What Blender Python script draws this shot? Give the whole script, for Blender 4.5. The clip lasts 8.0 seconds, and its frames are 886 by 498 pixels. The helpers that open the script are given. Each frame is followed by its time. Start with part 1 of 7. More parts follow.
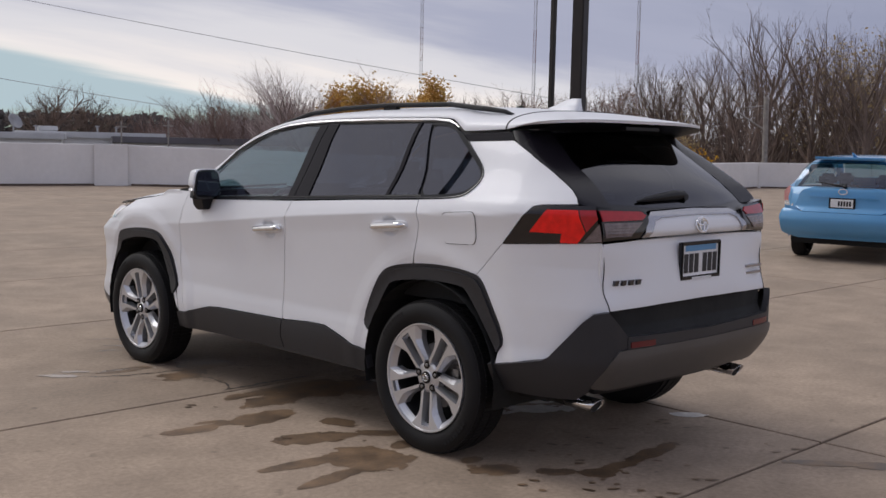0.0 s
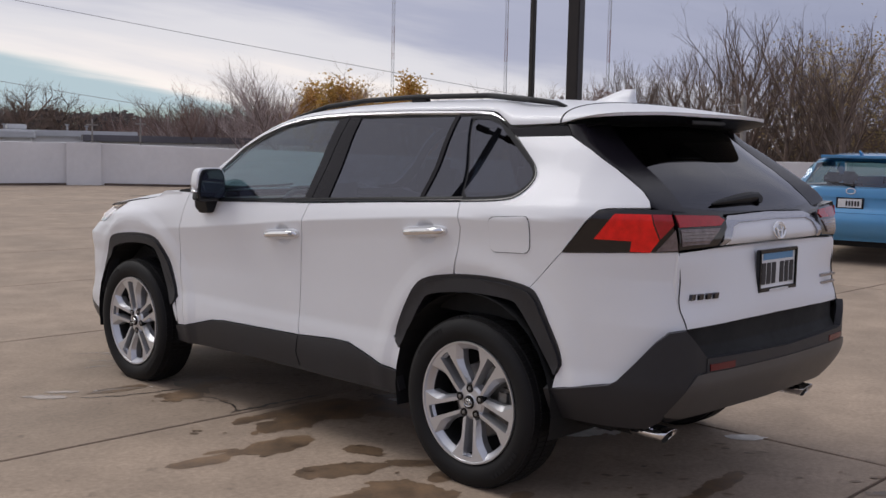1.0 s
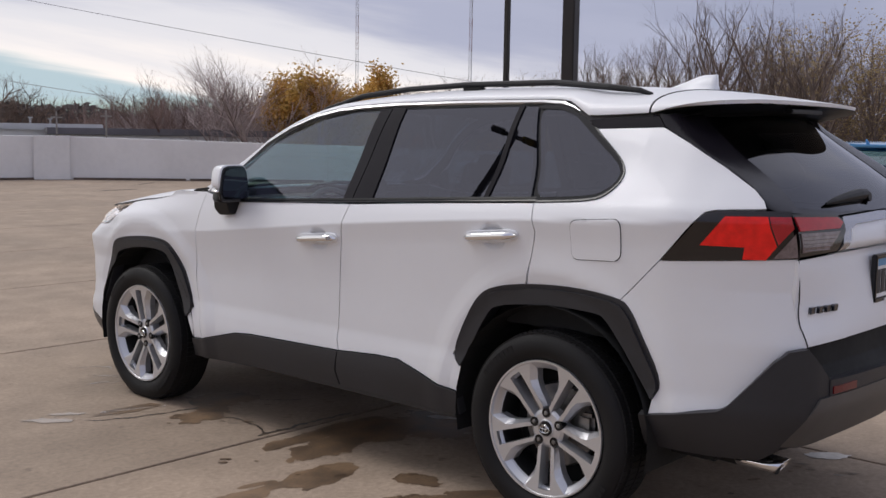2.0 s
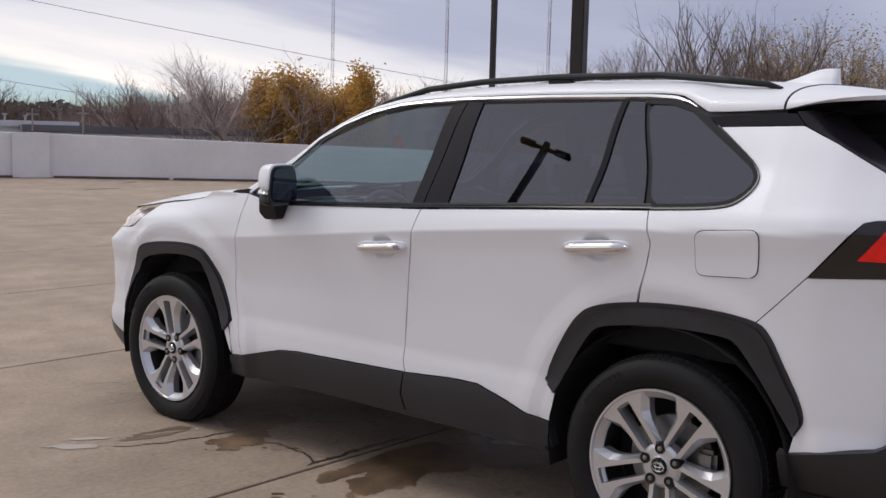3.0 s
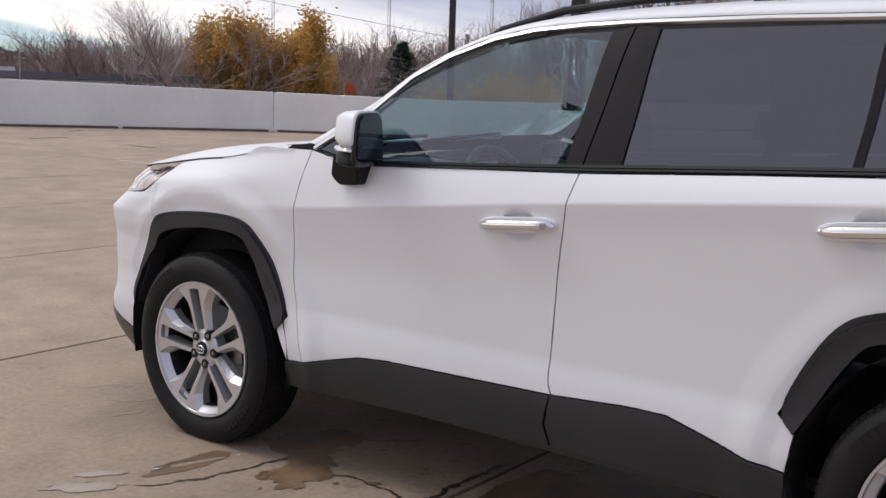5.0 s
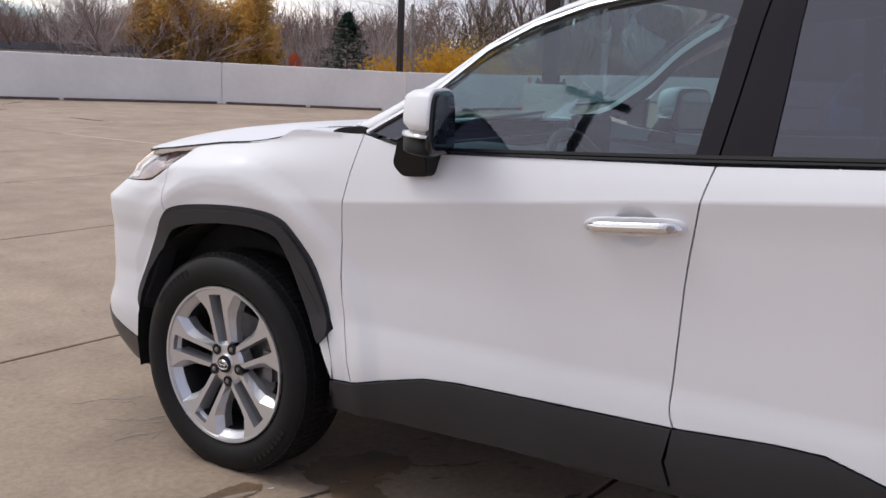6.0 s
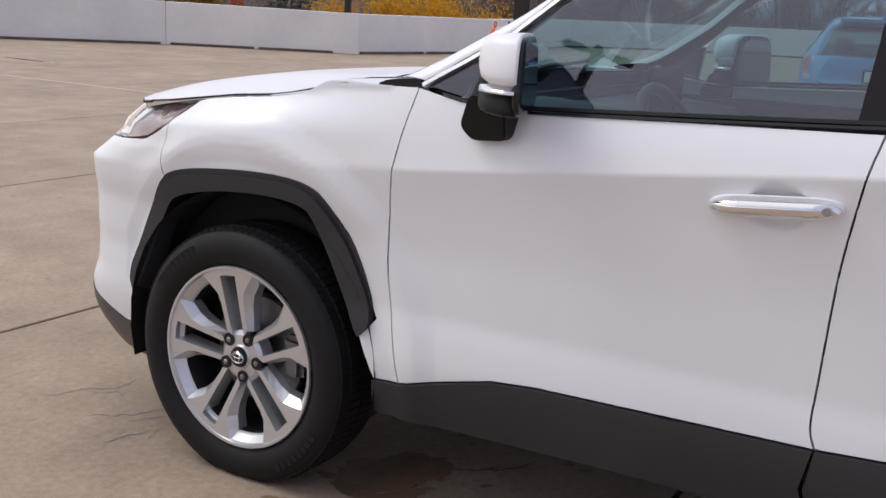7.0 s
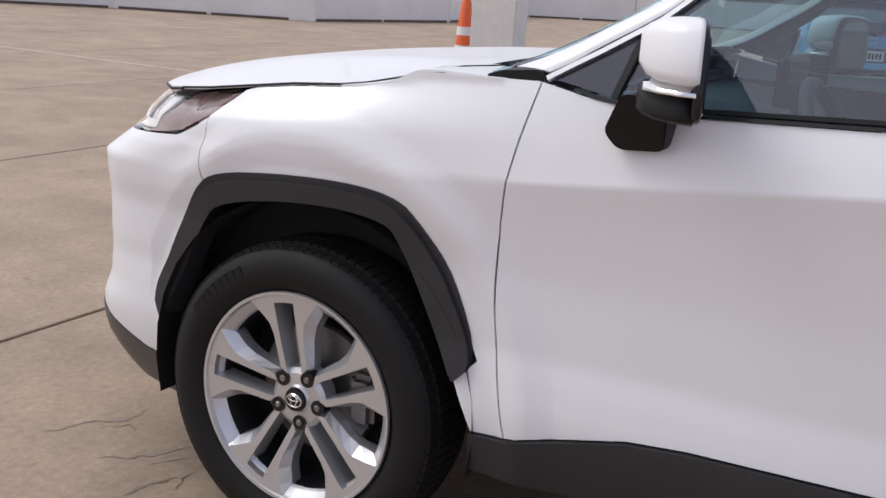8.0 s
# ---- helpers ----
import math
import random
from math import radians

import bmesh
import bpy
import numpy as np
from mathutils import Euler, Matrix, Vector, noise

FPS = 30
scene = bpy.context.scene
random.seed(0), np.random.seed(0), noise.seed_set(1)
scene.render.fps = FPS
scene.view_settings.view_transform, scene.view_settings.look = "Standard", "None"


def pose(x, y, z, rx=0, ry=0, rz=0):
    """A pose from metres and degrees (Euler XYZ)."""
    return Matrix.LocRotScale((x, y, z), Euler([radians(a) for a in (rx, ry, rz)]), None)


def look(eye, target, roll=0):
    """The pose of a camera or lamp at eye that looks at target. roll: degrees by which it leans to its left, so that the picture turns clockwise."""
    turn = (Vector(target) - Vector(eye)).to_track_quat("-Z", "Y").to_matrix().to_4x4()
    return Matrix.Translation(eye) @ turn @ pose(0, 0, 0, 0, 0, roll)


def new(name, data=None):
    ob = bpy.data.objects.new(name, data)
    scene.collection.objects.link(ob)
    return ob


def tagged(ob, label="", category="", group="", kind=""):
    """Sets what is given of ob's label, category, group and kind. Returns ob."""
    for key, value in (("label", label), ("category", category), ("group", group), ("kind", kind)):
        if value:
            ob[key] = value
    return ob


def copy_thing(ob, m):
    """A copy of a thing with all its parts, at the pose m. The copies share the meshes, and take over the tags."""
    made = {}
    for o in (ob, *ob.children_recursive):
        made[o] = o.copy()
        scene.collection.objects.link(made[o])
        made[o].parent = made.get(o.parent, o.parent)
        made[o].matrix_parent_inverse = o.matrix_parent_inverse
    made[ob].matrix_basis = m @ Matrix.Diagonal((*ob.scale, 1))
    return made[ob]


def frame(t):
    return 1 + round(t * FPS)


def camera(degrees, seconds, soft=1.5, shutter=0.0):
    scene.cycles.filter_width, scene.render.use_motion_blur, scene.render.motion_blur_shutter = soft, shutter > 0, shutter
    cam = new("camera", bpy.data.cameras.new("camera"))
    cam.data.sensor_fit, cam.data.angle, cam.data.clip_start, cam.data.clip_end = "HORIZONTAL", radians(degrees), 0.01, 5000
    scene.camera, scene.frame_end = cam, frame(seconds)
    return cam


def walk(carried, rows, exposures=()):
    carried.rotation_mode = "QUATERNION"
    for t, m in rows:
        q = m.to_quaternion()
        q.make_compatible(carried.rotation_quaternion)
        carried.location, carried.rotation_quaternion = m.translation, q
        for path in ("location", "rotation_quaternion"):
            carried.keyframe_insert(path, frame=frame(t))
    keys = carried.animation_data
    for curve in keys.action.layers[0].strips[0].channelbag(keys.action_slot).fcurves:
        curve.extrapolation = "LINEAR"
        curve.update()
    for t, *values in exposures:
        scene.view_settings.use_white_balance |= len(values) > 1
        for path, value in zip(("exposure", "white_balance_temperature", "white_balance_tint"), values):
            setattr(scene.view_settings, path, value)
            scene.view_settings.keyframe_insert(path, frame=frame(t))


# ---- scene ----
# ---- camera ----
cam = camera(45.0, 8.0)
PATH = [
    (0, (-4.345, -3.621, 1.478), (-2.946, -2.205, 1.28), 1.3),
    (0.5, (-4.226, -3.294, 1.462), (-2.803, -1.903, 1.264), 1.3),
    (1, (-4.162, -2.992, 1.457), (-2.726, -1.615, 1.258), 1.3),
    (1.5, (-4.133, -2.658, 1.452), (-2.67, -1.31, 1.252), 1.4),
    (1.7, (-4.096, -2.528, 1.462), (-2.626, -1.187, 1.253), 1.1),
    (3, (-3.969, -1.686, 1.436), (-2.457, -0.395, 1.224), 1.5),
    (3.5, (-3.876, -1.37, 1.413), (-2.344, -0.104, 1.19), 1.6),
    (4, (-3.757, -1.047, 1.404), (-2.21, 0.195, 1.151), 1.7),
    (5.5, (-3.381, -0.117, 1.374), (-1.783, 1.041, 1.047), 1.9),
    (6, (-3.297, 0.217, 1.373), (-1.664, 1.317, 1.022), 2.1),
    (6.5, (-3.187, 0.502, 1.354), (-1.529, 1.553, 0.968), 2.5),
    (7, (-3.04, 0.775, 1.349), (-1.362, 1.767, 0.901), 2.9),
    (7.5, (-2.922, 1.061, 1.343), (-1.22, 2.003, 0.876), 3.3),
    (8, (-2.787, 1.351, 1.339), (-1.067, 2.242, 0.84), 3.9),
]
walk(cam, [(t, look(eye, target, roll)) for t, eye, target, roll in PATH], exposures=[(0.0, -0.15), (1.7, -0.02), (3.5, 0.11), (5.5, 0.27), (8.0, 0.37)])

# ---- world and light ----
SUN_AZ, SUN_EL = 16.0, 52.0          # degrees from +y towards -x, and above the horizon
world = bpy.data.worlds.new("overcast_evening_sky")
scene.world = world
world.use_nodes = True
wn, wl = world.node_tree.nodes, world.node_tree.links
wn.clear()


def wnode(kind, **values):
    n = wn.new(kind)
    for k, v in values.items():
        n.inputs[k].default_value = v
    return n


def wmath(op, a, b=None):
    n = wn.new("ShaderNodeMath")
    n.operation = op
    for i, v in enumerate((a, b)):
        if v is None:
            continue
        if isinstance(v, (int, float)):
            n.inputs[i].default_value = v
        else:
            wl.new(v, n.inputs[i])
    return n.outputs[0]


sky = wn.new("ShaderNodeTexSky")
sky.sky_type = "NISHITA"
sky.sun_disc = False
sky.sun_elevation, sky.sun_rotation = radians(SUN_EL), radians(-SUN_AZ)
sky.air_density, sky.dust_density = 1.0, 1.0
coord = wn.new("ShaderNodeTexCoord")
sep = wn.new("ShaderNodeSeparateXYZ")
wl.new(coord.outputs["Generated"], sep.inputs[0])
height = wmath("ADD", wmath("MAXIMUM", sep.outputs[2], 0.0), 0.16)
flat = wn.new("ShaderNodeCombineXYZ")
wl.new(wmath("DIVIDE", sep.outputs[0], height), flat.inputs[0])
wl.new(wmath("DIVIDE", sep.outputs[1], height), flat.inputs[1])


def cloud_noise(scale, detail, offset, squash):
    m = wn.new("ShaderNodeMapping")
    m.inputs["Location"].default_value = offset
    m.inputs["Rotation"].default_value = (0, 0, radians(38))
    m.inputs["Scale"].default_value = (scale * squash, scale, 1)
    n = wnode("ShaderNodeTexNoise", Scale=1.0, Detail=detail, Roughness=0.55, Distortion=0.4)
    wl.new(flat.outputs[0], m.inputs[0])
    wl.new(m.outputs[0], n.inputs["Vector"])
    return n.outputs["Fac"]


def wramp(fac, stops):
    r = wn.new("ShaderNodeValToRGB")
    r.color_ramp.interpolation = "EASE"
    while len(r.color_ramp.elements) < len(stops):
        r.color_ramp.elements.new(0.5)
    for e, (p, c) in zip(r.color_ramp.elements, stops):
        e.position, e.color = p, (*c, 1)
    wl.new(fac, r.inputs[0])
    return r.outputs[0]


cover = cloud_noise(0.22, 5.0, (3.1, 0.4, 0), 0.55)
tone = cloud_noise(0.42, 7.0, (7.3, 2.2, 0), 0.45)
edge = wn.new("ShaderNodeVectorMath")
edge.operation = "DOT_PRODUCT"
edge.inputs[1].default_value = (-0.12, 0.99, 0)
wl.new(flat.outputs[0], edge.inputs[0])
far = edge.outputs["Value"]
wisps = cloud_noise(1.3, 8.0, (1.7, 5.2, 0), 0.30)
# the cloud sheet is thinner and brighter towards its far edge
lit = wmath("ADD", tone, wmath("MULTIPLY", wmath("SUBTRACT", wmath("MINIMUM", wmath("MAXIMUM", far, 1.2), 4.0), 1.6), 0.13))
lit = wmath("ADD", lit, wmath("MULTIPLY", wmath("SUBTRACT", wisps, 0.5), 0.26))
cloud_col = wramp(lit, [(0.27, (0.345, 0.37, 0.505)), (0.43, (0.44, 0.460, 0.595)), (0.60, (0.79, 0.778, 0.825)), (0.77, (1.08, 0.995, 0.945))])
# beyond its edge the sky is open and pale blue
hole = wmath("MULTIPLY", wmath("ADD", wmath("ADD", far, wmath("MULTIPLY", cover, 1.4)), wmath("MULTIPLY", wmath("SUBTRACT", wisps, 0.5), 1.1)), 0.1)
mask = wramp(hole, [(0.435, (0, 0, 0)), (0.465, (1, 1, 1))])
scaled = wn.new("ShaderNodeVectorMath")
scaled.operation = "SCALE"
scaled.inputs["Scale"].default_value = 0.15
wl.new(sky.outputs[0], scaled.inputs[0])
soft_top = wn.new("ShaderNodeVectorMath")
soft_top.operation = "MINIMUM"
soft_top.inputs[1].default_value = (0.50, 0.62, 0.68)
wl.new(scaled.outputs[0], soft_top.inputs[0])
mixc = wn.new("ShaderNodeMix")
mixc.data_type = "RGBA"
wl.new(mask, mixc.inputs["Factor"])
wl.new(cloud_col, mixc.inputs["A"])
wl.new(soft_top.outputs[0], mixc.inputs["B"])
back = wnode("ShaderNodeBackground", Strength=1.0)
wl.new(mixc.outputs["Result"], back.inputs[0])
outw = wn.new("ShaderNodeOutputWorld")
wl.new(back.outputs[0], outw.inputs[0])

sun_dir = Vector((-math.sin(radians(SUN_AZ)) * math.cos(radians(SUN_EL)), math.cos(radians(SUN_AZ)) * math.cos(radians(SUN_EL)), math.sin(radians(SUN_EL))))
sun = new("sun", bpy.data.lights.new("sun", "SUN"))
sun.data.energy, sun.data.angle, sun.data.color = 1.12, radians(28), (1.0, 0.97, 0.945)
sun.matrix_world = look(sun_dir * 50, (0, 0, 0))

# ---- materials ----


def material(name, base, rough=0.5, metal=0.0, var=0.0, scale=6.0, bump=0.0, bump_scale=60.0, coat=0.0, detail=6.0, second=None, spec=0.5, object_var=0.0, distance=0.004):
    """A principled surface with two scales of noise in its tone and roughness, and a fine relief."""
    m = bpy.data.materials.new(name)
    m.use_nodes = True
    n, l = m.node_tree.nodes, m.node_tree.links
    p = n["Principled BSDF"]
    p.inputs["Base Color"].default_value = (*base, 1)
    p.inputs["Roughness"].default_value = rough
    p.inputs["Metallic"].default_value = metal
    p.inputs["Coat Weight"].default_value = coat
    p.inputs["Coat Roughness"].default_value = 0.03
    p.inputs["Specular IOR Level"].default_value = spec
    geo = n.new("ShaderNodeNewGeometry")
    if var or second:
        t1 = n.new("ShaderNodeTexNoise")
        t1.inputs["Scale"].default_value = scale
        t1.inputs["Detail"].default_value = detail
        t2 = n.new("ShaderNodeTexNoise")
        t2.inputs["Scale"].default_value = scale * 9
        t2.inputs["Detail"].default_value = 4
        l.new(geo.outputs["Position"], t1.inputs["Vector"])
        l.new(geo.outputs["Position"], t2.inputs["Vector"])
        ad = n.new("ShaderNodeMath")
        ad.operation = "MULTIPLY_ADD"
        ad.inputs[1].default_value = 0.35
        l.new(t2.outputs["Fac"], ad.inputs[0])
        l.new(t1.outputs["Fac"], ad.inputs[2])
        r = n.new("ShaderNodeValToRGB")
        lo = second if second else tuple(c * (1 - var) for c in base)
        hi = base if second else tuple(min(1, c * (1 + var)) for c in base)
        r.color_ramp.elements[0].position, r.color_ramp.elements[0].color = 0.5, (*lo, 1)
        r.color_ramp.elements[1].position, r.color_ramp.elements[1].color = 0.85, (*hi, 1)
        l.new(ad.outputs[0], r.inputs[0])
        col = r.outputs[0]
        if object_var:
            info = n.new("ShaderNodeObjectInfo")
            mr = n.new("ShaderNodeMapRange")
            mr.inputs["To Min"].default_value, mr.inputs["To Max"].default_value = 1 - object_var, 1 + object_var
            l.new(info.outputs["Random"], mr.inputs[0])
            hs = n.new("ShaderNodeHueSaturation")
            l.new(mr.outputs[0], hs.inputs["Value"])
            l.new(col, hs.inputs["Color"])
            col = hs.outputs[0]
        l.new(col, p.inputs["Base Color"])
        rr = n.new("ShaderNodeMapRange")
        rr.inputs["From Min"].default_value, rr.inputs["From Max"].default_value = 0.4, 0.9
        rr.inputs["To Min"].default_value, rr.inputs["To Max"].default_value = max(0.02, rough * 0.85), min(1, rough * 1.15)
        l.new(ad.outputs[0], rr.inputs[0])
        l.new(rr.outputs[0], p.inputs["Roughness"])
    if bump:
        b = n.new("ShaderNodeBump")
        b.inputs["Strength"].default_value = bump
        b.inputs["Distance"].default_value = distance
        t3 = n.new("ShaderNodeTexNoise")
        t3.inputs["Scale"].default_value = bump_scale
        t3.inputs["Detail"].default_value = 5
        l.new(geo.outputs["Position"], t3.inputs["Vector"])
        l.new(t3.outputs["Fac"], b.inputs["Height"])
        l.new(b.outputs[0], p.inputs["Normal"])
    return m


def glass(name, tint, ior=1.5, rough=0.0):
    """Thin tinted pane: what passes is tinted, what is mirrored follows Fresnel."""
    m = bpy.data.materials.new(name)
    m.use_nodes = True
    n, l = m.node_tree.nodes, m.node_tree.links
    n.remove(n["Principled BSDF"])
    tr = n.new("ShaderNodeBsdfTransparent")
    tr.inputs[0].default_value = (*tint, 1)
    gl = n.new("ShaderNodeBsdfPrincipled")
    gl.inputs["Base Color"].default_value = (0, 0, 0, 1)
    gl.inputs["Roughness"].default_value = rough
    gl.inputs["IOR"].default_value = ior
    # reflections tinted blue, standing in for a bluer mirrored sky
    gl.inputs["Specular Tint"].default_value = (0.82, 0.835, 1.0, 1)
    mx = n.new("ShaderNodeAddShader")
    l.new(tr.outputs[0], mx.inputs[0])
    l.new(gl.outputs[0], mx.inputs[1])
    l.new(mx.outputs[0], n["Material Output"].inputs[0])
    return m


PAINT = material("white_pearl_paint", (0.80, 0.805, 0.825), 0.45, 0.06, coat=0.22, var=0.012, scale=1.3, spec=0.28)
BLUEP = material("light_blue_paint", (0.085, 0.30, 0.56), 0.35, 0.1, coat=0.8, var=0.03, scale=1.3)
CLAD = material("dark_grey_textured_plastic", (0.029, 0.0285, 0.032), 0.46, spec=0.38, var=0.10, scale=3.0, bump=0.25, bump_scale=700, distance=0.001)
CLAD2 = material("satin_black_plastic", (0.008, 0.008, 0.009), 0.45, var=0.1, scale=4.0, spec=0.28)
PIANO = material("gloss_black_trim", (0.010, 0.010, 0.012), 0.18, spec=0.4)
PILLAR = material("matt_black_pillar_film", (0.011, 0.0095, 0.013), 0.24, spec=0.17, var=0.06, scale=4.0)
SKID = material("grey_skid_plate_plastic", (0.095, 0.090, 0.087), 0.42, 0.25, var=0.10, scale=4.0, bump=0.1, bump_scale=500, distance=0.001)
CHROME = material("bright_chrome", (0.82, 0.82, 0.83), 0.06, 1.0)
BRIGHT = material("brushed_bright_trim", (0.72, 0.72, 0.74), 0.34, 1.0)
# silver darkened to stand in for dark surroundings mirrored in it
MIRROR = material("darkened_mirror_silver", (0.22, 0.23, 0.26), 0.02, 1.0)
DKCHROME = material("dark_chrome", (0.10, 0.10, 0.11), 0.2, 1.0)
SATIN = material("satin_silver_garnish", (0.42, 0.42, 0.45), 0.22, 0.9)
ALLOY = material("machined_alloy", (0.62, 0.625, 0.645), 0.33, 0.70)
ALLOY2 = material("dark_barrel_alloy", (0.055, 0.055, 0.058), 0.40, 0.6, var=0.06, scale=9.0)
RUBBER = material("tyre_rubber", (0.0095, 0.0090, 0.0095), 0.66, spec=0.28, var=0.25, scale=5.0, bump=0.3, bump_scale=180, distance=0.0015)
DISC = material("brake_steel", (0.28, 0.27, 0.26), 0.45, 0.9, var=0.2, scale=12)
DARK = material("dark_underbody", (0.006, 0.006, 0.006), 0.8, var=0.2, scale=4)
SEATM = material("black_seat_leather", (0.024, 0.024, 0.027), 0.45, var=0.15, scale=6, bump=0.2, bump_scale=120)
LINING = material("grey_cabin_lining", (0.16, 0.155, 0.15), 0.9, var=0.08, scale=8)
GLASSF = glass("green_tinted_glass", (0.42, 0.565, 0.575), 1.95)
GLASSP = glass("privacy_glass", (0.045, 0.050, 0.072), 1.97)
GLASSB = glass("rear_privacy_glass", (0.018, 0.018, 0.026), 1.62)
CLEAR = glass("clear_lens", (0.88, 0.88, 0.88))
REDLENS = material("red_lens", (0.90, 0.020, 0.014), 0.16, coat=0.15, spec=0.3, var=0.12, scale=30)
DEEPRED = material("deep_red_lens", (0.42, 0.010, 0.018), 0.16, coat=0.3, var=0.12, scale=30)
DKRED = material("dark_red_lens", (0.12, 0.005, 0.010), 0.2, coat=0.1)
SMOKE = material("smoked_lens", (0.012, 0.009, 0.009), 0.15, coat=0.3, var=0.3, scale=25)
REVERSE = material("smoky_pink_lens", (0.17, 0.13, 0.13), 0.14, coat=0.6, var=0.3, scale=40)
PINKLENS = material("pale_pink_lamp_lens", (0.50, 0.20, 0.19), 0.15, coat=0.6, var=0.2, scale=30)
LAMPIN = material("silver_lamp_bowl", (0.50, 0.49, 0.48), 0.25, 0.7, var=0.3, scale=40)
AMBER = material("mauve_brown_lamp_lens", (0.20, 0.115, 0.105), 0.12, coat=1.0)
ORANGE = material("orange_cone_plastic", (0.78, 0.13, 0.035), 0.5, var=0.1, scale=12)
REFLEC = material("white_reflective_band", (0.75, 0.74, 0.72), 0.4, var=0.06, scale=20)
PLATEW = material("white_plate_face", (0.72, 0.73, 0.74), 0.4, var=0.05, scale=20)
PLATEB = material("blue_plate_band", (0.10, 0.28, 0.50), 0.4)
INK = material("black_ink", (0.015, 0.015, 0.02), 0.5)


def deck_material():
    """Worn concrete: broad stains, mid-size clouds, fine sand grain and small dark specks."""
    m = material("worn_deck_concrete", (0.415, 0.318, 0.236), 0.80, second=(0.308, 0.233, 0.168), scale=0.7, bump=0.4, bump_scale=70, object_var=0.03, detail=10, distance=0.003)
    n, l = m.node_tree.nodes, m.node_tree.links
    p = n["Principled BSDF"]
    col = p.inputs["Base Color"].links[0].from_socket
    geo = n.new("ShaderNodeNewGeometry")
    for scale, detail, lo, hi, dark, light in ((2.6, 6, 0.36, 0.66, 0.86, 1.06), (38.0, 3, 0.30, 0.70, 0.86, 1.12), (210.0, 2, 0.30, 0.70, 0.84, 1.14), (9.0, 8, 0.27, 0.36, 0.72, 1.0)):
        t = n.new("ShaderNodeTexNoise")
        t.inputs["Scale"].default_value, t.inputs["Detail"].default_value = scale, detail
        l.new(geo.outputs["Position"], t.inputs["Vector"])
        r = n.new("ShaderNodeMapRange")
        r.inputs["From Min"].default_value, r.inputs["From Max"].default_value = lo, hi
        r.inputs["To Min"].default_value, r.inputs["To Max"].default_value = dark, light
        l.new(t.outputs["Fac"], r.inputs[0])
        v = n.new("ShaderNodeVectorMath")
        v.operation = "SCALE"
        l.new(col, v.inputs[0])
        l.new(r.outputs[0], v.inputs["Scale"])
        col = v.outputs[0]
    l.new(col, p.inputs["Base Color"])
    return m


CONCRETE = deck_material()
JOINT = material("tarred_joint", (0.030, 0.025, 0.021), 0.85, var=0.3, scale=8)
WALLC = material("painted_parapet_concrete", (0.755, 0.742, 0.725), 0.75, var=0.06, scale=0.8, bump=0.2, bump_scale=30)
WALLC2 = material("pale_coping_concrete", (0.68, 0.66, 0.63), 0.75, var=0.08, scale=1.6, bump=0.2, bump_scale=40)
SEAL = material("dark_joint_sealant", (0.13, 0.095, 0.075), 0.8, var=0.35, scale=2.5)
WET = material("wet_concrete", (0.245, 0.155, 0.086), 0.50, second=(0.105, 0.069, 0.042), scale=6.0, bump=0.15, bump_scale=55, distance=0.002)
CRACK = material("damp_hairline_crack", (0.25, 0.185, 0.13), 0.06, second=(0.16, 0.115, 0.08), scale=14.0)
DAMPC = material("dark_damp_crack", (0.085, 0.060, 0.042), 0.45, second=(0.04, 0.03, 0.022), scale=14.0)
DAMPL = material("thin_water_film", (0.36, 0.29, 0.225), 0.24, second=(0.29, 0.23, 0.175), scale=9.0)
SALT_GLINT = material("dried_salt_and_glint_film", (0.62, 0.58, 0.54), 0.7, var=0.15, scale=14)
WHITEP = material("worn_white_line_paint", (0.47, 0.405, 0.335), 0.7, var=0.2, scale=10)
BARK = material("grey_brown_bark", (0.195, 0.142, 0.115), 0.9, var=0.35, scale=1.5, object_var=0.2)
BARK2 = material("pale_twig_bark", (0.36, 0.29, 0.268), 0.9, var=0.3, scale=1.5, object_var=0.2)
BARK3 = material("reddish_thicket_bark", (0.225, 0.148, 0.125), 0.9, var=0.4, scale=0.35, object_var=0.2)
BARK5 = material("dark_brown_undergrowth", (0.125, 0.084, 0.066), 0.95, var=0.3, scale=0.4)
BARK4 = material("dark_evergreen_mass", (0.075, 0.062, 0.058), 0.95, var=0.3, scale=0.3)


def leaf_material(name, a, b, scale):
    """Thin leaves: half of the light is thrown back, half passes through."""
    m = material(name, a, 0.75, second=b, scale=scale)
    n, l = m.node_tree.nodes, m.node_tree.links
    tr = n.new("ShaderNodeBsdfTranslucent")
    l.new(n["Principled BSDF"].inputs["Base Color"].links[0].from_socket, tr.inputs["Color"])
    mx = n.new("ShaderNodeMixShader")
    l.new(n["Principled BSDF"].outputs[0], mx.inputs[1])
    l.new(tr.outputs[0], mx.inputs[2])
    l.new(mx.outputs[0], n["Material Output"].inputs[0])
    return m


LEAFO = leaf_material("olive_orange_leaves", (0.64, 0.37, 0.10), (0.46, 0.31, 0.10), 0.9)
LEAFY = leaf_material("yellow_leaves", (0.68, 0.38, 0.035), (0.45, 0.22, 0.025), 1.2)
LEAFT = leaf_material("tan_leaves", (0.56, 0.43, 0.22), (0.36, 0.26, 0.12), 1.2)
NEEDLE = leaf_material("blue_green_needles", (0.075, 0.125, 0.100), (0.035, 0.060, 0.048), 2.0)
EARTH = material("autumn_grass_ground", (0.12, 0.10, 0.055), 0.95, second=(0.07, 0.055, 0.035), scale=0.08)
POLEM = material("dark_bronze_pole_paint", (0.022, 0.018, 0.017), 0.45, 0.3, var=0.15, scale=5)
WOODP = material("weathered_utility_pole_wood", (0.33, 0.30, 0.27), 0.85, var=0.2, scale=4)
ROOFM = material("grey_membrane_roof", (0.16, 0.15, 0.16), 0.8, var=0.15, scale=0.4)
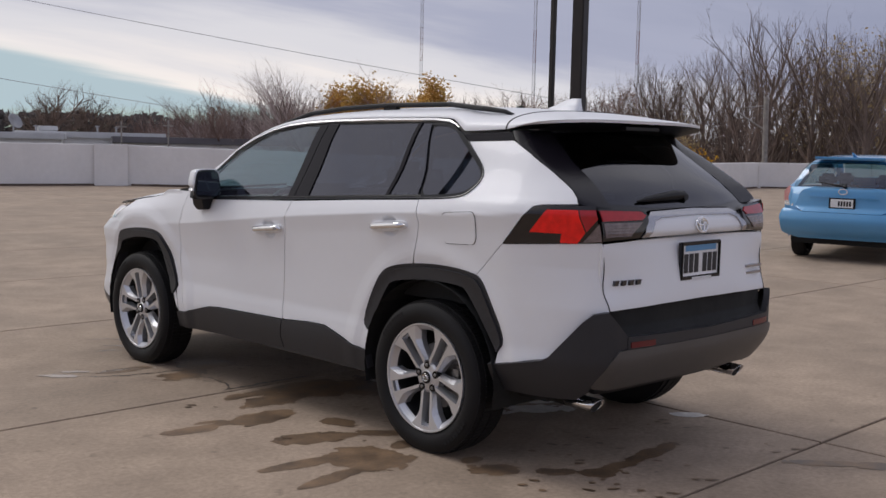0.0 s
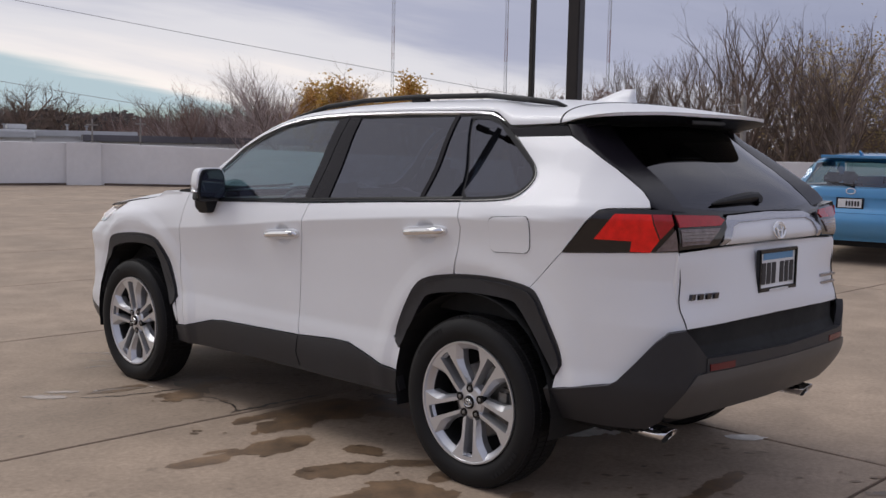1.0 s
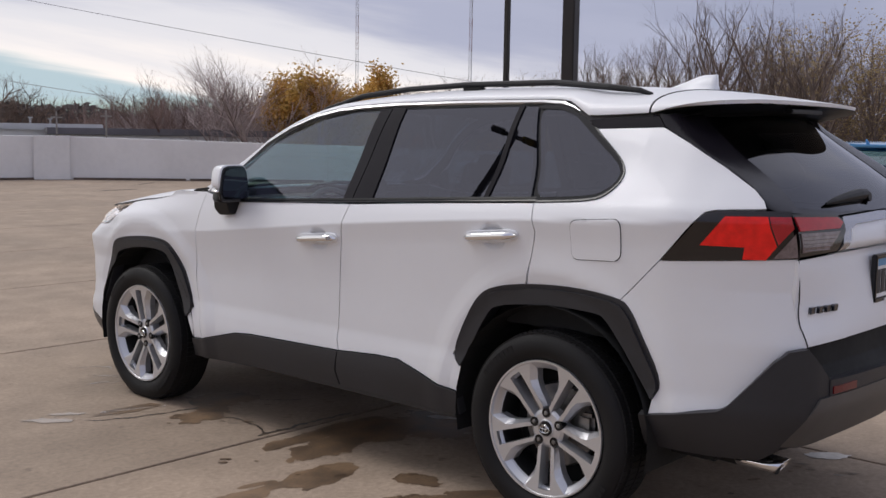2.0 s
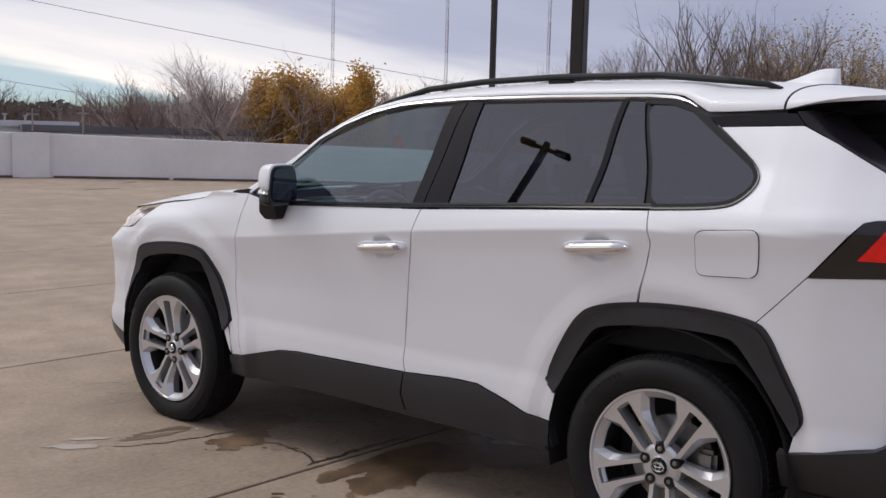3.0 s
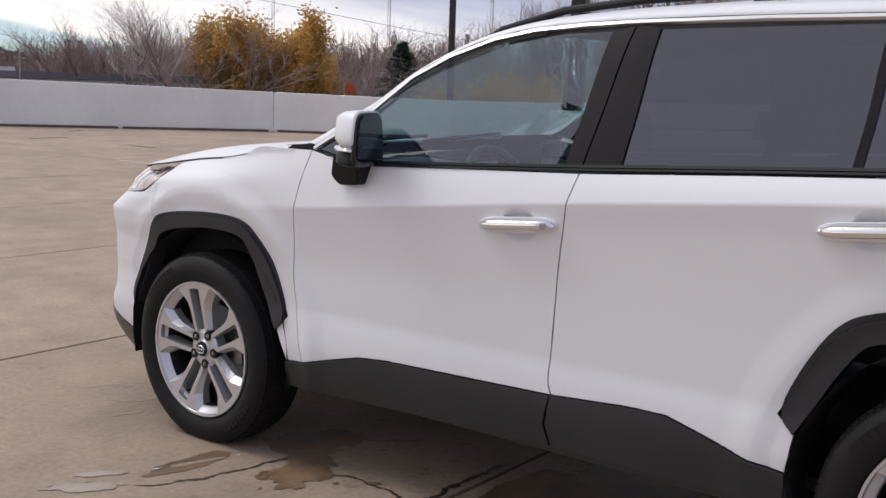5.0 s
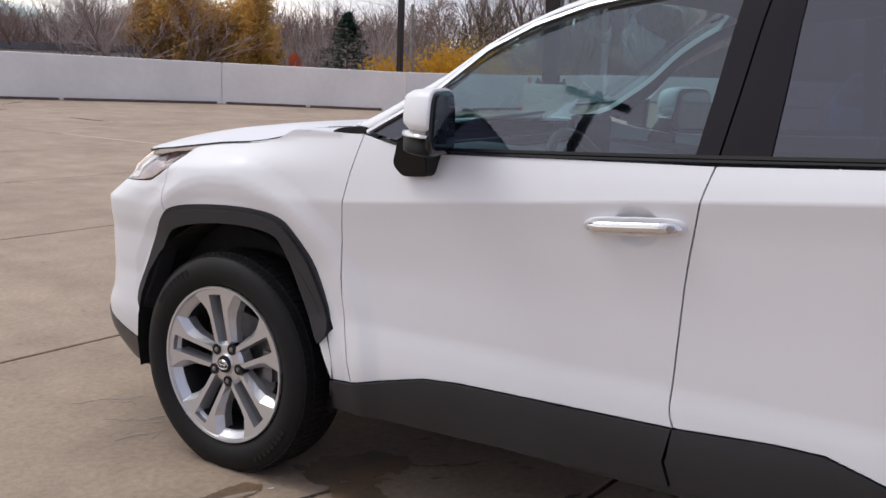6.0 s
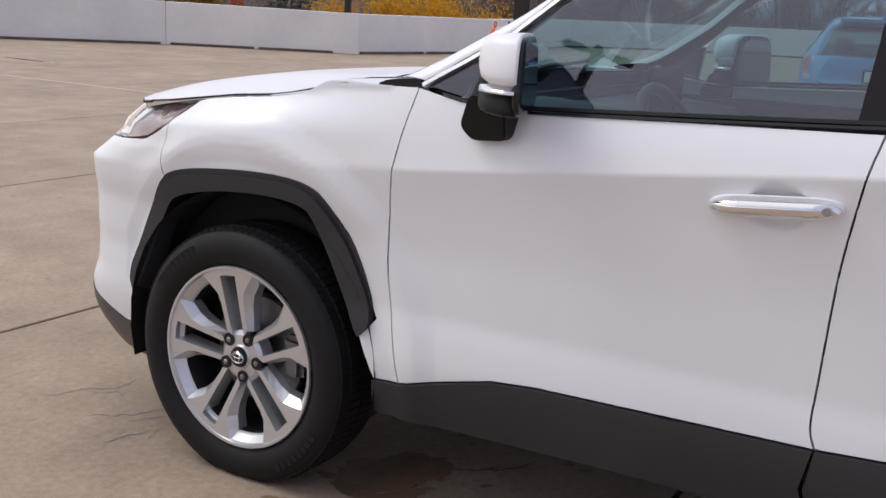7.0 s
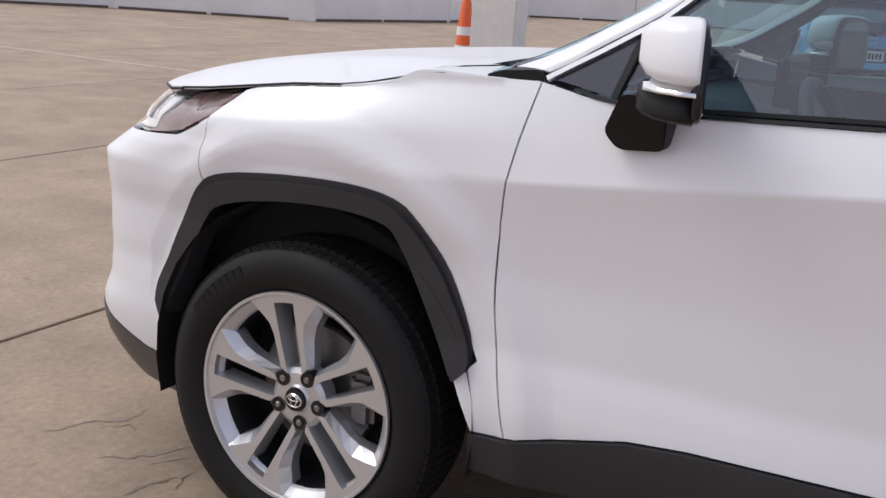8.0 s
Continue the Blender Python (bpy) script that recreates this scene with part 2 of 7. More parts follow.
ROOFW = material("white_metal_roof_edge", (0.60, 0.60, 0.60), 0.6, var=0.08, scale=1.0)
STEEL = material("galvanised_steel", (0.35, 0.35, 0.36), 0.5, 0.6, var=0.1, scale=4)
MASTR = material("faded_red_mast_paint", (0.34, 0.20, 0.19), 0.6)
MASTW = material("white_mast_paint", (0.55, 0.55, 0.57), 0.6)
WIRE = material("grey_cable", (0.36, 0.35, 0.36), 0.6)

# ---- mesh helpers ----


def mesh_from(name, bm, mat, smooth=False):
    me = bpy.data.meshes.new(name)
    bm.normal_update()
    bm.to_mesh(me)
    bm.free()
    me.materials.append(mat)
    if smooth:
        me.shade_smooth()
    return me


def part(name, bm, mat, parent=None, label="", smooth=False):
    """Links a bmesh as one mesh object under a thing or a part."""
    ob = new(name, mesh_from(name, bm, mat, smooth))
    if parent is not None:
        ob.parent = parent
    return tagged(ob, label) if label else ob


def thing(name, at, label, category, group="", turn=0.0, kind=""):
    ob = new(name)
    ob.empty_display_size = 0.2
    ob.matrix_world = pose(*at, 0, 0, turn)
    return tagged(ob, label, category, group, kind)


def box(bm, lo, hi, bevel=0.0, m=None):
    """Adds a box between two corners, with small bevels."""
    c = [(a + b) / 2 for a, b in zip(lo, hi)]
    s = [b - a for a, b in zip(lo, hi)]
    r = bmesh.ops.create_cube(bm, size=1, matrix=Matrix.Translation(c) @ Matrix.Diagonal((*s, 1)))
    if bevel:
        es = list({e for v in r["verts"] for e in v.link_edges})
        q = bmesh.ops.bevel(bm, geom=es, offset=bevel, segments=2, affect="EDGES", clamp_overlap=True)
        vs = list({v for f in q["faces"] for v in f.verts} | {v for v in r["verts"] if v.is_valid})
    else:
        vs = r["verts"]
    if m is not None:
        bmesh.ops.transform(bm, matrix=m, verts=vs)
    return bm


def tube(bm, pts, radii, sides=10, caps=True, squash=None):
    """A round bar along points; radii may vary."""
    pts = [Vector(p) for p in pts]
    if isinstance(radii, (int, float)):
        radii = [radii] * len(pts)
    rings = []
    ref = None
    for i, p in enumerate(pts):
        d = (pts[min(i + 1, len(pts) - 1)] - pts[max(i - 1, 0)]).normalized()
        if ref is None:
            ref = Vector((0, 0, 1)) if abs(d.z) < 0.9 else Vector((1, 0, 0))
        a = d.cross(ref).normalized()
        b = a.cross(d).normalized()
        ref = b
        ring = []
        for k in range(sides):
            t = 2 * math.pi * k / sides
            sa, sb = (1, 1) if squash is None else squash
            ring.append(bm.verts.new(p + radii[i] * (sa * math.cos(t) * a + sb * math.sin(t) * b)))
        rings.append(ring)
    for r0, r1 in zip(rings, rings[1:]):
        for k in range(sides):
            bm.faces.new((r0[k], r0[(k + 1) % sides], r1[(k + 1) % sides], r1[k]))
    if caps:
        bm.faces.new(rings[0][::-1])
        bm.faces.new(rings[-1])
    return bm


def lathe(bm, profile, n=48, axis="x"):
    """Turns a list of (radius, along) round the x axis (or z)."""
    rings = []
    for r, h in profile:
        ring = []
        for k in range(n):
            t = 2 * math.pi * k / n
            c, s = r * math.cos(t), r * math.sin(t)
            ring.append(bm.verts.new((h, c, s) if axis == "x" else (c, s, h)))
        rings.append(ring)
    for r0, r1 in zip(rings, rings[1:]):
        for k in range(n):
            bm.faces.new((r0[k], r0[(k + 1) % n], r1[(k + 1) % n], r1[k]))
    return bm


def prism(bm, outline, f0, f1):
    """A solid between two placings of a flat outline."""
    a = [bm.verts.new(f0(*p)) for p in outline]
    b = [bm.verts.new(f1(*p)) for p in outline]
    n = len(outline)
    bm.faces.new(a[::-1])
    bm.faces.new(b)
    for i in range(n):
        bm.faces.new((a[i], a[(i + 1) % n], b[(i + 1) % n], b[i]))
    return bm


def hermite(x, xs, ys):
    """Smooth monotone curve through knots."""
    n = len(xs)
    if x <= xs[0]:
        return ys[0]
    if x >= xs[-1]:
        return ys[-1]
    i = 0
    while x > xs[i + 1]:
        i += 1

    def slope(j):
        if j == 0 or j == n - 1:
            k = min(j, n - 2)
            return (ys[k + 1] - ys[k]) / (xs[k + 1] - xs[k])
        h0, h1 = xs[j] - xs[j - 1], xs[j + 1] - xs[j]
        d0, d1 = (ys[j] - ys[j - 1]) / h0, (ys[j + 1] - ys[j]) / h1
        if d0 * d1 <= 0:
            return 0.0
        w1, w2 = 2 * h1 + h0, h1 + 2 * h0
        return (w1 + w2) / (w1 / d0 + w2 / d1)

    h = xs[i + 1] - xs[i]
    t = (x - xs[i]) / h
    m0, m1 = slope(i) * h, slope(i + 1) * h
    return (2 * t**3 - 3 * t**2 + 1) * ys[i] + (t**3 - 2 * t**2 + t) * m0 + (-2 * t**3 + 3 * t**2) * ys[i + 1] + (t**3 - t**2) * m1


def rounded(poly, r=0.02, n=3):
    """Rounds the corners of a flat outline."""
    out = []
    m = len(poly)
    for i in range(m):
        p, a, b = Vector(poly[i]), Vector(poly[i - 1]), Vector(poly[(i + 1) % m])
        da, db = a - p, b - p
        k = min(r, da.length * 0.45, db.length * 0.45)
        p0, p1 = p + da.normalized() * k, p + db.normalized() * k
        for j in range(n + 1):
            t = j / n
            out.append(tuple((1 - t) ** 2 * p0 + 2 * t * (1 - t) * p + t * t * p1))
    return out


def sheet(name, poly, fmap, mat, parent, step=0.03, gap=0.002, fold=0.015, label="", flip=False, steps=None, nmap=None):
    """A curved panel: a flat outline cut into a fine grid, laid on the surface fmap(u, v) -> place, with edges folded inwards."""
    bm = bmesh.new()
    area = sum(poly[i - 1][0] * poly[i][1] - poly[i][0] * poly[i - 1][1] for i in range(len(poly)))
    if area < 0:
        poly = poly[::-1]
    bm.faces.new([bm.verts.new((p[0], p[1], 0)) for p in poly])
    su, sv = steps if steps else (step, step)
    us, vs = [p[0] for p in poly], [p[1] for p in poly]
    for lo, hi, s, no in ((min(us), max(us), su, (1, 0, 0)), (min(vs), max(vs), sv, (0, 1, 0))):
        for k in range(math.floor(lo / s) + 1, math.ceil(hi / s)):
            c = k * s
            bmesh.ops.bisect_plane(bm, geom=bm.verts[:] + bm.edges[:] + bm.faces[:], dist=1e-5, plane_co=(c, 0, 0) if no[0] else (0, c, 0), plane_no=no)
    bm.verts.ensure_lookup_table()
    shift = {}
    for e in bm.edges:
        if e.is_boundary:
            lp = e.link_loops[0]
            a, b = lp.vert.co, lp.link_loop_next.vert.co
            d = (b - a).normalized()
            nrm = Vector((-d.y, d.x, 0))
            for v in e.verts:
                shift.setdefault(v, []).append(nrm)
    for v, ns in shift.items():
        s = sum(ns, Vector())
        if s.length > 1e-6:
            s.normalize()
            v.co += s * gap / max(0.5, s.dot(ns[0]))
    h = 4e-3
    uvn = {}
    for v in bm.verts:
        u, w = v.co.x, v.co.y
        p = Vector(fmap(u, w))
        g = nmap or fmap
        du, dv = Vector(g(u + h, w)) - Vector(g(u - h, w)), Vector(g(u, w + h)) - Vector(g(u, w - h))
        nn = du.cross(dv)
        nn = nn.normalized() if nn.length > 1e-12 else Vector((0, 0, 1))
        if flip:
            nn = -nn
        uvn[v] = (p, nn)
    skin = list(bm.faces)
    border = [e for e in bm.edges if e.is_boundary]
    loops = [(e.link_loops[0].vert, e.link_loops[0].link_loop_next.vert) for e in border]
    inner = {}
    for v, (p, nn) in uvn.items():
        v.co = p
    if fold > 0:
        for v in shift:
            inner[v] = bm.verts.new(uvn[v][0] - uvn[v][1] * fold)
        for a, b in loops:
            bm.faces.new((b, a, inner[a], inner[b]))
    nset = set(skin)
    if flip:
        bmesh.ops.reverse_faces(bm, faces=bm.faces[:])
    bm.faces.ensure_lookup_table()
    bm.normal_update()
    normals = []
    for f in bm.faces:
        for lp in f.loops:
            normals.append(tuple(uvn[lp.vert][1]) if f in nset else tuple(f.normal))
    me = bpy.data.meshes.new(name)
    bm.to_mesh(me)
    bm.free()
    me.materials.append(mat)
    me.shade_smooth()
    me.normals_split_custom_set(normals)
    ob = new(name, me)
    ob.parent = parent
    return tagged(ob, label) if label else ob


def dense(poly, step=0.05):
    """The same outline with its long edges cut into short ones."""
    out = []
    for i in range(len(poly)):
        a, b = poly[i], poly[(i + 1) % len(poly)]
        n = max(1, int(math.hypot(b[0] - a[0], b[1] - a[1]) / step))
        out += [(a[0] + (b[0] - a[0]) * k / n, a[1] + (b[1] - a[1]) * k / n) for k in range(n)]
    return out


def soft_line(line, rounds=2):
    """An open line with its corners cut round."""
    for _ in range(rounds):
        out = [line[0]]
        for a, b in zip(line, line[1:]):
            out += [(a[0] * 0.75 + b[0] * 0.25, a[1] * 0.75 + b[1] * 0.25), (a[0] * 0.25 + b[0] * 0.75, a[1] * 0.25 + b[1] * 0.75)]
        line = out + [line[-1]]
    return line


def both_sides(name, poly, fmap, mat, parents, **kw):
    """The same panel on the left flank and, mirrored, on the right."""
    if not isinstance(parents, (list, tuple)):
        parents = (parents, parents)
    lft = sheet(name, poly, fmap, mat, parents[0], flip=True, **kw)
    if kw.get("nmap"):
        bent = kw["nmap"]
        kw = {**kw, "nmap": lambda u, v: (-bent(u, v)[0], *bent(u, v)[1:])}
    rgt = sheet(name, poly, lambda u, v: (-fmap(u, v)[0], *fmap(u, v)[1:]), mat, parents[1], flip=False, **kw)
    return lft, rgt

# ---- the white car: x to its right, y ahead, origin under the middle of the rear axle ----
car = thing("suv_car", (0, 0, 0), "white pearl compact suv with dark grey cladding parked on wet concrete", "car")


def lin(x, xs, ys):
    return float(np.interp(x, xs, ys))


def crease(y):
    return hermite(y, [-0.9, 0.08, 1.08, 1.78, 2.2, 2.45, 3.1, 3.5], [1.19, 1.144, 1.063, 0.99, 0.947, 0.93, 0.905, 0.86])


def belt(y):
    return hermite(y, [-0.9, -0.15, 0.09, 1.1, 1.9, 2.2, 2.6, 3.1, 3.5], [1.275, 1.238, 1.218, 1.157, 1.118, 1.135, 1.095, 1.035, 0.97])


def front_lean(z):
    if z > 0.84:
        return lin(z, [0.84, 0.93, 1.04], [0.0, 0.135, 0.18])
    return hermite(z, [0.2, 0.28, 0.38, 0.43, 0.52, 0.84], [0.10, 0.03, -0.025, -0.025, 0.002, 0.0])


def flank(y, z):
    """Half width of the body at a place along it and a height."""
    zc, zb = crease(y), belt(y)
    wb = hermite(y, [-0.5, 0.15, 1.9, 2.3, 2.6, 3.1], [0.826, 0.838, 0.838, 0.826, 0.805, 0.765])
    back = min(1.0, max(0.0, (y - 2.15) / 0.35))
    if z < zc:
        w = hermite(z, [0.20, 0.33, 0.46, 0.525, 0.60, 0.72, max(0.76, zc - 0.10), zc], [0.79, 0.846, 0.863, 0.858, 0.849, 0.849, 0.862, 0.879 - 0.010 * back])
    else:
        zs, ws = [zc, zc + 0.45 * (zb - zc), zb], [0.879 - 0.010 * back, 0.863 - 0.001 * back, wb]
        if y < 2.25:
            zs += [1.34, 1.46, 1.53, 1.585, 1.63]
            full = min(1.0, max(0.0, (0.05 - y) / 0.40))
            ws += [0.740 + 0.024 * full, 0.681 + 0.008 * full, 0.640, 0.595, 0.50]
        w = hermite(z, zs, ws)
    for yc in (0.0, 2.70):
        rho = math.hypot((y - yc) / 0.485, (z - 0.40) / 0.49)
        m = rho - (1.135 if yc else 1.11)
        f = m - 0.05
        k = min(1.0, 0.5 * (f + math.sqrt(f * f + 0.00006)) / 0.13)
        fade = min(1.0, max(0.0, (3.16 - y) / 0.18))
        w += (0.013 * fade if yc else 0.006) * (1 - k) ** 1.25 + 0.09 * max(-0.10, min(0.0, m)) * (rho < 2)
    return w


def tail_in(y, z=1.0):
    return lin(z, [0.77, 0.95], [0.80, 1.0]) * hermite(y, [-0.95, -0.869, -0.80, -0.70, -0.60, -0.47, -0.30], [0.30, 0.198, 0.14, 0.085, 0.045, 0.012, 0.0])


# plan of the nose: place along the outline -> (y, share of the half width)
NOSE_U = [2.7, 3.0, 3.2, 3.32, 3.42, 3.53, 3.70, 3.95, 4.30]
NOSE_Y = [2.7, 3.0, 3.2, 3.318, 3.405, 3.47, 3.535, 3.575, 3.59]
NOSE_W = [1.0, 0.990, 0.965, 0.935, 0.875, 0.775, 0.58, 0.30, 0.0]


def side(u, z):
    """The left flank, running round the nose to the middle."""
    if u <= 2.7:
        return (-(flank(u, z) - tail_in(u, z)), u, z)
    y, w = hermite(u, NOSE_U, NOSE_Y), hermite(u, NOSE_U, NOSE_W)
    k = min(1.0, max(0.0, (u - 2.9) / 0.4))
    return (-flank(min(y, 3.2), z) * w, y - front_lean(z) * k, z)


def proud(d):
    def f(u, z):
        h = 1e-3
        p = Vector(side(u, z))
        a = Vector(side(u + h, z)) - Vector(side(u - h, z))
        b = Vector(side(u, z + h)) - Vector(side(u, z - h))
        n = b.cross(a).normalized()
        return tuple(p + d * n)
    return f


# outlines in the side view: (along, up)
DOOR_F = soft_line([(2.172, 1.148), (2.20, 1.01), (2.22, 0.89), (2.226, 0.75), (2.212, 0.59), (2.185, 0.45), (2.172, 0.398)], 3)
DOOR_B = soft_line([(1.150, 0.488), (1.168, 0.53), (1.163, 0.62), (1.155, 0.80), (1.145, 0.91), (1.120, 1.06), (1.100, 1.146)], 2)
DOOR_R = [(0.092, 1.207), (0.066, 1.10), (0.088, 1.0), (0.119, 0.886)]
SILL_F = [(2.172, 0.398), (1.91, 0.462), (1.79, 0.473), (1.150, 0.488)]
SILL_R = [(1.150, 0.488), (0.90, 0.505), (0.782, 0.505), (0.684, 0.479), (0.543, 0.437), (0.445, 0.424)]
ARCH_R = [(0.430, 0.53), (0.477, 0.574), (0.424, 0.703), (0.353, 0.816), (0.283, 0.866), (0.119, 0.896), (-0.106, 0.907), (-0.305, 0.890), (-0.35, 0.85), (-0.39, 0.775), (-0.476, 0.613), (-0.441, 0.55)]
ARCH_RI = [(-0.441, 0.55), (-0.256, 0.812), (-0.196, 0.829), (0.013, 0.832), (0.241, 0.805), (0.30, 0.768), (0.430, 0.53)]
ARCH_F = [(2.302, 0.498), (2.254, 0.548), (2.318, 0.714), (2.400, 0.82), (2.464, 0.876), (2.66, 0.886), (2.93, 0.860), (3.005, 0.826), (3.083, 0.708), (3.176, 0.518), (3.125, 0.458)]
ARCH_FI = [(3.125, 0.458), (2.995, 0.740), (2.933, 0.794), (2.69, 0.832), (2.485, 0.824), (2.446, 0.776), (2.302, 0.498)]
BELT_F = [(1.100, 1.150), (1.50, 1.130), (1.90, 1.111), (2.05, 1.125)]
front_doors = (new("front_door"), new("front_door"))
rear_doors = (new("rear_door"), new("rear_door"))
for o in front_doors + rear_doors:
    o.parent = car



def along(u, v):
    """The flank again, with heights counted from the shoulder crease."""
    return side(u, v + crease(u))


def tuck(poly):
    """Runs the arch edges of a panel a little way under the cladding."""
    out = []
    for u, z in poly:
        for yc, arch in ((0.0, ARCH_R), (2.70, ARCH_F)):
            if z > 0.6 and any(math.hypot(u - a, z - b) < 0.006 for a, b in arch):
                u, z = yc + (u - yc) * 0.962, 0.40 + (z - 0.40) * 0.962
        out.append((u, z))
    return out


def from_crease(poly):
    return [(u, z - crease(u)) for u, z in dense(tuck(poly))]


CUPS = ((1.2815, 0.981), (0.273, 1.068))


def pressed(u, v):
    """The flank with a scooped cup behind each door handle."""
    x, y, z = along(u, v)
    for yc, zc in CUPS:
        r = (abs(y - yc) / 0.062) ** 2.6 + (abs(z - zc) / 0.054) ** 2.2
        if r < 1:
            k = min(1.0, (1 - r) / 0.75)
            x += 0.015 * k * k * (3 - 2 * k)
    return (x, y, z)


both_sides("door_skin", from_crease(DOOR_F + SILL_F[1:] + DOOR_B[1:] + BELT_F[1:]), pressed, PAINT, front_doors, steps=(0.010, 0.007), gap=0.0025)
both_sides("door_skin", from_crease(DOOR_B + [(0.6, 1.178)] + DOOR_R + ARCH_R[4:0:-1] + ARCH_R[:1] + SILL_R[::-1]), pressed, PAINT, rear_doors, steps=(0.010, 0.007), gap=0.0025)
HOODLINE = [(2.45, 1.140), (2.53, 1.106), (2.62, 1.088), (2.80, 1.070), (2.965, 1.046)]
both_sides("front_fender", from_crease(DOOR_F[::-1] + HOODLINE + [(3.054, 0.983), (3.038, 0.905), (2.995, 0.832)] + [(2.93, 0.860), (2.66, 0.886), (2.464, 0.876), (2.400, 0.82), (2.318, 0.714), (2.254, 0.552), (2.302, 0.498), (2.255, 0.392)]), along, PAINT, car, step=0.013, gap=0.002)
QCURVE = soft_line([(-0.054, 1.487), (-0.15, 1.419), (-0.235, 1.358), (-0.258, 1.306), (-0.218, 1.248), (-0.155, 1.224), (0.092, 1.207)], 2)
QGLASS = [(0.240, 1.566), (0.140, 1.563), (0.060, 1.540), (-0.230, 1.348), (-0.240, 1.310), (-0.205, 1.265), (-0.150, 1.240), (0.098, 1.223)]
both_sides("rear_quarter_panel", tuck([(0.092, 1.207), (0.066, 1.10), (0.088, 1.0), (0.119, 0.896), (-0.106, 0.907), (-0.305, 0.890), (-0.455, 1.039), (-0.602, 1.212), (-0.633, 1.220), (-0.781, 1.228), (-0.765, 1.255), (-0.726, 1.29), (-0.606, 1.364), (-0.465, 1.441), (-0.345, 1.495), ] + QCURVE[:-1]), side, PAINT, car, step=0.018, gap=0.002)
SEAM_T = soft_line([(-0.866, 1.066), (-0.871, 0.95), (-0.874, 0.86), (-0.900, 0.80), (-0.908, 0.772)], 2)
CLAD_RT = [(-0.43, 0.492), (-0.672, 0.546), (-0.703, 0.565), (-0.822, 0.722), (-0.865, 0.760), (-0.908, 0.772)]
bumper_r = new("rear_bumper")
bumper_r.parent = car
both_sides("bumper_cover", tuck([(-0.305, 0.890), (-0.455, 1.039)] + SEAM_T + CLAD_RT[::-1][1:] + [(-0.441, 0.55), (-0.476, 0.613), (-0.39, 0.775), (-0.35, 0.85)]), side, PAINT, bumper_r, step=0.016, gap=0.0012)

# cladding round the arches and along the sills
for outer, inner, yc in ((ARCH_R, ARCH_RI, 0.0), (ARCH_F, ARCH_FI, 2.70)):
    outer = [(yc + (y - yc) * 1.008, 0.40 + (z - 0.40) * 1.008) for y, z in soft_line(outer)]
    inner = soft_line(inner)
    both_sides("arch_lip", outer + inner[1:-1], proud(0.004), CLAD, car, step=0.03, gap=0.0, fold=0.05)
    slim = [min(1.0, max(0.0, (z - 0.50) / 0.2)) * 0.034 for y, z in outer]
    face = [(yc + (y - yc) * (1 - k), 0.40 + (z - 0.40) * (1 - k)) for (y, z), k in zip(outer, slim)]
    both_sides("wheel_arch_cladding", face + inner[1:-1], proud(0.014), CLAD, car, step=0.03, gap=0.0, fold=0.05)
both_sides("sill_cladding", SILL_F + [(1.165, 0.42), (1.17, 0.40), (1.150, 0.33), (2.14, 0.30), (2.26, 0.30), (2.255, 0.392)], proud(0.010), CLAD, front_doors, step=0.04, gap=0.002, fold=0.04)
both_sides("sill_cladding", SILL_R + [(0.43, 0.33), (1.145, 0.33), (1.165, 0.40), (1.16, 0.42)], proud(0.010), CLAD, rear_doors, step=0.04, gap=0.002, fold=0.04)

# glass house


def bowed(u, z):
    return (-(0.838 - 0.49 * (z - 1.14)) + (u - 0.9) ** 2 / 24.0, u, z)


FGLASS = [(2.015, 1.130), (1.985, 1.240), (1.87, 1.352), (1.70, 1.437), (1.50, 1.515), (1.30, 1.552), (1.140, 1.556), (1.158, 1.158), (1.50, 1.135), (1.9, 1.117)]
SAIL = [(2.150, 1.155), (1.998, 1.245), (2.028, 1.133)]
RGLASS = [(0.985, 1.564), (0.350, 1.576), (0.350, 1.206), (0.975, 1.168)]
RQUARTER = [(0.330, 1.576), (0.262, 1.575), (0.120, 1.219), (0.330, 1.207)]
both_sides("window_glass", FGLASS, proud(-0.006), GLASSF, front_doors, step=0.05, gap=0.0, fold=0.0, nmap=bowed)
both_sides("corner_glass", SAIL, proud(-0.006), GLASSP, front_doors, step=0.05, gap=0.0, fold=0.0)
both_sides("window_glass", RGLASS, proud(-0.006), GLASSP, rear_doors, step=0.05, gap=0.0, fold=0.0, nmap=bowed)
both_sides("fixed_glass", RQUARTER, proud(-0.005), GLASSP, rear_doors, step=0.05, gap=0.0, fold=0.0, nmap=bowed)
both_sides("door_shut_seal", [(0.282, 1.580), (0.225, 1.575), (0.080, 1.212), (0.140, 1.210)], proud(-0.014), PIANO, car, step=0.05, gap=0.0, fold=0.0, nmap=bowed)
both_sides("quarter_glass", rounded(QGLASS, 0.06, 5), proud(-0.004), GLASSP, car, step=0.05, gap=0.0, fold=0.0, nmap=bowed)
both_sides("pillar_trim", [(1.140, 1.556), (1.070, 1.573), (1.101, 1.152), (1.158, 1.157)], proud(0.0), PILLAR, front_doors, step=0.05, gap=0.001, nmap=bowed)
both_sides("pillar_trim", [(1.066, 1.573), (0.985, 1.567), (0.975, 1.168), (1.097, 1.156)], proud(0.0), PILLAR, rear_doors, step=0.05, gap=0.001, nmap=bowed)
both_sides("glass_divider", [(0.352, 1.576), (0.328, 1.576), (0.328, 1.207), (0.352, 1.206)], proud(0.002), PILLAR, rear_doors, step=0.05, gap=0.0, nmap=bowed)
both_sides("glass_divider", [(2.026, 1.132), (2.014, 1.130), (1.984, 1.240), (1.999, 1.240)], proud(0.002), PIANO, front_doors, step=0.05, gap=0.0)
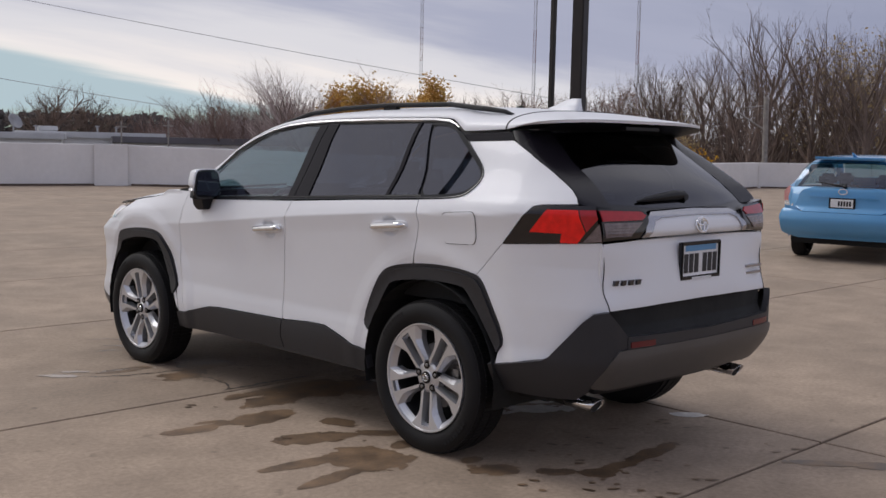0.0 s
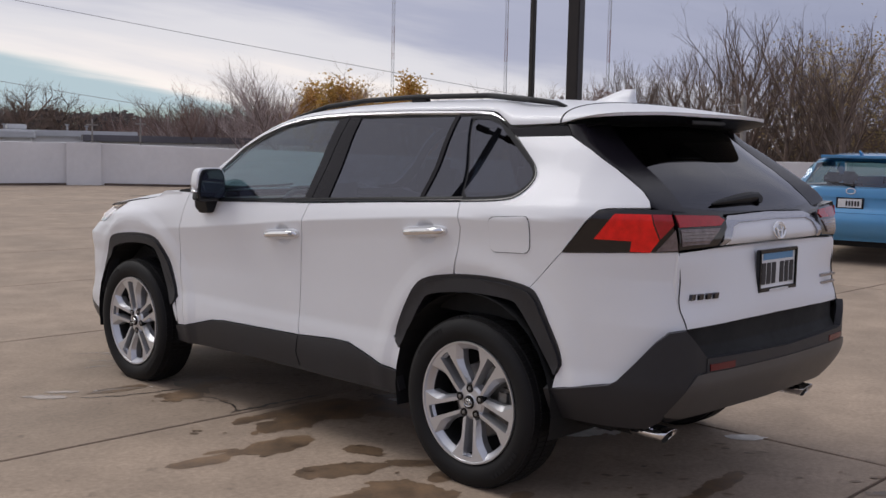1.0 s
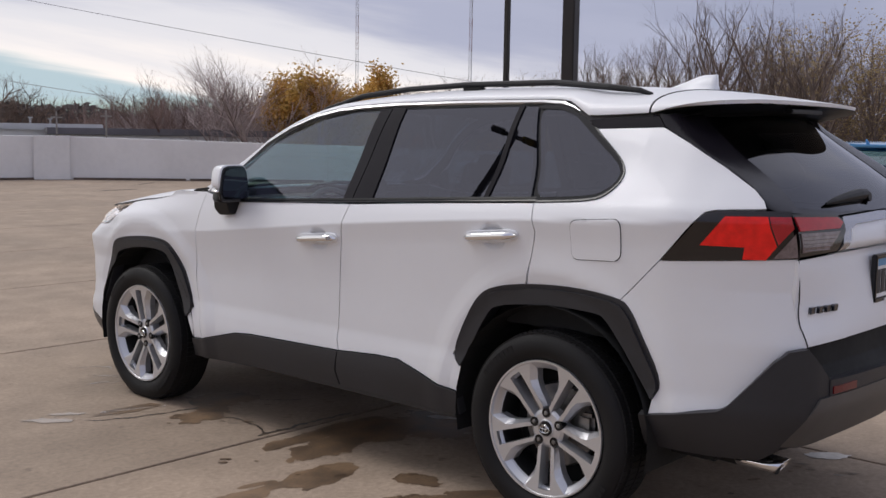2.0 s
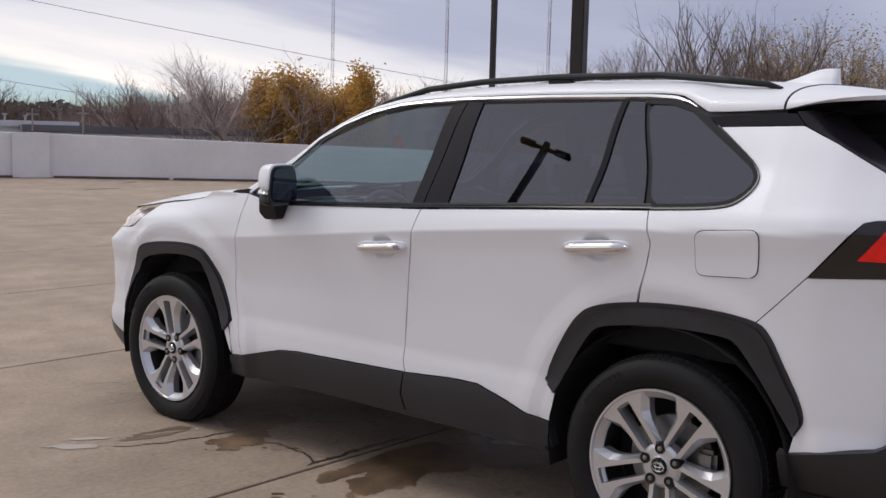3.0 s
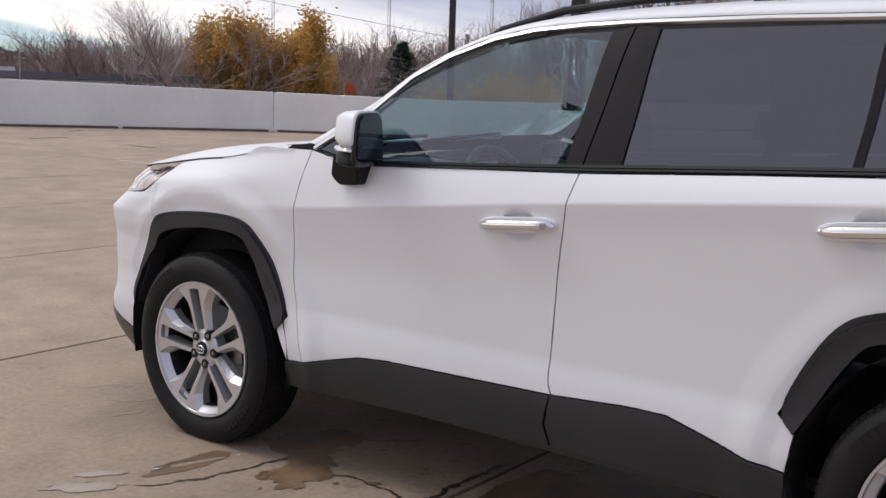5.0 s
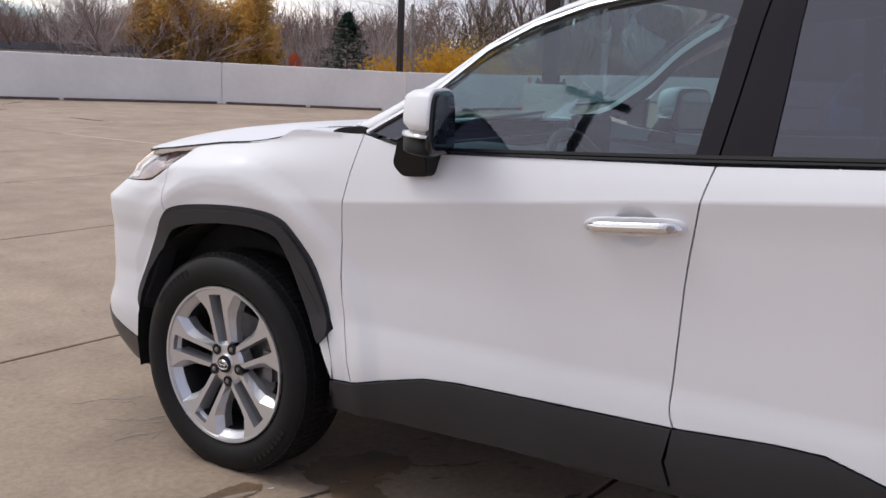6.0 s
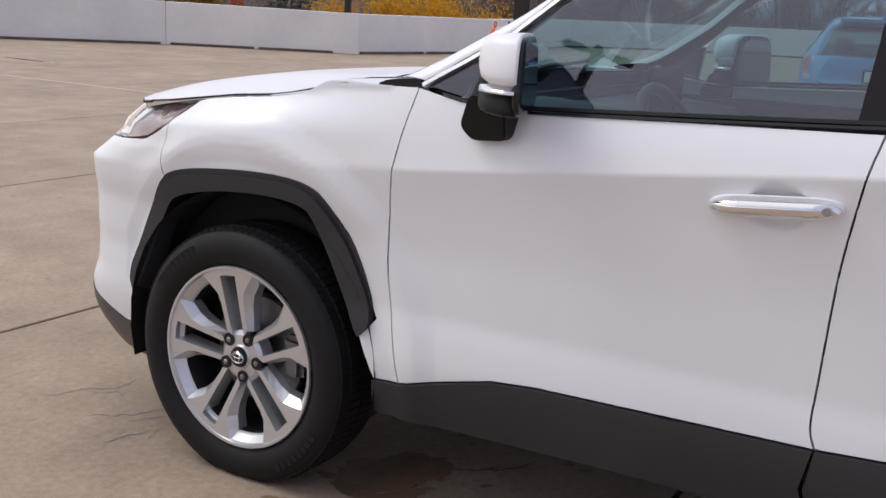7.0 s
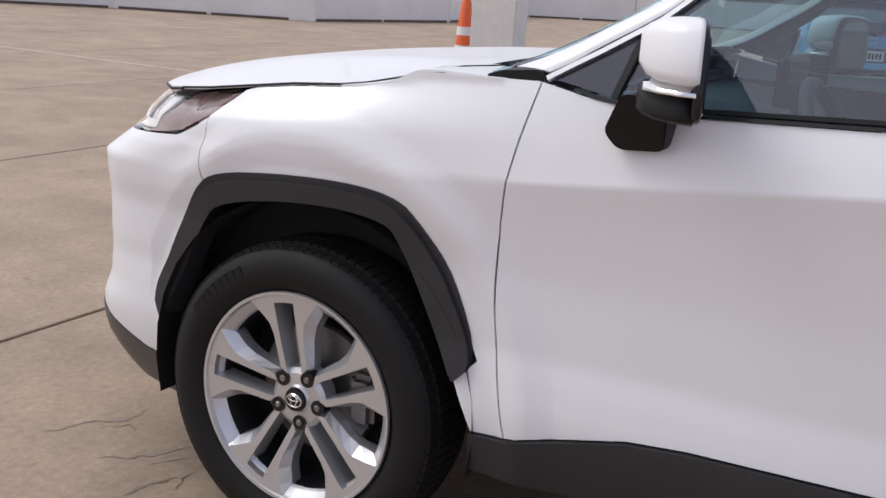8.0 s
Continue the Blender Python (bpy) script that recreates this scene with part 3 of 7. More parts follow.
both_sides("roof_side_band", [(-0.006, 1.521), (-0.305, 1.536), (-0.345, 1.497), (-0.054, 1.488)], proud(-0.002), PILLAR, car, step=0.03, gap=0.001, nmap=bowed)
both_sides("quarter_surround", [(0.252, 1.570), (0.262, 1.575), (0.13, 1.577), (-0.004, 1.519), ] + QCURVE + [(0.120, 1.219)] + soft_line([(0.102, 1.226), (-0.146, 1.243), (-0.204, 1.266), (-0.238, 1.310), (-0.222, 1.350), (-0.15, 1.398), (0.060, 1.537)], 2) + [ (0.140, 1.560), (0.236, 1.563)], proud(0.001), PIANO, car, step=0.05, gap=0.0, nmap=bowed)

CHROME_T = [(2.162, 1.152), (2.06, 1.214), (1.964, 1.277), (1.826, 1.402), (1.70, 1.472), (1.55, 1.528), (1.414, 1.556), (1.25, 1.571), (1.076, 1.580), (0.676, 1.589), (0.258, 1.590), (0.14, 1.583), (0.085, 1.568), (0.045, 1.551)]
CHROME_B = [(2.10, 1.138), (2.0, 1.119), (1.9, 1.112), (1.5, 1.132), (1.1, 1.154), (0.6, 1.184), (0.09, 1.213), ] + [(y, z + 0.003) for y, z in QCURVE[-2::-1]]


def strip(name, line, width, lift, mat, parent, taper=0.0):
    """A moulded strip that follows the flank."""
    for s in (1, -1):
        bm = bmesh.new()
        rows = []
        f, g = proud(lift), proud(-0.004)
        dense = []
        for (a, b) in zip(line, line[1:]):
            dense += [(a[0] + (b[0] - a[0]) * t / 4, a[1] + (b[1] - a[1]) * t / 4) for t in range(4)]
        dense.append(line[-1])
        for i, p in enumerate(dense):
            q0, q1 = dense[max(0, i - 1)], dense[min(len(dense) - 1, i + 1)]
            d = Vector((q1[0] - q0[0], q1[1] - q0[1])).normalized()
            n = Vector((d.y, -d.x)) * width / 2
            if taper:
                n *= min(1.0, 0.12 + math.dist(p, dense[-1]) / taper)
            row = []
            for k, surf in ((-1.0, g), (-0.8, f), (0.8, f), (1.0, g)):
                x, y, z = surf(p[0] + n.x * k, p[1] + n.y * k)
                row.append(bm.verts.new((x * s, y, z)))
            rows.append(row)
        for r0, r1 in zip(rows, rows[1:]):
            for k in range(3):
                vs = (r0[k], r1[k], r1[k + 1], r0[k + 1])
                bm.faces.new(vs if s < 0 else vs[::-1])
        bmesh.ops.recalc_face_normals(bm, faces=bm.faces[:])
        part(name, bm, mat, parent, "bright chrome window strip" if mat is BRIGHT else "", smooth=False)


strip("window_chrome", CHROME_T, 0.0115, 0.006, BRIGHT, car, taper=0.12)
strip("belt_moulding", CHROME_B, 0.007, 0.005, PIANO, car)
strip("belt_seal", [(y, z + 0.011) for y, z in CHROME_B[2:7]], 0.010, 0.002, CLAD2, car)

# roof, screen pillars and windscreen: across by angle, along by y
ROOF_EDGE_Y = [2.52, 2.162, 2.06, 1.964, 1.826, 1.70, 1.55, 1.414, 1.25, 1.076, 0.676, 0.258, 0.14, 0.06, -0.004, -0.305, -0.50, -0.70]
ROOF_EDGE_Z = [1.08, 1.158, 1.221, 1.284, 1.409, 1.479, 1.535, 1.563, 1.578, 1.587, 1.596, 1.598, 1.592, 1.562, 1.528, 1.542, 1.552, 1.558]
ROOF_TOP_Y = [2.55, 2.3, 2.0, 1.8, 1.6, 1.4, 1.1, 0.6, 0.2, -0.26, -0.5, -0.62, -0.72]
ROOF_TOP_Z = [1.08, 1.185, 1.350, 1.475, 1.575, 1.622, 1.652, 1.672, 1.670, 1.648, 1.618, 1.598, 1.580]


def roof(s, y):
    """Roof surface: s from -1 at the left window edge over 0 to 1 at the right."""
    ez, tz = hermite(-y, [-v for v in ROOF_EDGE_Y], ROOF_EDGE_Z), hermite(-y, [-v for v in ROOF_TOP_Y], ROOF_TOP_Z)
    w = flank(min(y, 2.2), min(ez, 1.60)) - 0.002 - 0.6 * tail_in(y)
    if y > 2.162:
        w = w - 0.25 * (y - 2.162)
    a = s * math.pi / 2
    n = 0.78
    x = w * math.copysign(abs(math.sin(a)) ** n, a)
    z = ez + (tz - ez) * max(0.0, math.cos(a)) ** n
    return (x, y, z)


SCREEN = [(-0.74, 2.36), (-0.75, 2.10), (-0.74, 1.85), (-0.69, 1.66), (-0.45, 1.57), (0.0, 1.54), (0.45, 1.57), (0.69, 1.66), (0.74, 1.85), (0.75, 2.10), (0.74, 2.36), (0.4, 2.43), (0.0, 2.45), (-0.4, 2.43)]
sheet("windscreen", SCREEN, roof, GLASSF, car, steps=(0.08, 0.05), gap=0.0, fold=0.0)
sheet("roof_panel", [(-0.98, 2.162), (-0.98, -0.26), (0.98, -0.26), (0.98, 2.162), (0.76, 2.26)] + [(0.75, 2.10), (0.74, 1.85), (0.69, 1.66), (0.45, 1.57), (0.0, 1.54), (-0.45, 1.57), (-0.69, 1.66), (-0.74, 1.85), (-0.75, 2.10)] + [(-0.76, 2.26)], roof, PAINT, car, steps=(0.05, 0.04), gap=0.001, fold=0.02, label="white roof panel with screen pillars")
tailgate = new("tailgate")
tailgate.parent = car


def spoiler_top(s, y):
    """The roof carried on backwards, with its sides lifted level to a flat lip."""
    x, _, z = roof(s, y)
    k = min(1.0, max(0.0, (-0.266 - y) / 0.26))
    return (x, y, z + 0.40 * k * (roof(0, y)[2] - z))


sheet("spoiler", [(-0.98, -0.264), (-0.978, -0.3), (-0.955, -0.35), (-0.925, -0.41), (-0.88, -0.48), (-0.8, -0.535), (-0.6, -0.575), (0, -0.60), (0.6, -0.575), (0.8, -0.535), (0.88, -0.48), (0.925, -0.41), (0.955, -0.35), (0.978, -0.3), (0.98, -0.264)], spoiler_top, PAINT, tailgate, steps=(0.05, 0.03), gap=0.001, fold=0.014, label="white roof spoiler over the rear glass")
bm = bmesh.new()
prev = None
for k in range(-10, 11):
    s = k / 10 * 0.93
    y1 = -0.592 + 0.075 * abs(k / 10) ** 3
    x0, y0, z0 = spoiler_top(s, y1)
    row = [bm.verts.new((x0, y0, z0 - 0.018)), bm.verts.new((x0 * 0.99, y1 + 0.13, z0 - 0.050)), bm.verts.new((x0 * 0.98, -0.27, min(z0 - 0.06, roof(s, -0.27)[2] - 0.012)))]
    if prev:
        for a in range(2):
            bm.faces.new((prev[a], row[a], row[a + 1], prev[a + 1]))
    prev = row
part("spoiler_underside", bm, CLAD2, tailgate)
bm = bmesh.new()
box(bm, (-0.14, -0.585, 1.556), (0.14, -0.55, 1.572), 0.004)
part("high_brake_light", bm, CLAD2, tailgate, "narrow smoked high brake light")

bm = bmesh.new()
tube(bm, [Vector(roof(k / 20 * 0.98, -0.262)) + Vector((0, 0, -0.001)) for k in range(-20, 21)], 0.0042, 6)
part("gate_seam", bm, CLAD2, tailgate)

# bonnet


def bonnet(s, y):
    hy = [2.40, 2.45, 2.53, 2.62, 2.80, 2.965, 3.09, 3.20, 3.35, 3.48]
    hz = [1.143, 1.140, 1.107, 1.090, 1.072, 1.048, 1.030, 1.018, 0.995, 0.97]
    ez = hermite(y, hy, hz)
    tz = hermite(y, [2.3, 2.5, 2.7, 3.0, 3.2, 3.35, 3.48, 3.55], [1.145, 1.140, 1.132, 1.108, 1.080, 1.052, 1.005, 0.955])
    tz = max(tz, ez + 0.004)
    w = flank(min(y, 3.2), ez) - 0.004 if y < 3.09 else hermite(y, [3.09, 3.2, 3.35, 3.48], [flank(3.09, 1.03) - 0.004, 0.735, 0.66, 0.54])
    x = w * s
    rib = 0.014 * math.exp(-(((abs(s) - 0.62) / 0.16) ** 2)) * min(1, max(0, (3.4 - y) / 0.4))
    return (x, y, ez + 0.003 + (tz - ez) * (1 - abs(s) ** 2.6) + rib * (1 - abs(s)))


BONNET_REAR = [(-0.992, 2.66), (-0.975, 2.60), (-0.935, 2.52), (-0.85, 2.42), (-0.74, 2.365), (-0.5, 2.40), (-0.2, 2.425)]
sheet("bonnet", BONNET_REAR + [(-s, y) for s, y in BONNET_REAR[::-1]] + [(0.992, 2.965), (0.992, 3.215), (0.93, 3.305), (0.7, 3.405), (0, 3.46), (-0.7, 3.405), (-0.93, 3.305), (-0.992, 3.215), (-0.992, 2.965)], bonnet, PAINT, car, steps=(0.04, 0.02), gap=0.0, fold=0.007, label="white bonnet with two raised ribs")
for e in (-1, 1):
    shoulder = [(0.992, 2.66), (0.975, 2.60), (0.935, 2.52), (0.85, 2.42), (0.74, 2.365), (0.78, 2.26), (0.90, 2.20), (1.0, 2.172), (1.0, 2.40), (1.0, 2.66)]
    sheet("fender_shoulder", [(e * a, y) for a, y in shoulder], lambda a, y: (bonnet(a, y)[0], y, bonnet(a, y)[2] - 0.0015), PAINT, car, steps=(0.03, 0.02), gap=0.0, fold=0.02)
bm = bmesh.new()
rows = []
for k in range(-12, 13):
    x = k / 12 * 0.74
    yb = 2.44 - 0.06 * (abs(k) / 12) ** 2
    ys = 2.40 - 0.19 * (abs(k) / 12) ** 2.2
    zb = 1.128 - 0.004 * abs(k) / 12
    rows.append([bm.verts.new((x, yb + 0.02, zb - 0.03)), bm.verts.new((x, yb, zb)), bm.verts.new((x, (yb + ys) / 2, zb + 0.006)), bm.verts.new((x, ys - 0.05, zb + 0.018))])
for r0, r1 in zip(rows, rows[1:]):
    for a in range(3):
        bm.faces.new((r0[a], r1[a], r1[a + 1], r0[a + 1]))
part("cowl_panel", bm, CLAD2, car, "black cowl under the windscreen")
for s in (1, -1):
    bm = bmesh.new()
    prism(bm, rounded([(2.165, 1.150), (2.18, 1.168), (2.27, 1.158), (2.30, 1.146), (2.25, 1.134)], 0.01), lambda y, z: (-s * 0.70, y, z + 0.005), lambda y, z: (-s * (flank(min(y, 2.2), 1.14) - 0.006), y, z))
    part("fender_corner_trim", bm, CLAD2, car)
for x0, x1 in ((-0.62, 0.02), (0.05, 0.55)):
    bm = bmesh.new()
    tube(bm, [(x0, 2.43, 1.128), (x0 + 0.03, 2.36, 1.150), (x1, 2.34, 1.172)], [0.012, 0.009, 0.006], 6)
    part("wiper_arm", bm, CLAD2, car)

# nose: bumper, grille, lamps, lower lip
bumper_f = new("front_bumper")
bumper_f.parent = car
nose_poly = [(3.054, 0.980), (3.107, 0.955), (3.19, 0.925), (3.45, 0.905), (4.0, 0.90), (4.3, 0.90), (4.3, 0.432), (3.6, 0.43), (3.42, 0.42), (3.30, 0.388), (3.20, 0.352), (3.135, 0.345), (3.125, 0.458), (3.176, 0.518), (3.083, 0.708), (3.005, 0.826), (2.995, 0.832), (3.038, 0.905)]
both_sides("bumper_cover", tuck(nose_poly), side, PAINT, bumper_f, step=0.012, gap=0.0015)
both_sides("lower_lip", [(3.135, 0.343), (3.20, 0.350), (3.30, 0.386), (3.42, 0.418), (3.6, 0.428), (4.3, 0.43), (4.3, 0.27), (3.5, 0.26), (3.2, 0.235), (3.14, 0.235)], proud(0.004), SKID, bumper_f, step=0.035, gap=0.001, fold=0.03)
both_sides("headlight_lens", [(2.97, 1.045), (3.06, 0.984), (3.11, 0.958), (3.19, 0.928), (3.30, 0.918), (3.46, 0.908), (3.53, 0.908), (3.53, 1.006), (3.36, 1.016), (3.20, 1.024), (3.09, 1.034)], proud(0.003), CLEAR, car, step=0.03, gap=0.001, fold=0.0)
both_sides("headlight_bowl", [(3.305, 1.014), (3.355, 0.918), (3.52, 0.912), (3.52, 1.002), (3.36, 1.012)], proud(-0.014), LAMPIN, car, step=0.03, gap=0.001, fold=0.02)
both_sides("daytime_strip", [(3.335, 1.004), (3.375, 1.002), (3.350, 0.945), (3.47, 0.935), (3.47, 0.918), (3.335, 0.928)], proud(-0.004), REFLEC, car, step=0.03, gap=0.0, fold=0.006)
both_sides("turn_lens", [(2.975, 1.043), (3.06, 0.99), (3.19, 0.936), (3.35, 0.916), (3.30, 1.018), (3.09, 1.031)], proud(-0.006), AMBER, car, step=0.03, gap=0.001, fold=0.01)
both_sides("grille", [(3.535, 0.985), (4.3, 0.985), (4.3, 0.905), (3.535, 0.908)], proud(-0.004), PIANO, car, step=0.04, gap=0.001, fold=0.02)
for k in range(6):
    z = 0.52 + 0.06 * k
    bm = bmesh.new()
    box(bm, (-0.46, 3.58, z), (0.46, 3.602, z + 0.022), 0.004)
    part("grille_bar", bm, CLAD2, bumper_f)


# tail: lamps, gate, rear bumper


def gate(x, z):
    """The tailgate, seen from behind: place of the surface at x across and z up."""
    c = hermite(z, [0.70, 0.78, 0.92, 1.04, 1.070, 1.10, 1.16, 1.20, 1.30, 1.42, 1.56], [0.955, 0.953, 0.931, 0.908, 0.902, 0.928, 0.908, 0.862, 0.762, 0.605, 0.425])
    k = hermite(z, [0.7, 0.79, 0.86, 0.9, 1.065, 1.10, 1.22, 1.35, 1.5], [0.050, 0.053, 0.068, 0.067, 0.036, 0.060, 0.072, 0.11, 0.17])
    return (x, -(c - k * (abs(x) / 0.67) ** 2.6), z)


def gate_out(d):
    return lambda x, z: (gate(x, z)[0], gate(x, z)[1] - d, z)


GATE_LO = [(-0.675, 1.062), (-0.678, 0.95), (-0.672, 0.86), (-0.655, 0.79), (-0.66, 0.772), (-0.3, 0.783), (0, 0.786), (0.3, 0.783), (0.66, 0.772), (0.655, 0.79), (0.672, 0.86), (0.678, 0.95), (0.675, 1.062), (0.42, 1.072), (0, 1.076), (-0.42, 1.072)]
sheet("gate_skin", GATE_LO, gate, PAINT, tailgate, step=0.03, gap=0.002, flip=False)
sheet("gate_upper", [(-0.40, 1.080), (-0.345, 1.150), (-0.29, 1.166), (0, 1.172), (0.29, 1.166), (0.345, 1.150), (0.40, 1.080), (0, 1.083)], gate_out(0.004), PAINT, tailgate, step=0.03, gap=0.001)
sheet("gate_garnish", [(-0.44, 1.080), (-0.40, 1.081), (-0.345, 1.152), (-0.29, 1.168), (0, 1.174), (0.29, 1.168), (0.345, 1.152), (0.40, 1.081), (0.44, 1.080), (0.405, 1.160), (0.33, 1.192), (0, 1.200), (-0.33, 1.192), (-0.405, 1.160)], gate_out(0.012), SATIN, tailgate, step=0.02, gap=0.0, fold=0.02, label="satin silver garnish above the number plate")
RG = [(-0.55, 1.225), (-0.3, 1.206), (0, 1.202), (0.3, 1.206), (0.55, 1.225), (0.52, 1.40), (0.46, 1.535), (0, 1.55), (-0.46, 1.535), (-0.52, 1.40)]
sheet("rear_glass", RG, gate_out(0.002), GLASSB, tailgate, step=0.05, gap=0.0, fold=0.0)
for s in (1, -1):
    edge = [(0.70, 1.228), (0.692, 1.255), (0.676, 1.29), (0.648, 1.364), (0.62, 1.441), (0.60, 1.50), (0.585, 1.545)]

    def wrap(a, z, s=s, edge=edge):
        # from the glass edge (a = 0) to the flank edge (a = 1)
        xi = lin(z, [1.2, 1.40, 1.55], [0.545, 0.51, 0.455])
        yi = gate(xi, z)[1] - 0.004
        yo = lin(z, [1.228, 1.255, 1.29, 1.364, 1.441, 1.497, 1.545], [-0.783, -0.765, -0.728, -0.608, -0.467, -0.347, -0.30])
        xo = -side(yo, z)[0]
        b = max(0.0, min(1.0, a))
        x = xi + (xo - xi) * b + 0.045 * math.sin(math.pi * b)
        y = yi + (yo - yi) * b ** 1.7
        return (s * x, y, z)

    sheet("gate_side_trim", [(0, 1.208), (1, 1.232), (1, 1.54), (0, 1.548)], wrap, PILLAR, tailgate, steps=(0.12, 0.02), gap=0.0, fold=0.01, flip=(s < 0))
sheet("gate_lower_trim", [(-0.69, 1.20), (-0.42, 1.168), (-0.33, 1.196), (0, 1.204), (0.33, 1.196), (0.42, 1.168), (0.69, 1.20), (0.69, 1.228), (0.55, 1.232), (0.3, 1.214), (0, 1.210), (-0.3, 1.214), (-0.55, 1.232), (-0.69, 1.228)], gate_out(0.001), PIANO, tailgate, step=0.03, gap=0.0)
bm = bmesh.new()
gy = lambda x, z: gate(x, z)[1]
tube(bm, [(x, gy(x, z) - 0.016, z) for x, z in ((-0.37, 1.236), (-0.30, 1.243), (-0.18, 1.252), (-0.06, 1.258), (0.0, 1.258), (0.035, 1.252))], [0.004, 0.012, 0.018, 0.023, 0.021, 0.008], 10)
tube(bm, [(0.0, gy(0, 1.245) + 0.01, 1.245), (0.0, gy(0, 1.245) - 0.025, 1.25)], 0.018, 12)
part("rear_wiper", bm, CLAD2, tailgate, "black rear wiper lying on the glass")

lamps = []
for s in (1, -1):
    lamp = new("tail_light")
    lamp.parent = car
    lamps.append(lamp)
for nm, poly, d, mat in (
    ("lamp_housing", [(-0.457, 1.040), (-0.602, 1.208), (-0.633, 1.217), (-0.845, 1.224), (-0.867, 1.066)], 0.004, SMOKE),
    # one red lens in two tones: its lit front and duller rear are coloured in
    ("red_lens", [(-0.588, 1.102), (-0.667, 1.200), (-0.788, 1.2035), (-0.812, 1.108), (-0.783, 1.060), (-0.716, 1.060), (-0.722, 1.101)], 0.009, REDLENS),
    ("dark_red_lens", [(-0.790, 1.2035), (-0.847, 1.205), (-0.856, 1.168), (-0.814, 1.110)], 0.008, DEEPRED),
    ("clear_lens", [(-0.859, 1.152), (-0.799, 1.064), (-0.864, 1.071)], 0.008, REVERSE),
):
    both_sides(nm, poly, proud(d), mat, lamps, step=0.03, gap=0.001, fold=0.07 if nm == "lamp_housing" else 0.004)
def lamp_face(d):
    """The lamps on the gate stand more upright than the gate behind them."""
    return lambda x, z: (x, gate(x, 1.10)[1] + 0.35 * (gate(x, z)[1] - gate(x, 1.10)[1]) - d, z)


for s, lamp in zip((-1, 1), lamps):
    for nm, poly, d, mat in (
        ("gate_lamp_housing", [(0.674, 1.072), (0.46, 1.082), (0.40, 1.15), (0.40, 1.190), (0.44, 1.205), (0.68, 1.215)], 0.008, SMOKE),
        ("red_lens", [(0.674, 1.158), (0.445, 1.160), (0.412, 1.180), (0.44, 1.198), (0.678, 1.206)], 0.013, DEEPRED),
        ("reversing_lens", [(0.670, 1.152), (0.665, 1.086), (0.52, 1.094), (0.440, 1.152)], 0.012, REVERSE),
    ):
        sheet(nm, [(s * x, z) for x, z in poly], lamp_face(d), mat, lamp, step=0.03, gap=0.001, fold=0.07 if "housing" in nm else 0.005)
    bm = bmesh.new()
    for k in range(5):
        z = 1.093 + 0.012 * k
        a, b = lamp_face(0.013)(s * 0.66, z), lamp_face(0.013)(s * (0.52 - 0.012 * k), z)
        tube(bm, [a, b], 0.0022, 5)
    part("lens_ribs", bm, REVERSE, lamp)


# rear bumper: black corners and shelf, lower grey plate, reflectors
TAIL_X = [0.875, 0.865, 0.845, 0.815, 0.775, 0.72, 0.64, 0.5, 0.25, 0]
TAIL_Y = [0.40, 0.5, 0.6, 0.7, 0.8, 0.885, 0.945, 0.972, 0.985, 0.99]
TAIL_A = [1.259, 1.159, 1.057, 0.952, 0.844, 0.743, 0.643, 0.501, 0.250, 0.0]


def tail(u, z, d=0.0):
    """Round the tail: u is the way along the outline from the middle, left minus."""
    a = min(abs(u), 1.259)
    x = hermite(a, TAIL_A[::-1], TAIL_X[::-1])
    y = hermite(a, TAIL_A[::-1], TAIL_Y[::-1])
    e = 0.004
    dx = hermite(min(a + e, 1.259), TAIL_A[::-1], TAIL_X[::-1]) - hermite(max(a - e, 0), TAIL_A[::-1], TAIL_X[::-1])
    dy = hermite(min(a + e, 1.259), TAIL_A[::-1], TAIL_Y[::-1]) - hermite(max(a - e, 0), TAIL_A[::-1], TAIL_Y[::-1])
    n = math.hypot(dx, dy) or 1.0
    return (math.copysign(x + d * -dy / n, u), -(y + d * dx / n), z)


def under(u, z):
    # the lower edge rolls inwards
    return tail(u, z, 0.004 - 1.1 * max(0.0, 0.55 - z) ** 1.5)


shelf = lambda u, z: tail(u, z, lin(z, [0.652, 0.660, 0.70, 0.80], [0.004, -0.022, -0.050, -0.058]))
sheet("bumper_shelf", [(-0.69, 0.774), (-0.586, 0.664), (0, 0.653), (0.586, 0.664), (0.69, 0.774), (0.44, 0.786), (0, 0.792), (-0.44, 0.786)], shelf, DARK, bumper_r, steps=(0.06, 0.012), gap=0.0, fold=0.03, label="black recessed loading shelf")
for s in (-1, 1):
    shape = [(1.259, 0.372), (1.259, 0.492), (1.229, 0.494), (0.977, 0.546), (0.944, 0.566), (0.802, 0.724), (0.752, 0.764), (0.69, 0.774), (0.588, 0.666), (0.588, 0.612), (0.636, 0.606), (0.752, 0.445), (0.765, 0.415), (0.83, 0.372), (1.0, 0.366)]
    sheet("bumper_corner", [(s * u, z) for u, z in shape], under, CLAD, bumper_r, steps=(0.04, 0.03), gap=0.0, fold=0.03)
sheet("bumper_bar", [(-0.590, 0.665), (-0.590, 0.612), (0, 0.609), (0.590, 0.612), (0.590, 0.665), (0, 0.653)], lambda u, z: tail(u, z, 0.008), CLAD, bumper_r, steps=(0.06, 0.02), gap=0.0, fold=0.04)
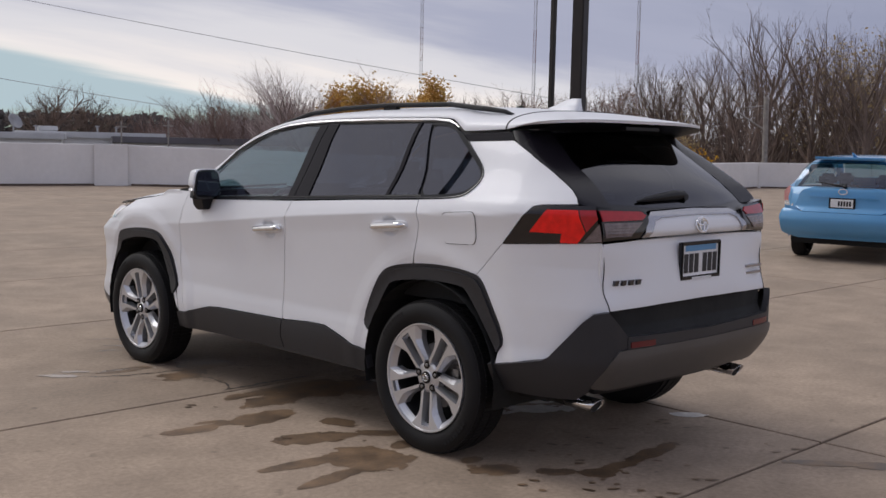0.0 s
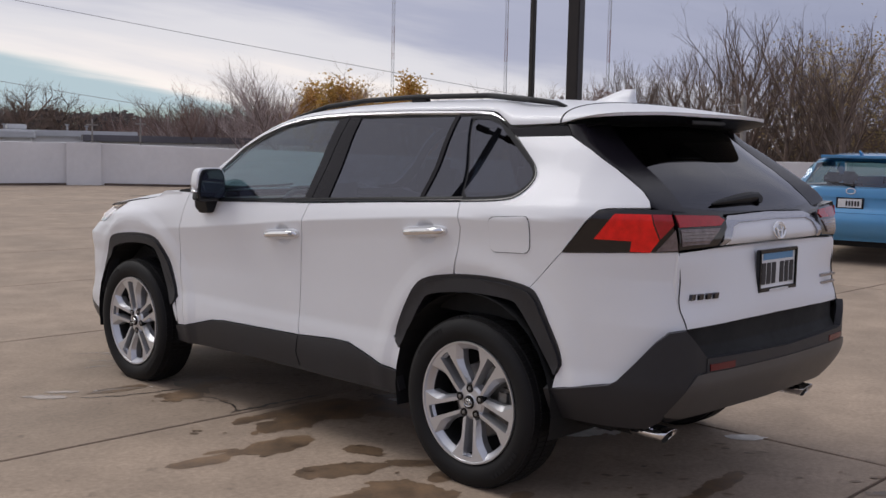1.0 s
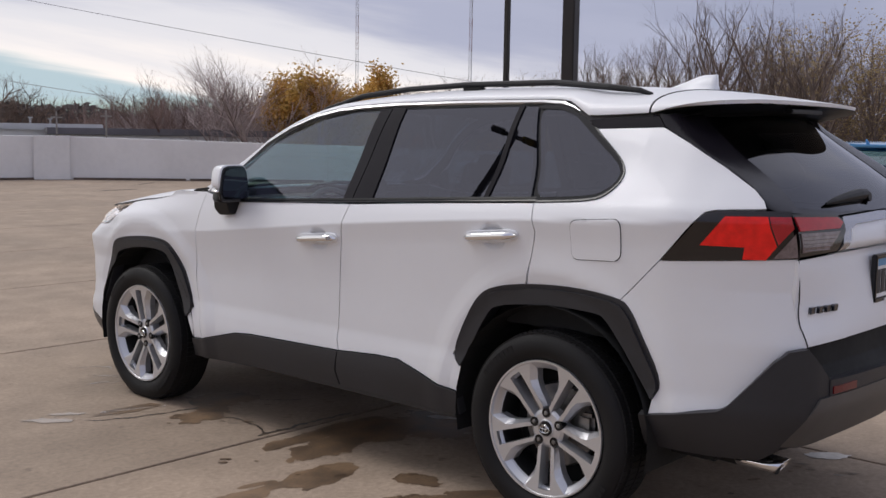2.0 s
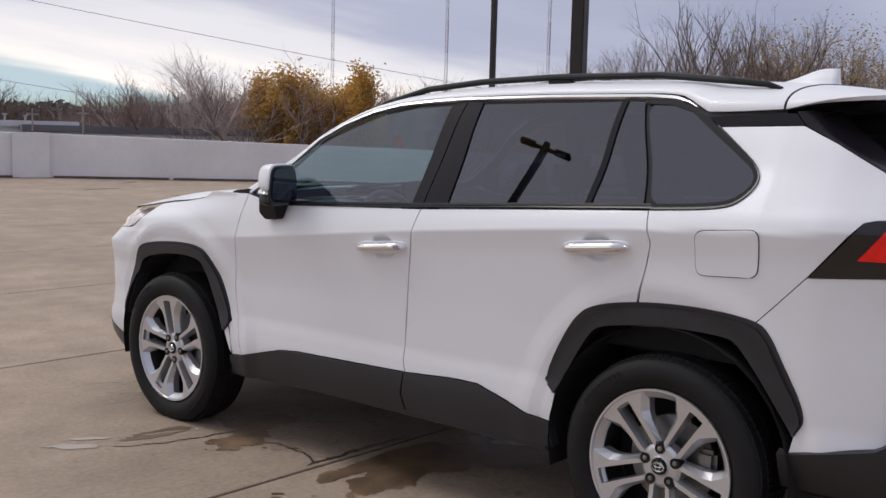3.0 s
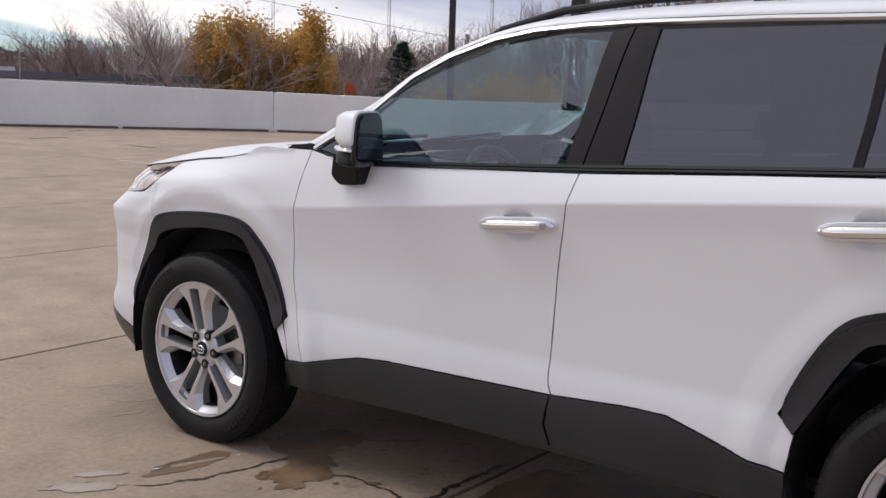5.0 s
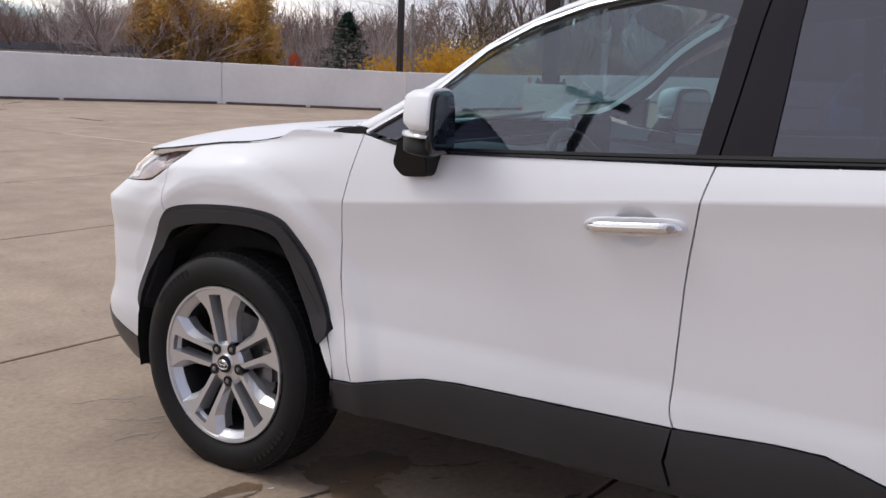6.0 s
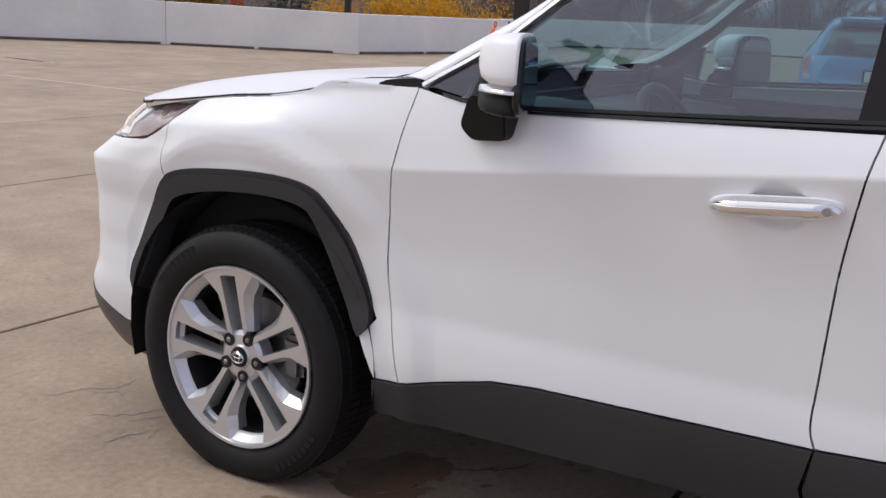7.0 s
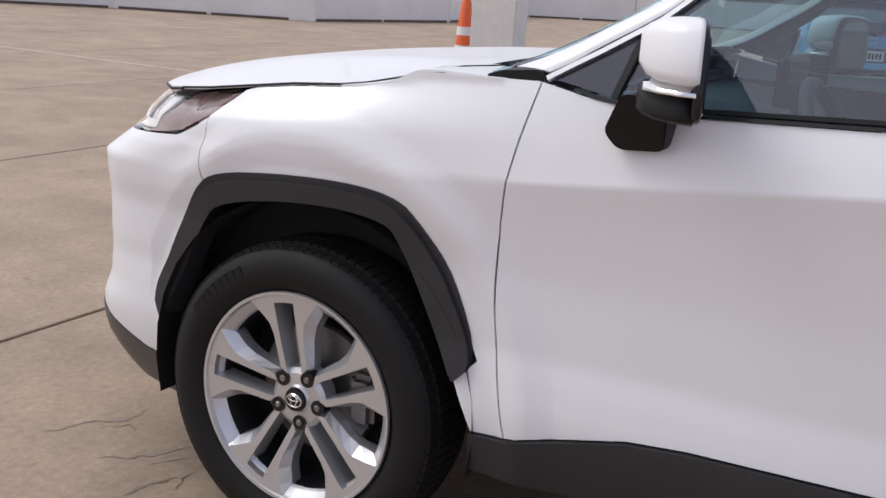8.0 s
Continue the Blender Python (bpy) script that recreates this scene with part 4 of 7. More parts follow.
sheet("skid_plate", [(-0.640, 0.605), (-0.756, 0.443), (-0.74, 0.425), (-0.66, 0.417), (-0.386, 0.424), (0, 0.420), (0.386, 0.424), (0.66, 0.417), (0.74, 0.425), (0.756, 0.443), (0.640, 0.605), (0.58, 0.611), (0, 0.608), (-0.58, 0.611)], lambda u, z: tail(u, z, 0.012 - 0.10 * max(0, (0.58 - z) / 0.17) ** 1.6), SKID, bumper_r, steps=(0.05, 0.02), gap=0.0, fold=0.03, label="grey lower rear skid plate")
sheet("lower_valance", [(-0.80, 0.45), (-0.74, 0.385), (-0.5, 0.375), (0.5, 0.375), (0.74, 0.385), (0.80, 0.45)], lambda u, z: tail(u, z, -0.09 - 1.2 * max(0, 0.45 - z)), CLAD2, bumper_r, steps=(0.08, 0.03), gap=0.0, fold=0.02)
for s in (-1, 1):
    sheet("reflector", [(s * 0.42, 0.615), (s * 0.575, 0.617), (s * 0.575, 0.642), (s * 0.42, 0.642)], lambda u, z: tail(u, z, 0.012), DKRED, bumper_r, steps=(0.05, 0.02), gap=0.0, fold=0.01)
    bm = bmesh.new()
    prof = [(0.022, 0.02), (0.036, 0.0), (0.037, -0.10), (0.0385, -0.150), (0.0365, -0.153), (0.0345, -0.148), (0.033, -0.02)]
    lathe(bm, prof, 28)
    bmesh.ops.transform(bm, matrix=Matrix.Translation((s * 0.595, -0.665, 0.338)) @ pose(0, 0, 0, 0, 0, 90) @ Matrix.Diagonal((1, 1.15, 0.80, 1)), verts=bm.verts[:])
    for v in bm.verts:
        if v.co.y < -0.77:
            v.co.y -= 0.75 * (v.co.z - 0.338)
    part("exhaust_tip", bm, CHROME, car, "oval chrome exhaust tip", smooth=True)
    # capped dark pipe fills the tip, standing in for its shaded inside
    bm = bmesh.new()
    tube(bm, [(s * 0.595, -0.45, 0.345), (s * 0.595, -0.80, 0.338)], 0.0325, 14)
    part("exhaust_pipe", bm, DARK, car)

# shut lines: thin dark tubes standing in for the shade in the gaps
for s in (1, -1):
    bm = bmesh.new()
    tube(bm, [(s * x, y, z) for x, y, z in [proud(0.001)(u, v) for u, v in SEAM_T]], 0.0024, 6)
    part("gate_gap_line", bm, CLAD2, tailgate)
    bm = bmesh.new()
    cut = [(-0.996, 3.16), (-0.996, 3.05), (-0.996, 2.965), (-0.996, 2.80), (-0.994, 2.66), (-0.977, 2.60), (-0.937, 2.518), (-0.852, 2.417), (-0.74, 2.362)]
    tube(bm, [(s * bonnet(a, y)[0], y, bonnet(a, y)[2] - 0.0015) for a, y in cut], 0.0030, 6)
    tube(bm, [(s * bonnet(a, y)[0], y, bonnet(a, y)[2] - 0.005) for a, y in ((-0.996, 3.16), (-0.994, 3.215), (-0.93, 3.307), (-0.82, 3.36), (-0.7, 3.407), (-0.35, 3.443), (0.0, 3.463))], 0.004, 6)
    part("bonnet_gap_line", bm, CLAD2, car)

# badges and number plate
bm = bmesh.new()
for rx, rz, cz in ((0.050, 0.034, 0.0), (0.018, 0.032, 0.0), (0.034, 0.014, 0.013)):
    tube(bm, [(rx * math.cos(t), 0, cz + rz * math.sin(t)) for t in [2 * math.pi * k / 28 for k in range(29)]], 0.0042, 6)
bmesh.ops.transform(bm, matrix=Matrix.Translation((0, gate(0, 1.125)[1] - 0.010, 1.125)) @ pose(0, 0, 0, -10, 0, 0), verts=bm.verts[:])
part("emblem", bm, CHROME, tailgate, "chrome oval emblem", smooth=True)
for k in range(4):
    x = -0.612 + 0.043 * k
    yb = gate(x, 0.885)[1]
    bm = bmesh.new()
    prism(bm, [(x, 0.879), (x + 0.030, 0.879), (x + 0.037, 0.901), (x + 0.007, 0.901)], lambda u, v: (u, yb + 0.002, v), lambda u, v: (u, yb - 0.012, v))
    bmesh.ops.recalc_face_normals(bm, faces=bm.faces[:])
    part("badge_bar", bm, DKCHROME, tailgate, "small dark chrome badge bar")
for k in range(2):
    bm = bmesh.new()
    box(bm, (0.45, gate(0.5, 0.88)[1] - 0.012, 0.86 + 0.034 * k), (0.60, gate(0.5, 0.88)[1] + 0.01, 0.872 + 0.034 * k), 0.002)
    part("badge_bar", bm, SATIN, tailgate, "small silver badge bar")
plate = new("number_plate")
plate.parent = tailgate
PY = -0.934
bm = bmesh.new()
box(bm, (-0.154, PY, 0.884), (0.154, PY + 0.006, 1.040), 0.003)
part("plate_face", bm, PLATEW, plate, "white number plate face")
bm = bmesh.new()
box(bm, (-0.13, PY - 0.002, 1.006), (0.13, PY + 0.002, 1.034), 0.001)
part("plate_band", bm, PLATEB, plate, "blue band along the plate top")
bm = bmesh.new()
for lo, hi in (((-0.166, 1.034), (0.166, 1.050)), ((-0.166, 0.872), (0.166, 0.892)), ((-0.166, 0.88), (-0.150, 1.045)), ((0.150, 0.88), (0.166, 1.045))):
    box(bm, (lo[0], PY - 0.008, lo[1]), (hi[0], PY + 0.014, hi[1]), 0.004)
part("plate_frame", bm, PIANO, plate, "black plate frame")
for x in (-0.138, -0.095, -0.052, 0.018, 0.061, 0.104):
    bm = bmesh.new()
    box(bm, (x, PY - 0.0025, 0.906), (x + 0.034, PY + 0.002, 0.994), 0.001)
    part("plate_bar", bm, INK, plate)
bm = bmesh.new()
box(bm, (-0.08, PY - 0.0125, 0.877), (0.08, PY - 0.008, 0.886), 0.001)
part("frame_bar", bm, PLATEW, plate)

# door handles with scooped cups
for (y0, y1, z0, z1), owners, key in (((1.419, 1.154, 0.969, 0.993), front_doors, True), ((0.409, 0.147, 1.055, 1.081), rear_doors, False)):
    for s, owner in zip((1, -1), owners):
        handle = new("door_handle")
        handle.parent = owner
        bm = bmesh.new()
        rows = []
        n = 20
        for k in range(n + 1):
            t = k / n
            y, z = y0 + (y1 - y0) * t, z0 + (z1 - z0) * t
            x = side(y, z)[0]
            end = max(0.0, 1 - (abs(2 * t - 1)) ** 7) ** 0.5
            hh = 0.0150 * end + 0.001
            out = 0.014 + 0.017 * min(1, math.sin(math.pi * t) * 2.0)
            row = []
            for a in range(12):
                q = 2 * math.pi * a / 12
                row.append(bm.verts.new((s * (x - out - 0.012 * end * math.copysign(abs(math.cos(q)) ** 0.7, math.cos(q))), y, z + hh * math.sin(q))))
            rows.append(row)
        for r0, r1 in zip(rows, rows[1:]):
            for a in range(12):
                bm.faces.new((r0[a], r0[(a + 1) % 12], r1[(a + 1) % 12], r1[a]))
        bm.faces.new(rows[0])
        bm.faces.new(rows[-1][::-1])
        for t in (0.10, 0.90):
            y, z = y0 + (y1 - y0) * t, z0 + (z1 - z0) * t
            x = side(y, z)[0]
            tube(bm, [(s * x, y, z), (s * (x - 0.022), y, z)], 0.014, 10)
        bmesh.ops.recalc_face_normals(bm, faces=bm.faces[:])
        part("grip", bm, CHROME, handle, "bright chrome grip", smooth=True)
        bm = bmesh.new()
        oval = []
        for a in range(40):
            q = 2 * math.pi * a / 40
            c, e = math.cos(q), math.sin(q)
            along = math.copysign(abs(c) ** 0.35, c)
            oval.append((((y0 + y1) / 2 - (y0 - y1) / 2 * 1.03 * along), ((z0 + z1) / 2 + (z1 - z0) / 2 * along + 0.0245 * math.copysign(abs(e) ** 0.9, e))))
        rings = [[bm.verts.new((s * proud(d)(yc_ + (y - yc_) * f, zc_ + (z - zc_) * f)[0], yc_ + (y - yc_) * f, zc_ + (z - zc_) * f)) for y, z in oval] for d, f, yc_, zc_ in ((0.0, 1.0, (y0 + y1) / 2, (z0 + z1) / 2), (0.008, 0.985, (y0 + y1) / 2, (z0 + z1) / 2), (0.010, 0.93, (y0 + y1) / 2, (z0 + z1) / 2))]
        for r0, r1 in zip(rings, rings[1:]):
            for a in range(40):
                bm.faces.new((r0[a], r0[(a + 1) % 40], r1[(a + 1) % 40], r1[a]))
        bm.faces.new(rings[-1])
        bmesh.ops.recalc_face_normals(bm, faces=bm.faces[:])
        part("handle_base", bm, PAINT, handle)
        if key and s == 1:
            bm = bmesh.new()
            x = side(1.185, 0.993)[0]
            tube(bm, [(x - 0.030, 1.178, 0.991), (x - 0.0425, 1.178, 0.991)], 0.0085, 14)
            part("key_cover", bm, SATIN, handle)

# fuel flap: a fine raised rounded panel with its gap
FLAP = rounded([(-0.092, 1.156), (-0.312, 1.174), (-0.306, 1.020), (-0.095, 1.009)], 0.035, 5)
sheet("fuel_flap", FLAP, proud(0.004), PAINT, car, step=0.02, gap=0.003, fold=0.002, flip=True)
sheet("fuel_flap_gap", FLAP, proud(0.0008), CLAD2, car, step=0.02, gap=0.0, fold=0.0, flip=True)

# mirrors
for s in (1, -1):
    mir = new("side_mirror")
    mir.parent = car

    def shell(y_list, x_in, x_out, z_lo, z_hi, mat, name, label="", shrink=None, skew=0.32):
        bm = bmesh.new()
        rows = []
        for i, y in enumerate(y_list):
            k = shrink[i]
            cx, cz = (x_in + x_out) / 2, (z_lo + z_hi) / 2
            row = []
            for a in range(24):
                q = 2 * math.pi * a / 24
                ex, ez = math.cos(q), math.sin(q)
                px = (x_out - x_in) / 2 * math.copysign(abs(ex) ** 0.42, ex) * k
                pz = (z_hi - z_lo) / 2 * math.copysign(abs(ez) ** 0.42, ez) * k
                px *= 1 - 0.14 * (pz / ((z_hi - z_lo) / 2))
                row.append(bm.verts.new((s * (cx + px), y + skew * px, cz + pz)))
            rows.append(row)
        for r0, r1 in zip(rows, rows[1:]):
            for a in range(24):
                bm.faces.new((r0[a], r0[(a + 1) % 24], r1[(a + 1) % 24], r1[a]))
        bm.faces.new(rows[0])
        bm.faces.new(rows[-1])
        bmesh.ops.recalc_face_normals(bm, faces=bm.faces[:])
        return part(name, bm, mat, mir, label, smooth=len(y_list) > 2)

    shell([1.848, 1.856, 1.885, 1.918, 1.942, 1.956], -0.797, -1.016, 1.176, 1.294, PAINT, "mirror_cap", "white mirror cap", [0.98, 1.0, 0.985, 0.91, 0.72, 0.40])
    shell([1.839, 1.842, 1.848, 1.856], -0.798, -1.014, 1.114, 1.290, PIANO, "mirror_bezel", "", [0.94, 0.975, 0.985, 0.975])
    shell([1.852, 1.885, 1.918, 1.942, 1.954], -0.805, -1.004, 1.112, 1.184, CLAD2, "mirror_lower", "black lower half", [0.99, 0.97, 0.90, 0.74, 0.5])
    shell([1.835, 1.841], -0.806, -1.006, 1.124, 1.280, MIRROR, "mirror_glass", "dark mirror glass", [0.93, 0.93])
    shell([1.852, 1.885, 1.918, 1.944], -0.796, -1.018, 1.162, 1.186, CHROME, "mirror_chrome", "chrome strip with turn lamp", [1.01, 0.99, 0.91, 0.73])
    bm = bmesh.new()
    prism(bm, rounded([(1.895, 1.050), (1.985, 1.043), (2.012, 1.075), (1.975, 1.150), (1.885, 1.150)], 0.014), lambda y, z: (-s * 0.835, y, z), lambda y, z: (-s * (0.895 + 0.03 * (z - 1.05) / 0.08), y, z))
    bmesh.ops.recalc_face_normals(bm, faces=bm.faces[:])
    bmesh.ops.bevel(bm, geom=bm.edges[:], offset=0.010, segments=2, affect="EDGES", clamp_overlap=True)
    part("mirror_foot", bm, CLAD2, mir, "black mirror foot on the door")

# roof rails and fin
RAIL_Y = [1.66, 1.60, 1.38, 1.10, 0.75, 0.28, -0.02, -0.15, -0.20]
for s in (1, -1):
    bm = bmesh.new()
    prev = None
    for i, y in enumerate(RAIL_Y):
        x, _, z = roof(-0.56, y)
        lift = hermite(-y, [-1.66, -1.60, -1.38, -1.1, 0.02, 0.15, 0.20], [0.003, 0.010, 0.020, 0.024, 0.024, 0.014, 0.000])
        prev = prev or []
        prev.append((s * x, y, z + lift))
    tube(bm, prev, [0.008, 0.012, 0.0145, 0.0145, 0.0145, 0.0145, 0.0145, 0.012, 0.008], 10, squash=(1.25, 0.9))
    for y in (0.72,):
        x, _, z = roof(-0.56, y)
        box(bm, (s * x - 0.016, y - 0.06, z - 0.01), (s * x + 0.014, y + 0.05, z + 0.016), 0.006)
    part("roof_rail", bm, CLAD2, car, "black roof rail")
bm = bmesh.new()
rows = []
for k in range(9):
    t = k / 8
    y = 0.02 - 0.215 * t
    base = roof(0, y)[2] - 0.004
    h = 0.006 + 0.062 * (lin(t, [0.0, 0.25, 0.5, 0.7, 1.0], [0.0, 0.30, 0.66, 0.94, 1.0]))
    w = 0.032 * math.sin(math.pi * min(0.2 + 0.55 * t, 1)) + 0.004
    rows.append([bm.verts.new((-w, y, base)), bm.verts.new((-w * 0.45, y, base + h * 0.40)), bm.verts.new((-0.004, y, base + h)), bm.verts.new((0.004, y, base + h)), bm.verts.new((w * 0.45, y, base + h * 0.40)), bm.verts.new((w, y, base))])
for r0, r1 in zip(rows, rows[1:]):
    for a in range(5):
        bm.faces.new((r0[a], r0[a + 1], r1[a + 1], r1[a]))
bm.faces.new(rows[0])
bm.faces.new(rows[-1][::-1])
bmesh.ops.recalc_face_normals(bm, faces=bm.faces[:])
part("fin_antenna", bm, PAINT, car, "white shark fin antenna", smooth=True)

# inner body: floor tub, door cards, wheel liners, bulkheads; dark boxes that block light
bm = bmesh.new()
box(bm, (-0.70, -0.62, 0.33), (0.70, 3.30, 0.37), 0.01)
box(bm, (-0.80, 0.45, 0.30), (0.80, 2.25, 0.34), 0.01)
part("floor_pan", bm, DARK, car)
for s in (1, -1):
    bm = bmesh.new()
    box(bm, (s * 0.80 - 0.03, 0.47, 0.30), (s * 0.80 + 0.03, 2.22, 1.07), 0.01)
    part("door_card", bm, SEATM, car, "black inner door lining")
    bm = bmesh.new()
    box(bm, (s * 0.74 - 0.02, -0.52, 0.72), (s * 0.74 + 0.02, 0.45, 1.17), 0.01)
    part("inner_flank", bm, DARK, car)
    for yc in (0.0, 2.69):
        bm = bmesh.new()
        rings = []
        for k in range(19):
            t = math.radians(-15 + 208 * k / 18)
            y, z = yc + 0.445 * math.cos(t), 0.385 + 0.445 * math.sin(t)
            rings.append((bm.verts.new((s * (0.868 if yc else 0.87), y, z)), bm.verts.new((s * 0.50, y, z))))
        for a, b in zip(rings, rings[1:]):
            bm.faces.new((a[0], b[0], b[1], a[1]))
        bm.faces.new([r[1] for r in rings])
        part("wheel_liner", bm, DARK, car)
bm = bmesh.new()
box(bm, (-0.78, 2.18, 0.30), (0.78, 2.26, 1.10), 0.02)
part("bulkhead", bm, DARK, car)
bm = bmesh.new()
box(bm, (-0.70, 2.3, 0.32), (0.70, 3.30, 0.86), 0.06)
part("engine_block", bm, DARK, car)
bm = bmesh.new()
box(bm, (-0.58, -0.78, 0.45), (0.58, -0.70, 1.05), 0.03)
part("rear_panel", bm, DARK, car)
bm = bmesh.new()
rows = []
for k in range(17):
    x = -0.74 + 0.0925 * k
    lift = 0.055 * math.exp(-((x + 0.42) / 0.22) ** 4)
    rows.append([bm.verts.new(p) for p in ((x, 1.84, 0.80), (x, 1.80 - lift * 0.6, 0.98), (x, 1.84 - lift, 1.045 + lift), (x, 2.06, 1.060 + lift), (x, 2.30, 1.075), (x, 2.30, 0.80))])
for r0, r1 in zip(rows, rows[1:]):
    for a in range(6):
        bm.faces.new((r0[a], r1[a], r1[(a + 1) % 6], r0[(a + 1) % 6]))
bm.faces.new(rows[0])
bm.faces.new(rows[-1])
bmesh.ops.recalc_face_normals(bm, faces=bm.faces[:])
part("dashboard", bm, SEATM, car, "black dashboard with a hooded cluster", smooth=True)
bm = bmesh.new()
box(bm, (-0.16, 1.83, 1.03), (0.12, 1.86, 1.20), 0.01)
part("dash_screen", bm, PIANO, car)
bm = bmesh.new()
ring = [(0.19 * math.cos(t), 0, 0.19 * math.sin(t)) for t in [2 * math.pi * k / 32 for k in range(33)]]
tube(bm, ring, 0.016, 8)
box(bm, (-0.07, -0.02, -0.06), (0.07, 0.03, 0.05), 0.02)
box(bm, (-0.18, -0.01, -0.015), (0.18, 0.012, 0.02), 0.008)
bmesh.ops.transform(bm, matrix=Matrix.Translation((-0.40, 1.66, 0.99)) @ pose(0, 0, 0, -24, 0, 0), verts=bm.verts[:])
part("steering_wheel", bm, SEATM, car, smooth=True)


def seat(x, y, w, back):
    ob = new("seat")
    ob.parent = car
    bm = bmesh.new()
    box(bm, (x - w, y - 0.25, 0.42), (x + w, y + 0.28, 0.62), 0.06)
    part("cushion", bm, SEATM, ob, smooth=True)
    bm = bmesh.new()
    box(bm, (-w, -0.06, 0), (w, 0.08, back), 0.06, Matrix.Translation((x, y - 0.28, 0.58)) @ pose(0, 0, 0, 14, 0, 0))
    part("backrest", bm, SEATM, ob, smooth=True)
    for hx in ([x] if w < 0.4 else [x - 0.42, x, x + 0.42]):
        bm = bmesh.new()
        box(bm, (-0.13, -0.05, 0), (0.13, 0.05, 0.17), 0.045, Matrix.Translation((hx, y - 0.44, 0.60 + back * 0.97)) @ pose(0, 0, 0, 10, 0, 0))
        tube(bm, [(hx - 0.05, y - 0.41, 0.5 + back), (hx - 0.05, y - 0.44, 0.62 + back)], 0.007, 6)
        tube(bm, [(hx + 0.05, y - 0.41, 0.5 + back), (hx + 0.05, y - 0.44, 0.62 + back)], 0.007, 6)
        part("headrest", bm, SEATM, ob, smooth=True)


seat(-0.38, 1.15, 0.25, 0.62)
seat(0.38, 1.15, 0.25, 0.62)
seat(0.0, 0.25, 0.62, 0.60)
for s in (1, -1):
    sheet("pillar_lining", [(s * 0.74, 2.20), (s * 0.985, 2.14), (s * 0.985, 1.40), (s * 0.68, 1.40), (s * 0.68, 1.66), (s * 0.74, 1.85)], lambda a, y: (roof(a, y)[0] * 0.975, y - 0.012, roof(a, y)[2] - 0.022), LINING, car, steps=(0.04, 0.05), gap=0.0, fold=0.0, label="grey windscreen pillar lining")
sheet("headliner", [(-0.97, 1.52), (-0.97, -0.26), (0.97, -0.26), (0.97, 1.52), (0.6, 1.535), (-0.6, 1.535)], lambda s, y: (roof(s, y)[0] * 0.97, y, roof(s, y)[2] - 0.035), LINING, car, steps=(0.1, 0.1), gap=0.0, fold=0.0)

# ---- wheels ----
R_TYRE, R_RIM, W_TYRE = 0.371, 0.257, 0.225


def wheel(name, x, y, z, s, phase, parent, r_tyre=R_TYRE, r_rim=R_RIM, width=W_TYRE, rich=True):
    """A wheel whose outer face looks to -x (s = 1) or +x (s = -1)."""
    ob = new(name)
    ob.parent = parent
    ob.matrix_world = parent.matrix_world @ pose(x, y, z, 0, 0, 0 if s == 1 else 180)
    h = width / 2
    k = r_tyre / 0.366
    prof = [(r_rim + 0.004, -h * 0.80), (r_rim + 0.020, -h * 0.93), (r_rim + 0.046, -h * 1.02), (r_tyre - 0.045, -h * 1.0), (r_tyre - 0.022, -h * 0.93), (r_tyre - 0.012, -h * 0.80), (r_tyre - 0.007, -h * 0.55), (r_tyre - 0.006, -h * 0.3), (r_tyre - 0.006, h * 0.3), (r_tyre - 0.007, h * 0.55), (r_tyre - 0.014, h * 0.82), (r_tyre - 0.045, h), (r_rim + 0.03, h), (r_rim, h * 0.8)]
    bm = bmesh.new()
    lathe(bm, prof, 72)
    bmesh.ops.recalc_face_normals(bm, faces=bm.faces[:])
    for v in bm.verts:
        v.co.z = max(v.co.z, 0.001 - z)
    tyre = part("tyre", bm, RUBBER, ob, smooth=True)
    bm = bmesh.new()
    n = 92
    for j in range(n):
        t = 2 * math.pi * j / n
        m = Matrix.Rotation(t, 4, "X")
        for lo, hi in (((-h * 0.82, -0.0105 * k, r_tyre - 0.020), (-h * 0.58, 0.0105 * k, r_tyre - 0.0075)), ((-h * 0.52, -0.004 * k, r_tyre - 0.010), (-h * 0.06, 0.017 * k, r_tyre)), ((h * 0.0, -0.0105 * k, r_tyre - 0.010), (h * 0.46, 0.0105 * k, r_tyre)), ((h * 0.54, -0.0105 * k, r_tyre - 0.020), (h * 0.80, 0.0105 * k, r_tyre - 0.0075))):
            box(bm, lo, hi, 0.0, m)
    for v in bm.verts:
        v.co.z = max(v.co.z, 0.0005 - z)
    part("tread", bm, RUBBER, tyre)
    if rich:
        bm = bmesh.new()
        box(bm, (-h * 1.0205, -0.009, r_rim + 0.050), (-h * 0.99, 0.009, r_rim + 0.078), 0.0)
        bar_mesh = mesh_from("sidewall_bar", bm, RUBBER)
        for j in range(16):
            bar = new("sidewall_bar", bar_mesh)
            bar.parent = tyre
            bar.matrix_local = Matrix.Rotation((-1.0 if j < 8 else 2.1) + 0.072 * (j % 8), 4, "X")
    # barrel and lip
    rim = new("rim")
    rim.parent = ob
    bm = bmesh.new()
    lathe(bm, [(r_rim + 0.006, -h * 0.86), (r_rim + 0.004, -h * 0.92), (r_rim - 0.003, -h * 0.915), (r_rim - 0.007, -h * 0.82), (r_rim - 0.026, -h * 0.66), (r_rim - 0.030, -h * 0.60)], 72)
    bmesh.ops.recalc_face_normals(bm, faces=bm.faces[:])
    bmesh.ops.reverse_faces(bm, faces=bm.faces[:])
    part("rim_lip", bm, ALLOY, rim)
    # barrel alloy kept dark so that the openings between the spokes read dark
    bm = bmesh.new()
    lathe(bm, [(r_rim - 0.028, -h * 0.61), (r_rim - 0.030, -h * 0.4), (r_rim - 0.024, 0.0), (r_rim - 0.02, h * 0.8)], 72)
    bmesh.ops.recalc_face_normals(bm, faces=bm.faces[:])
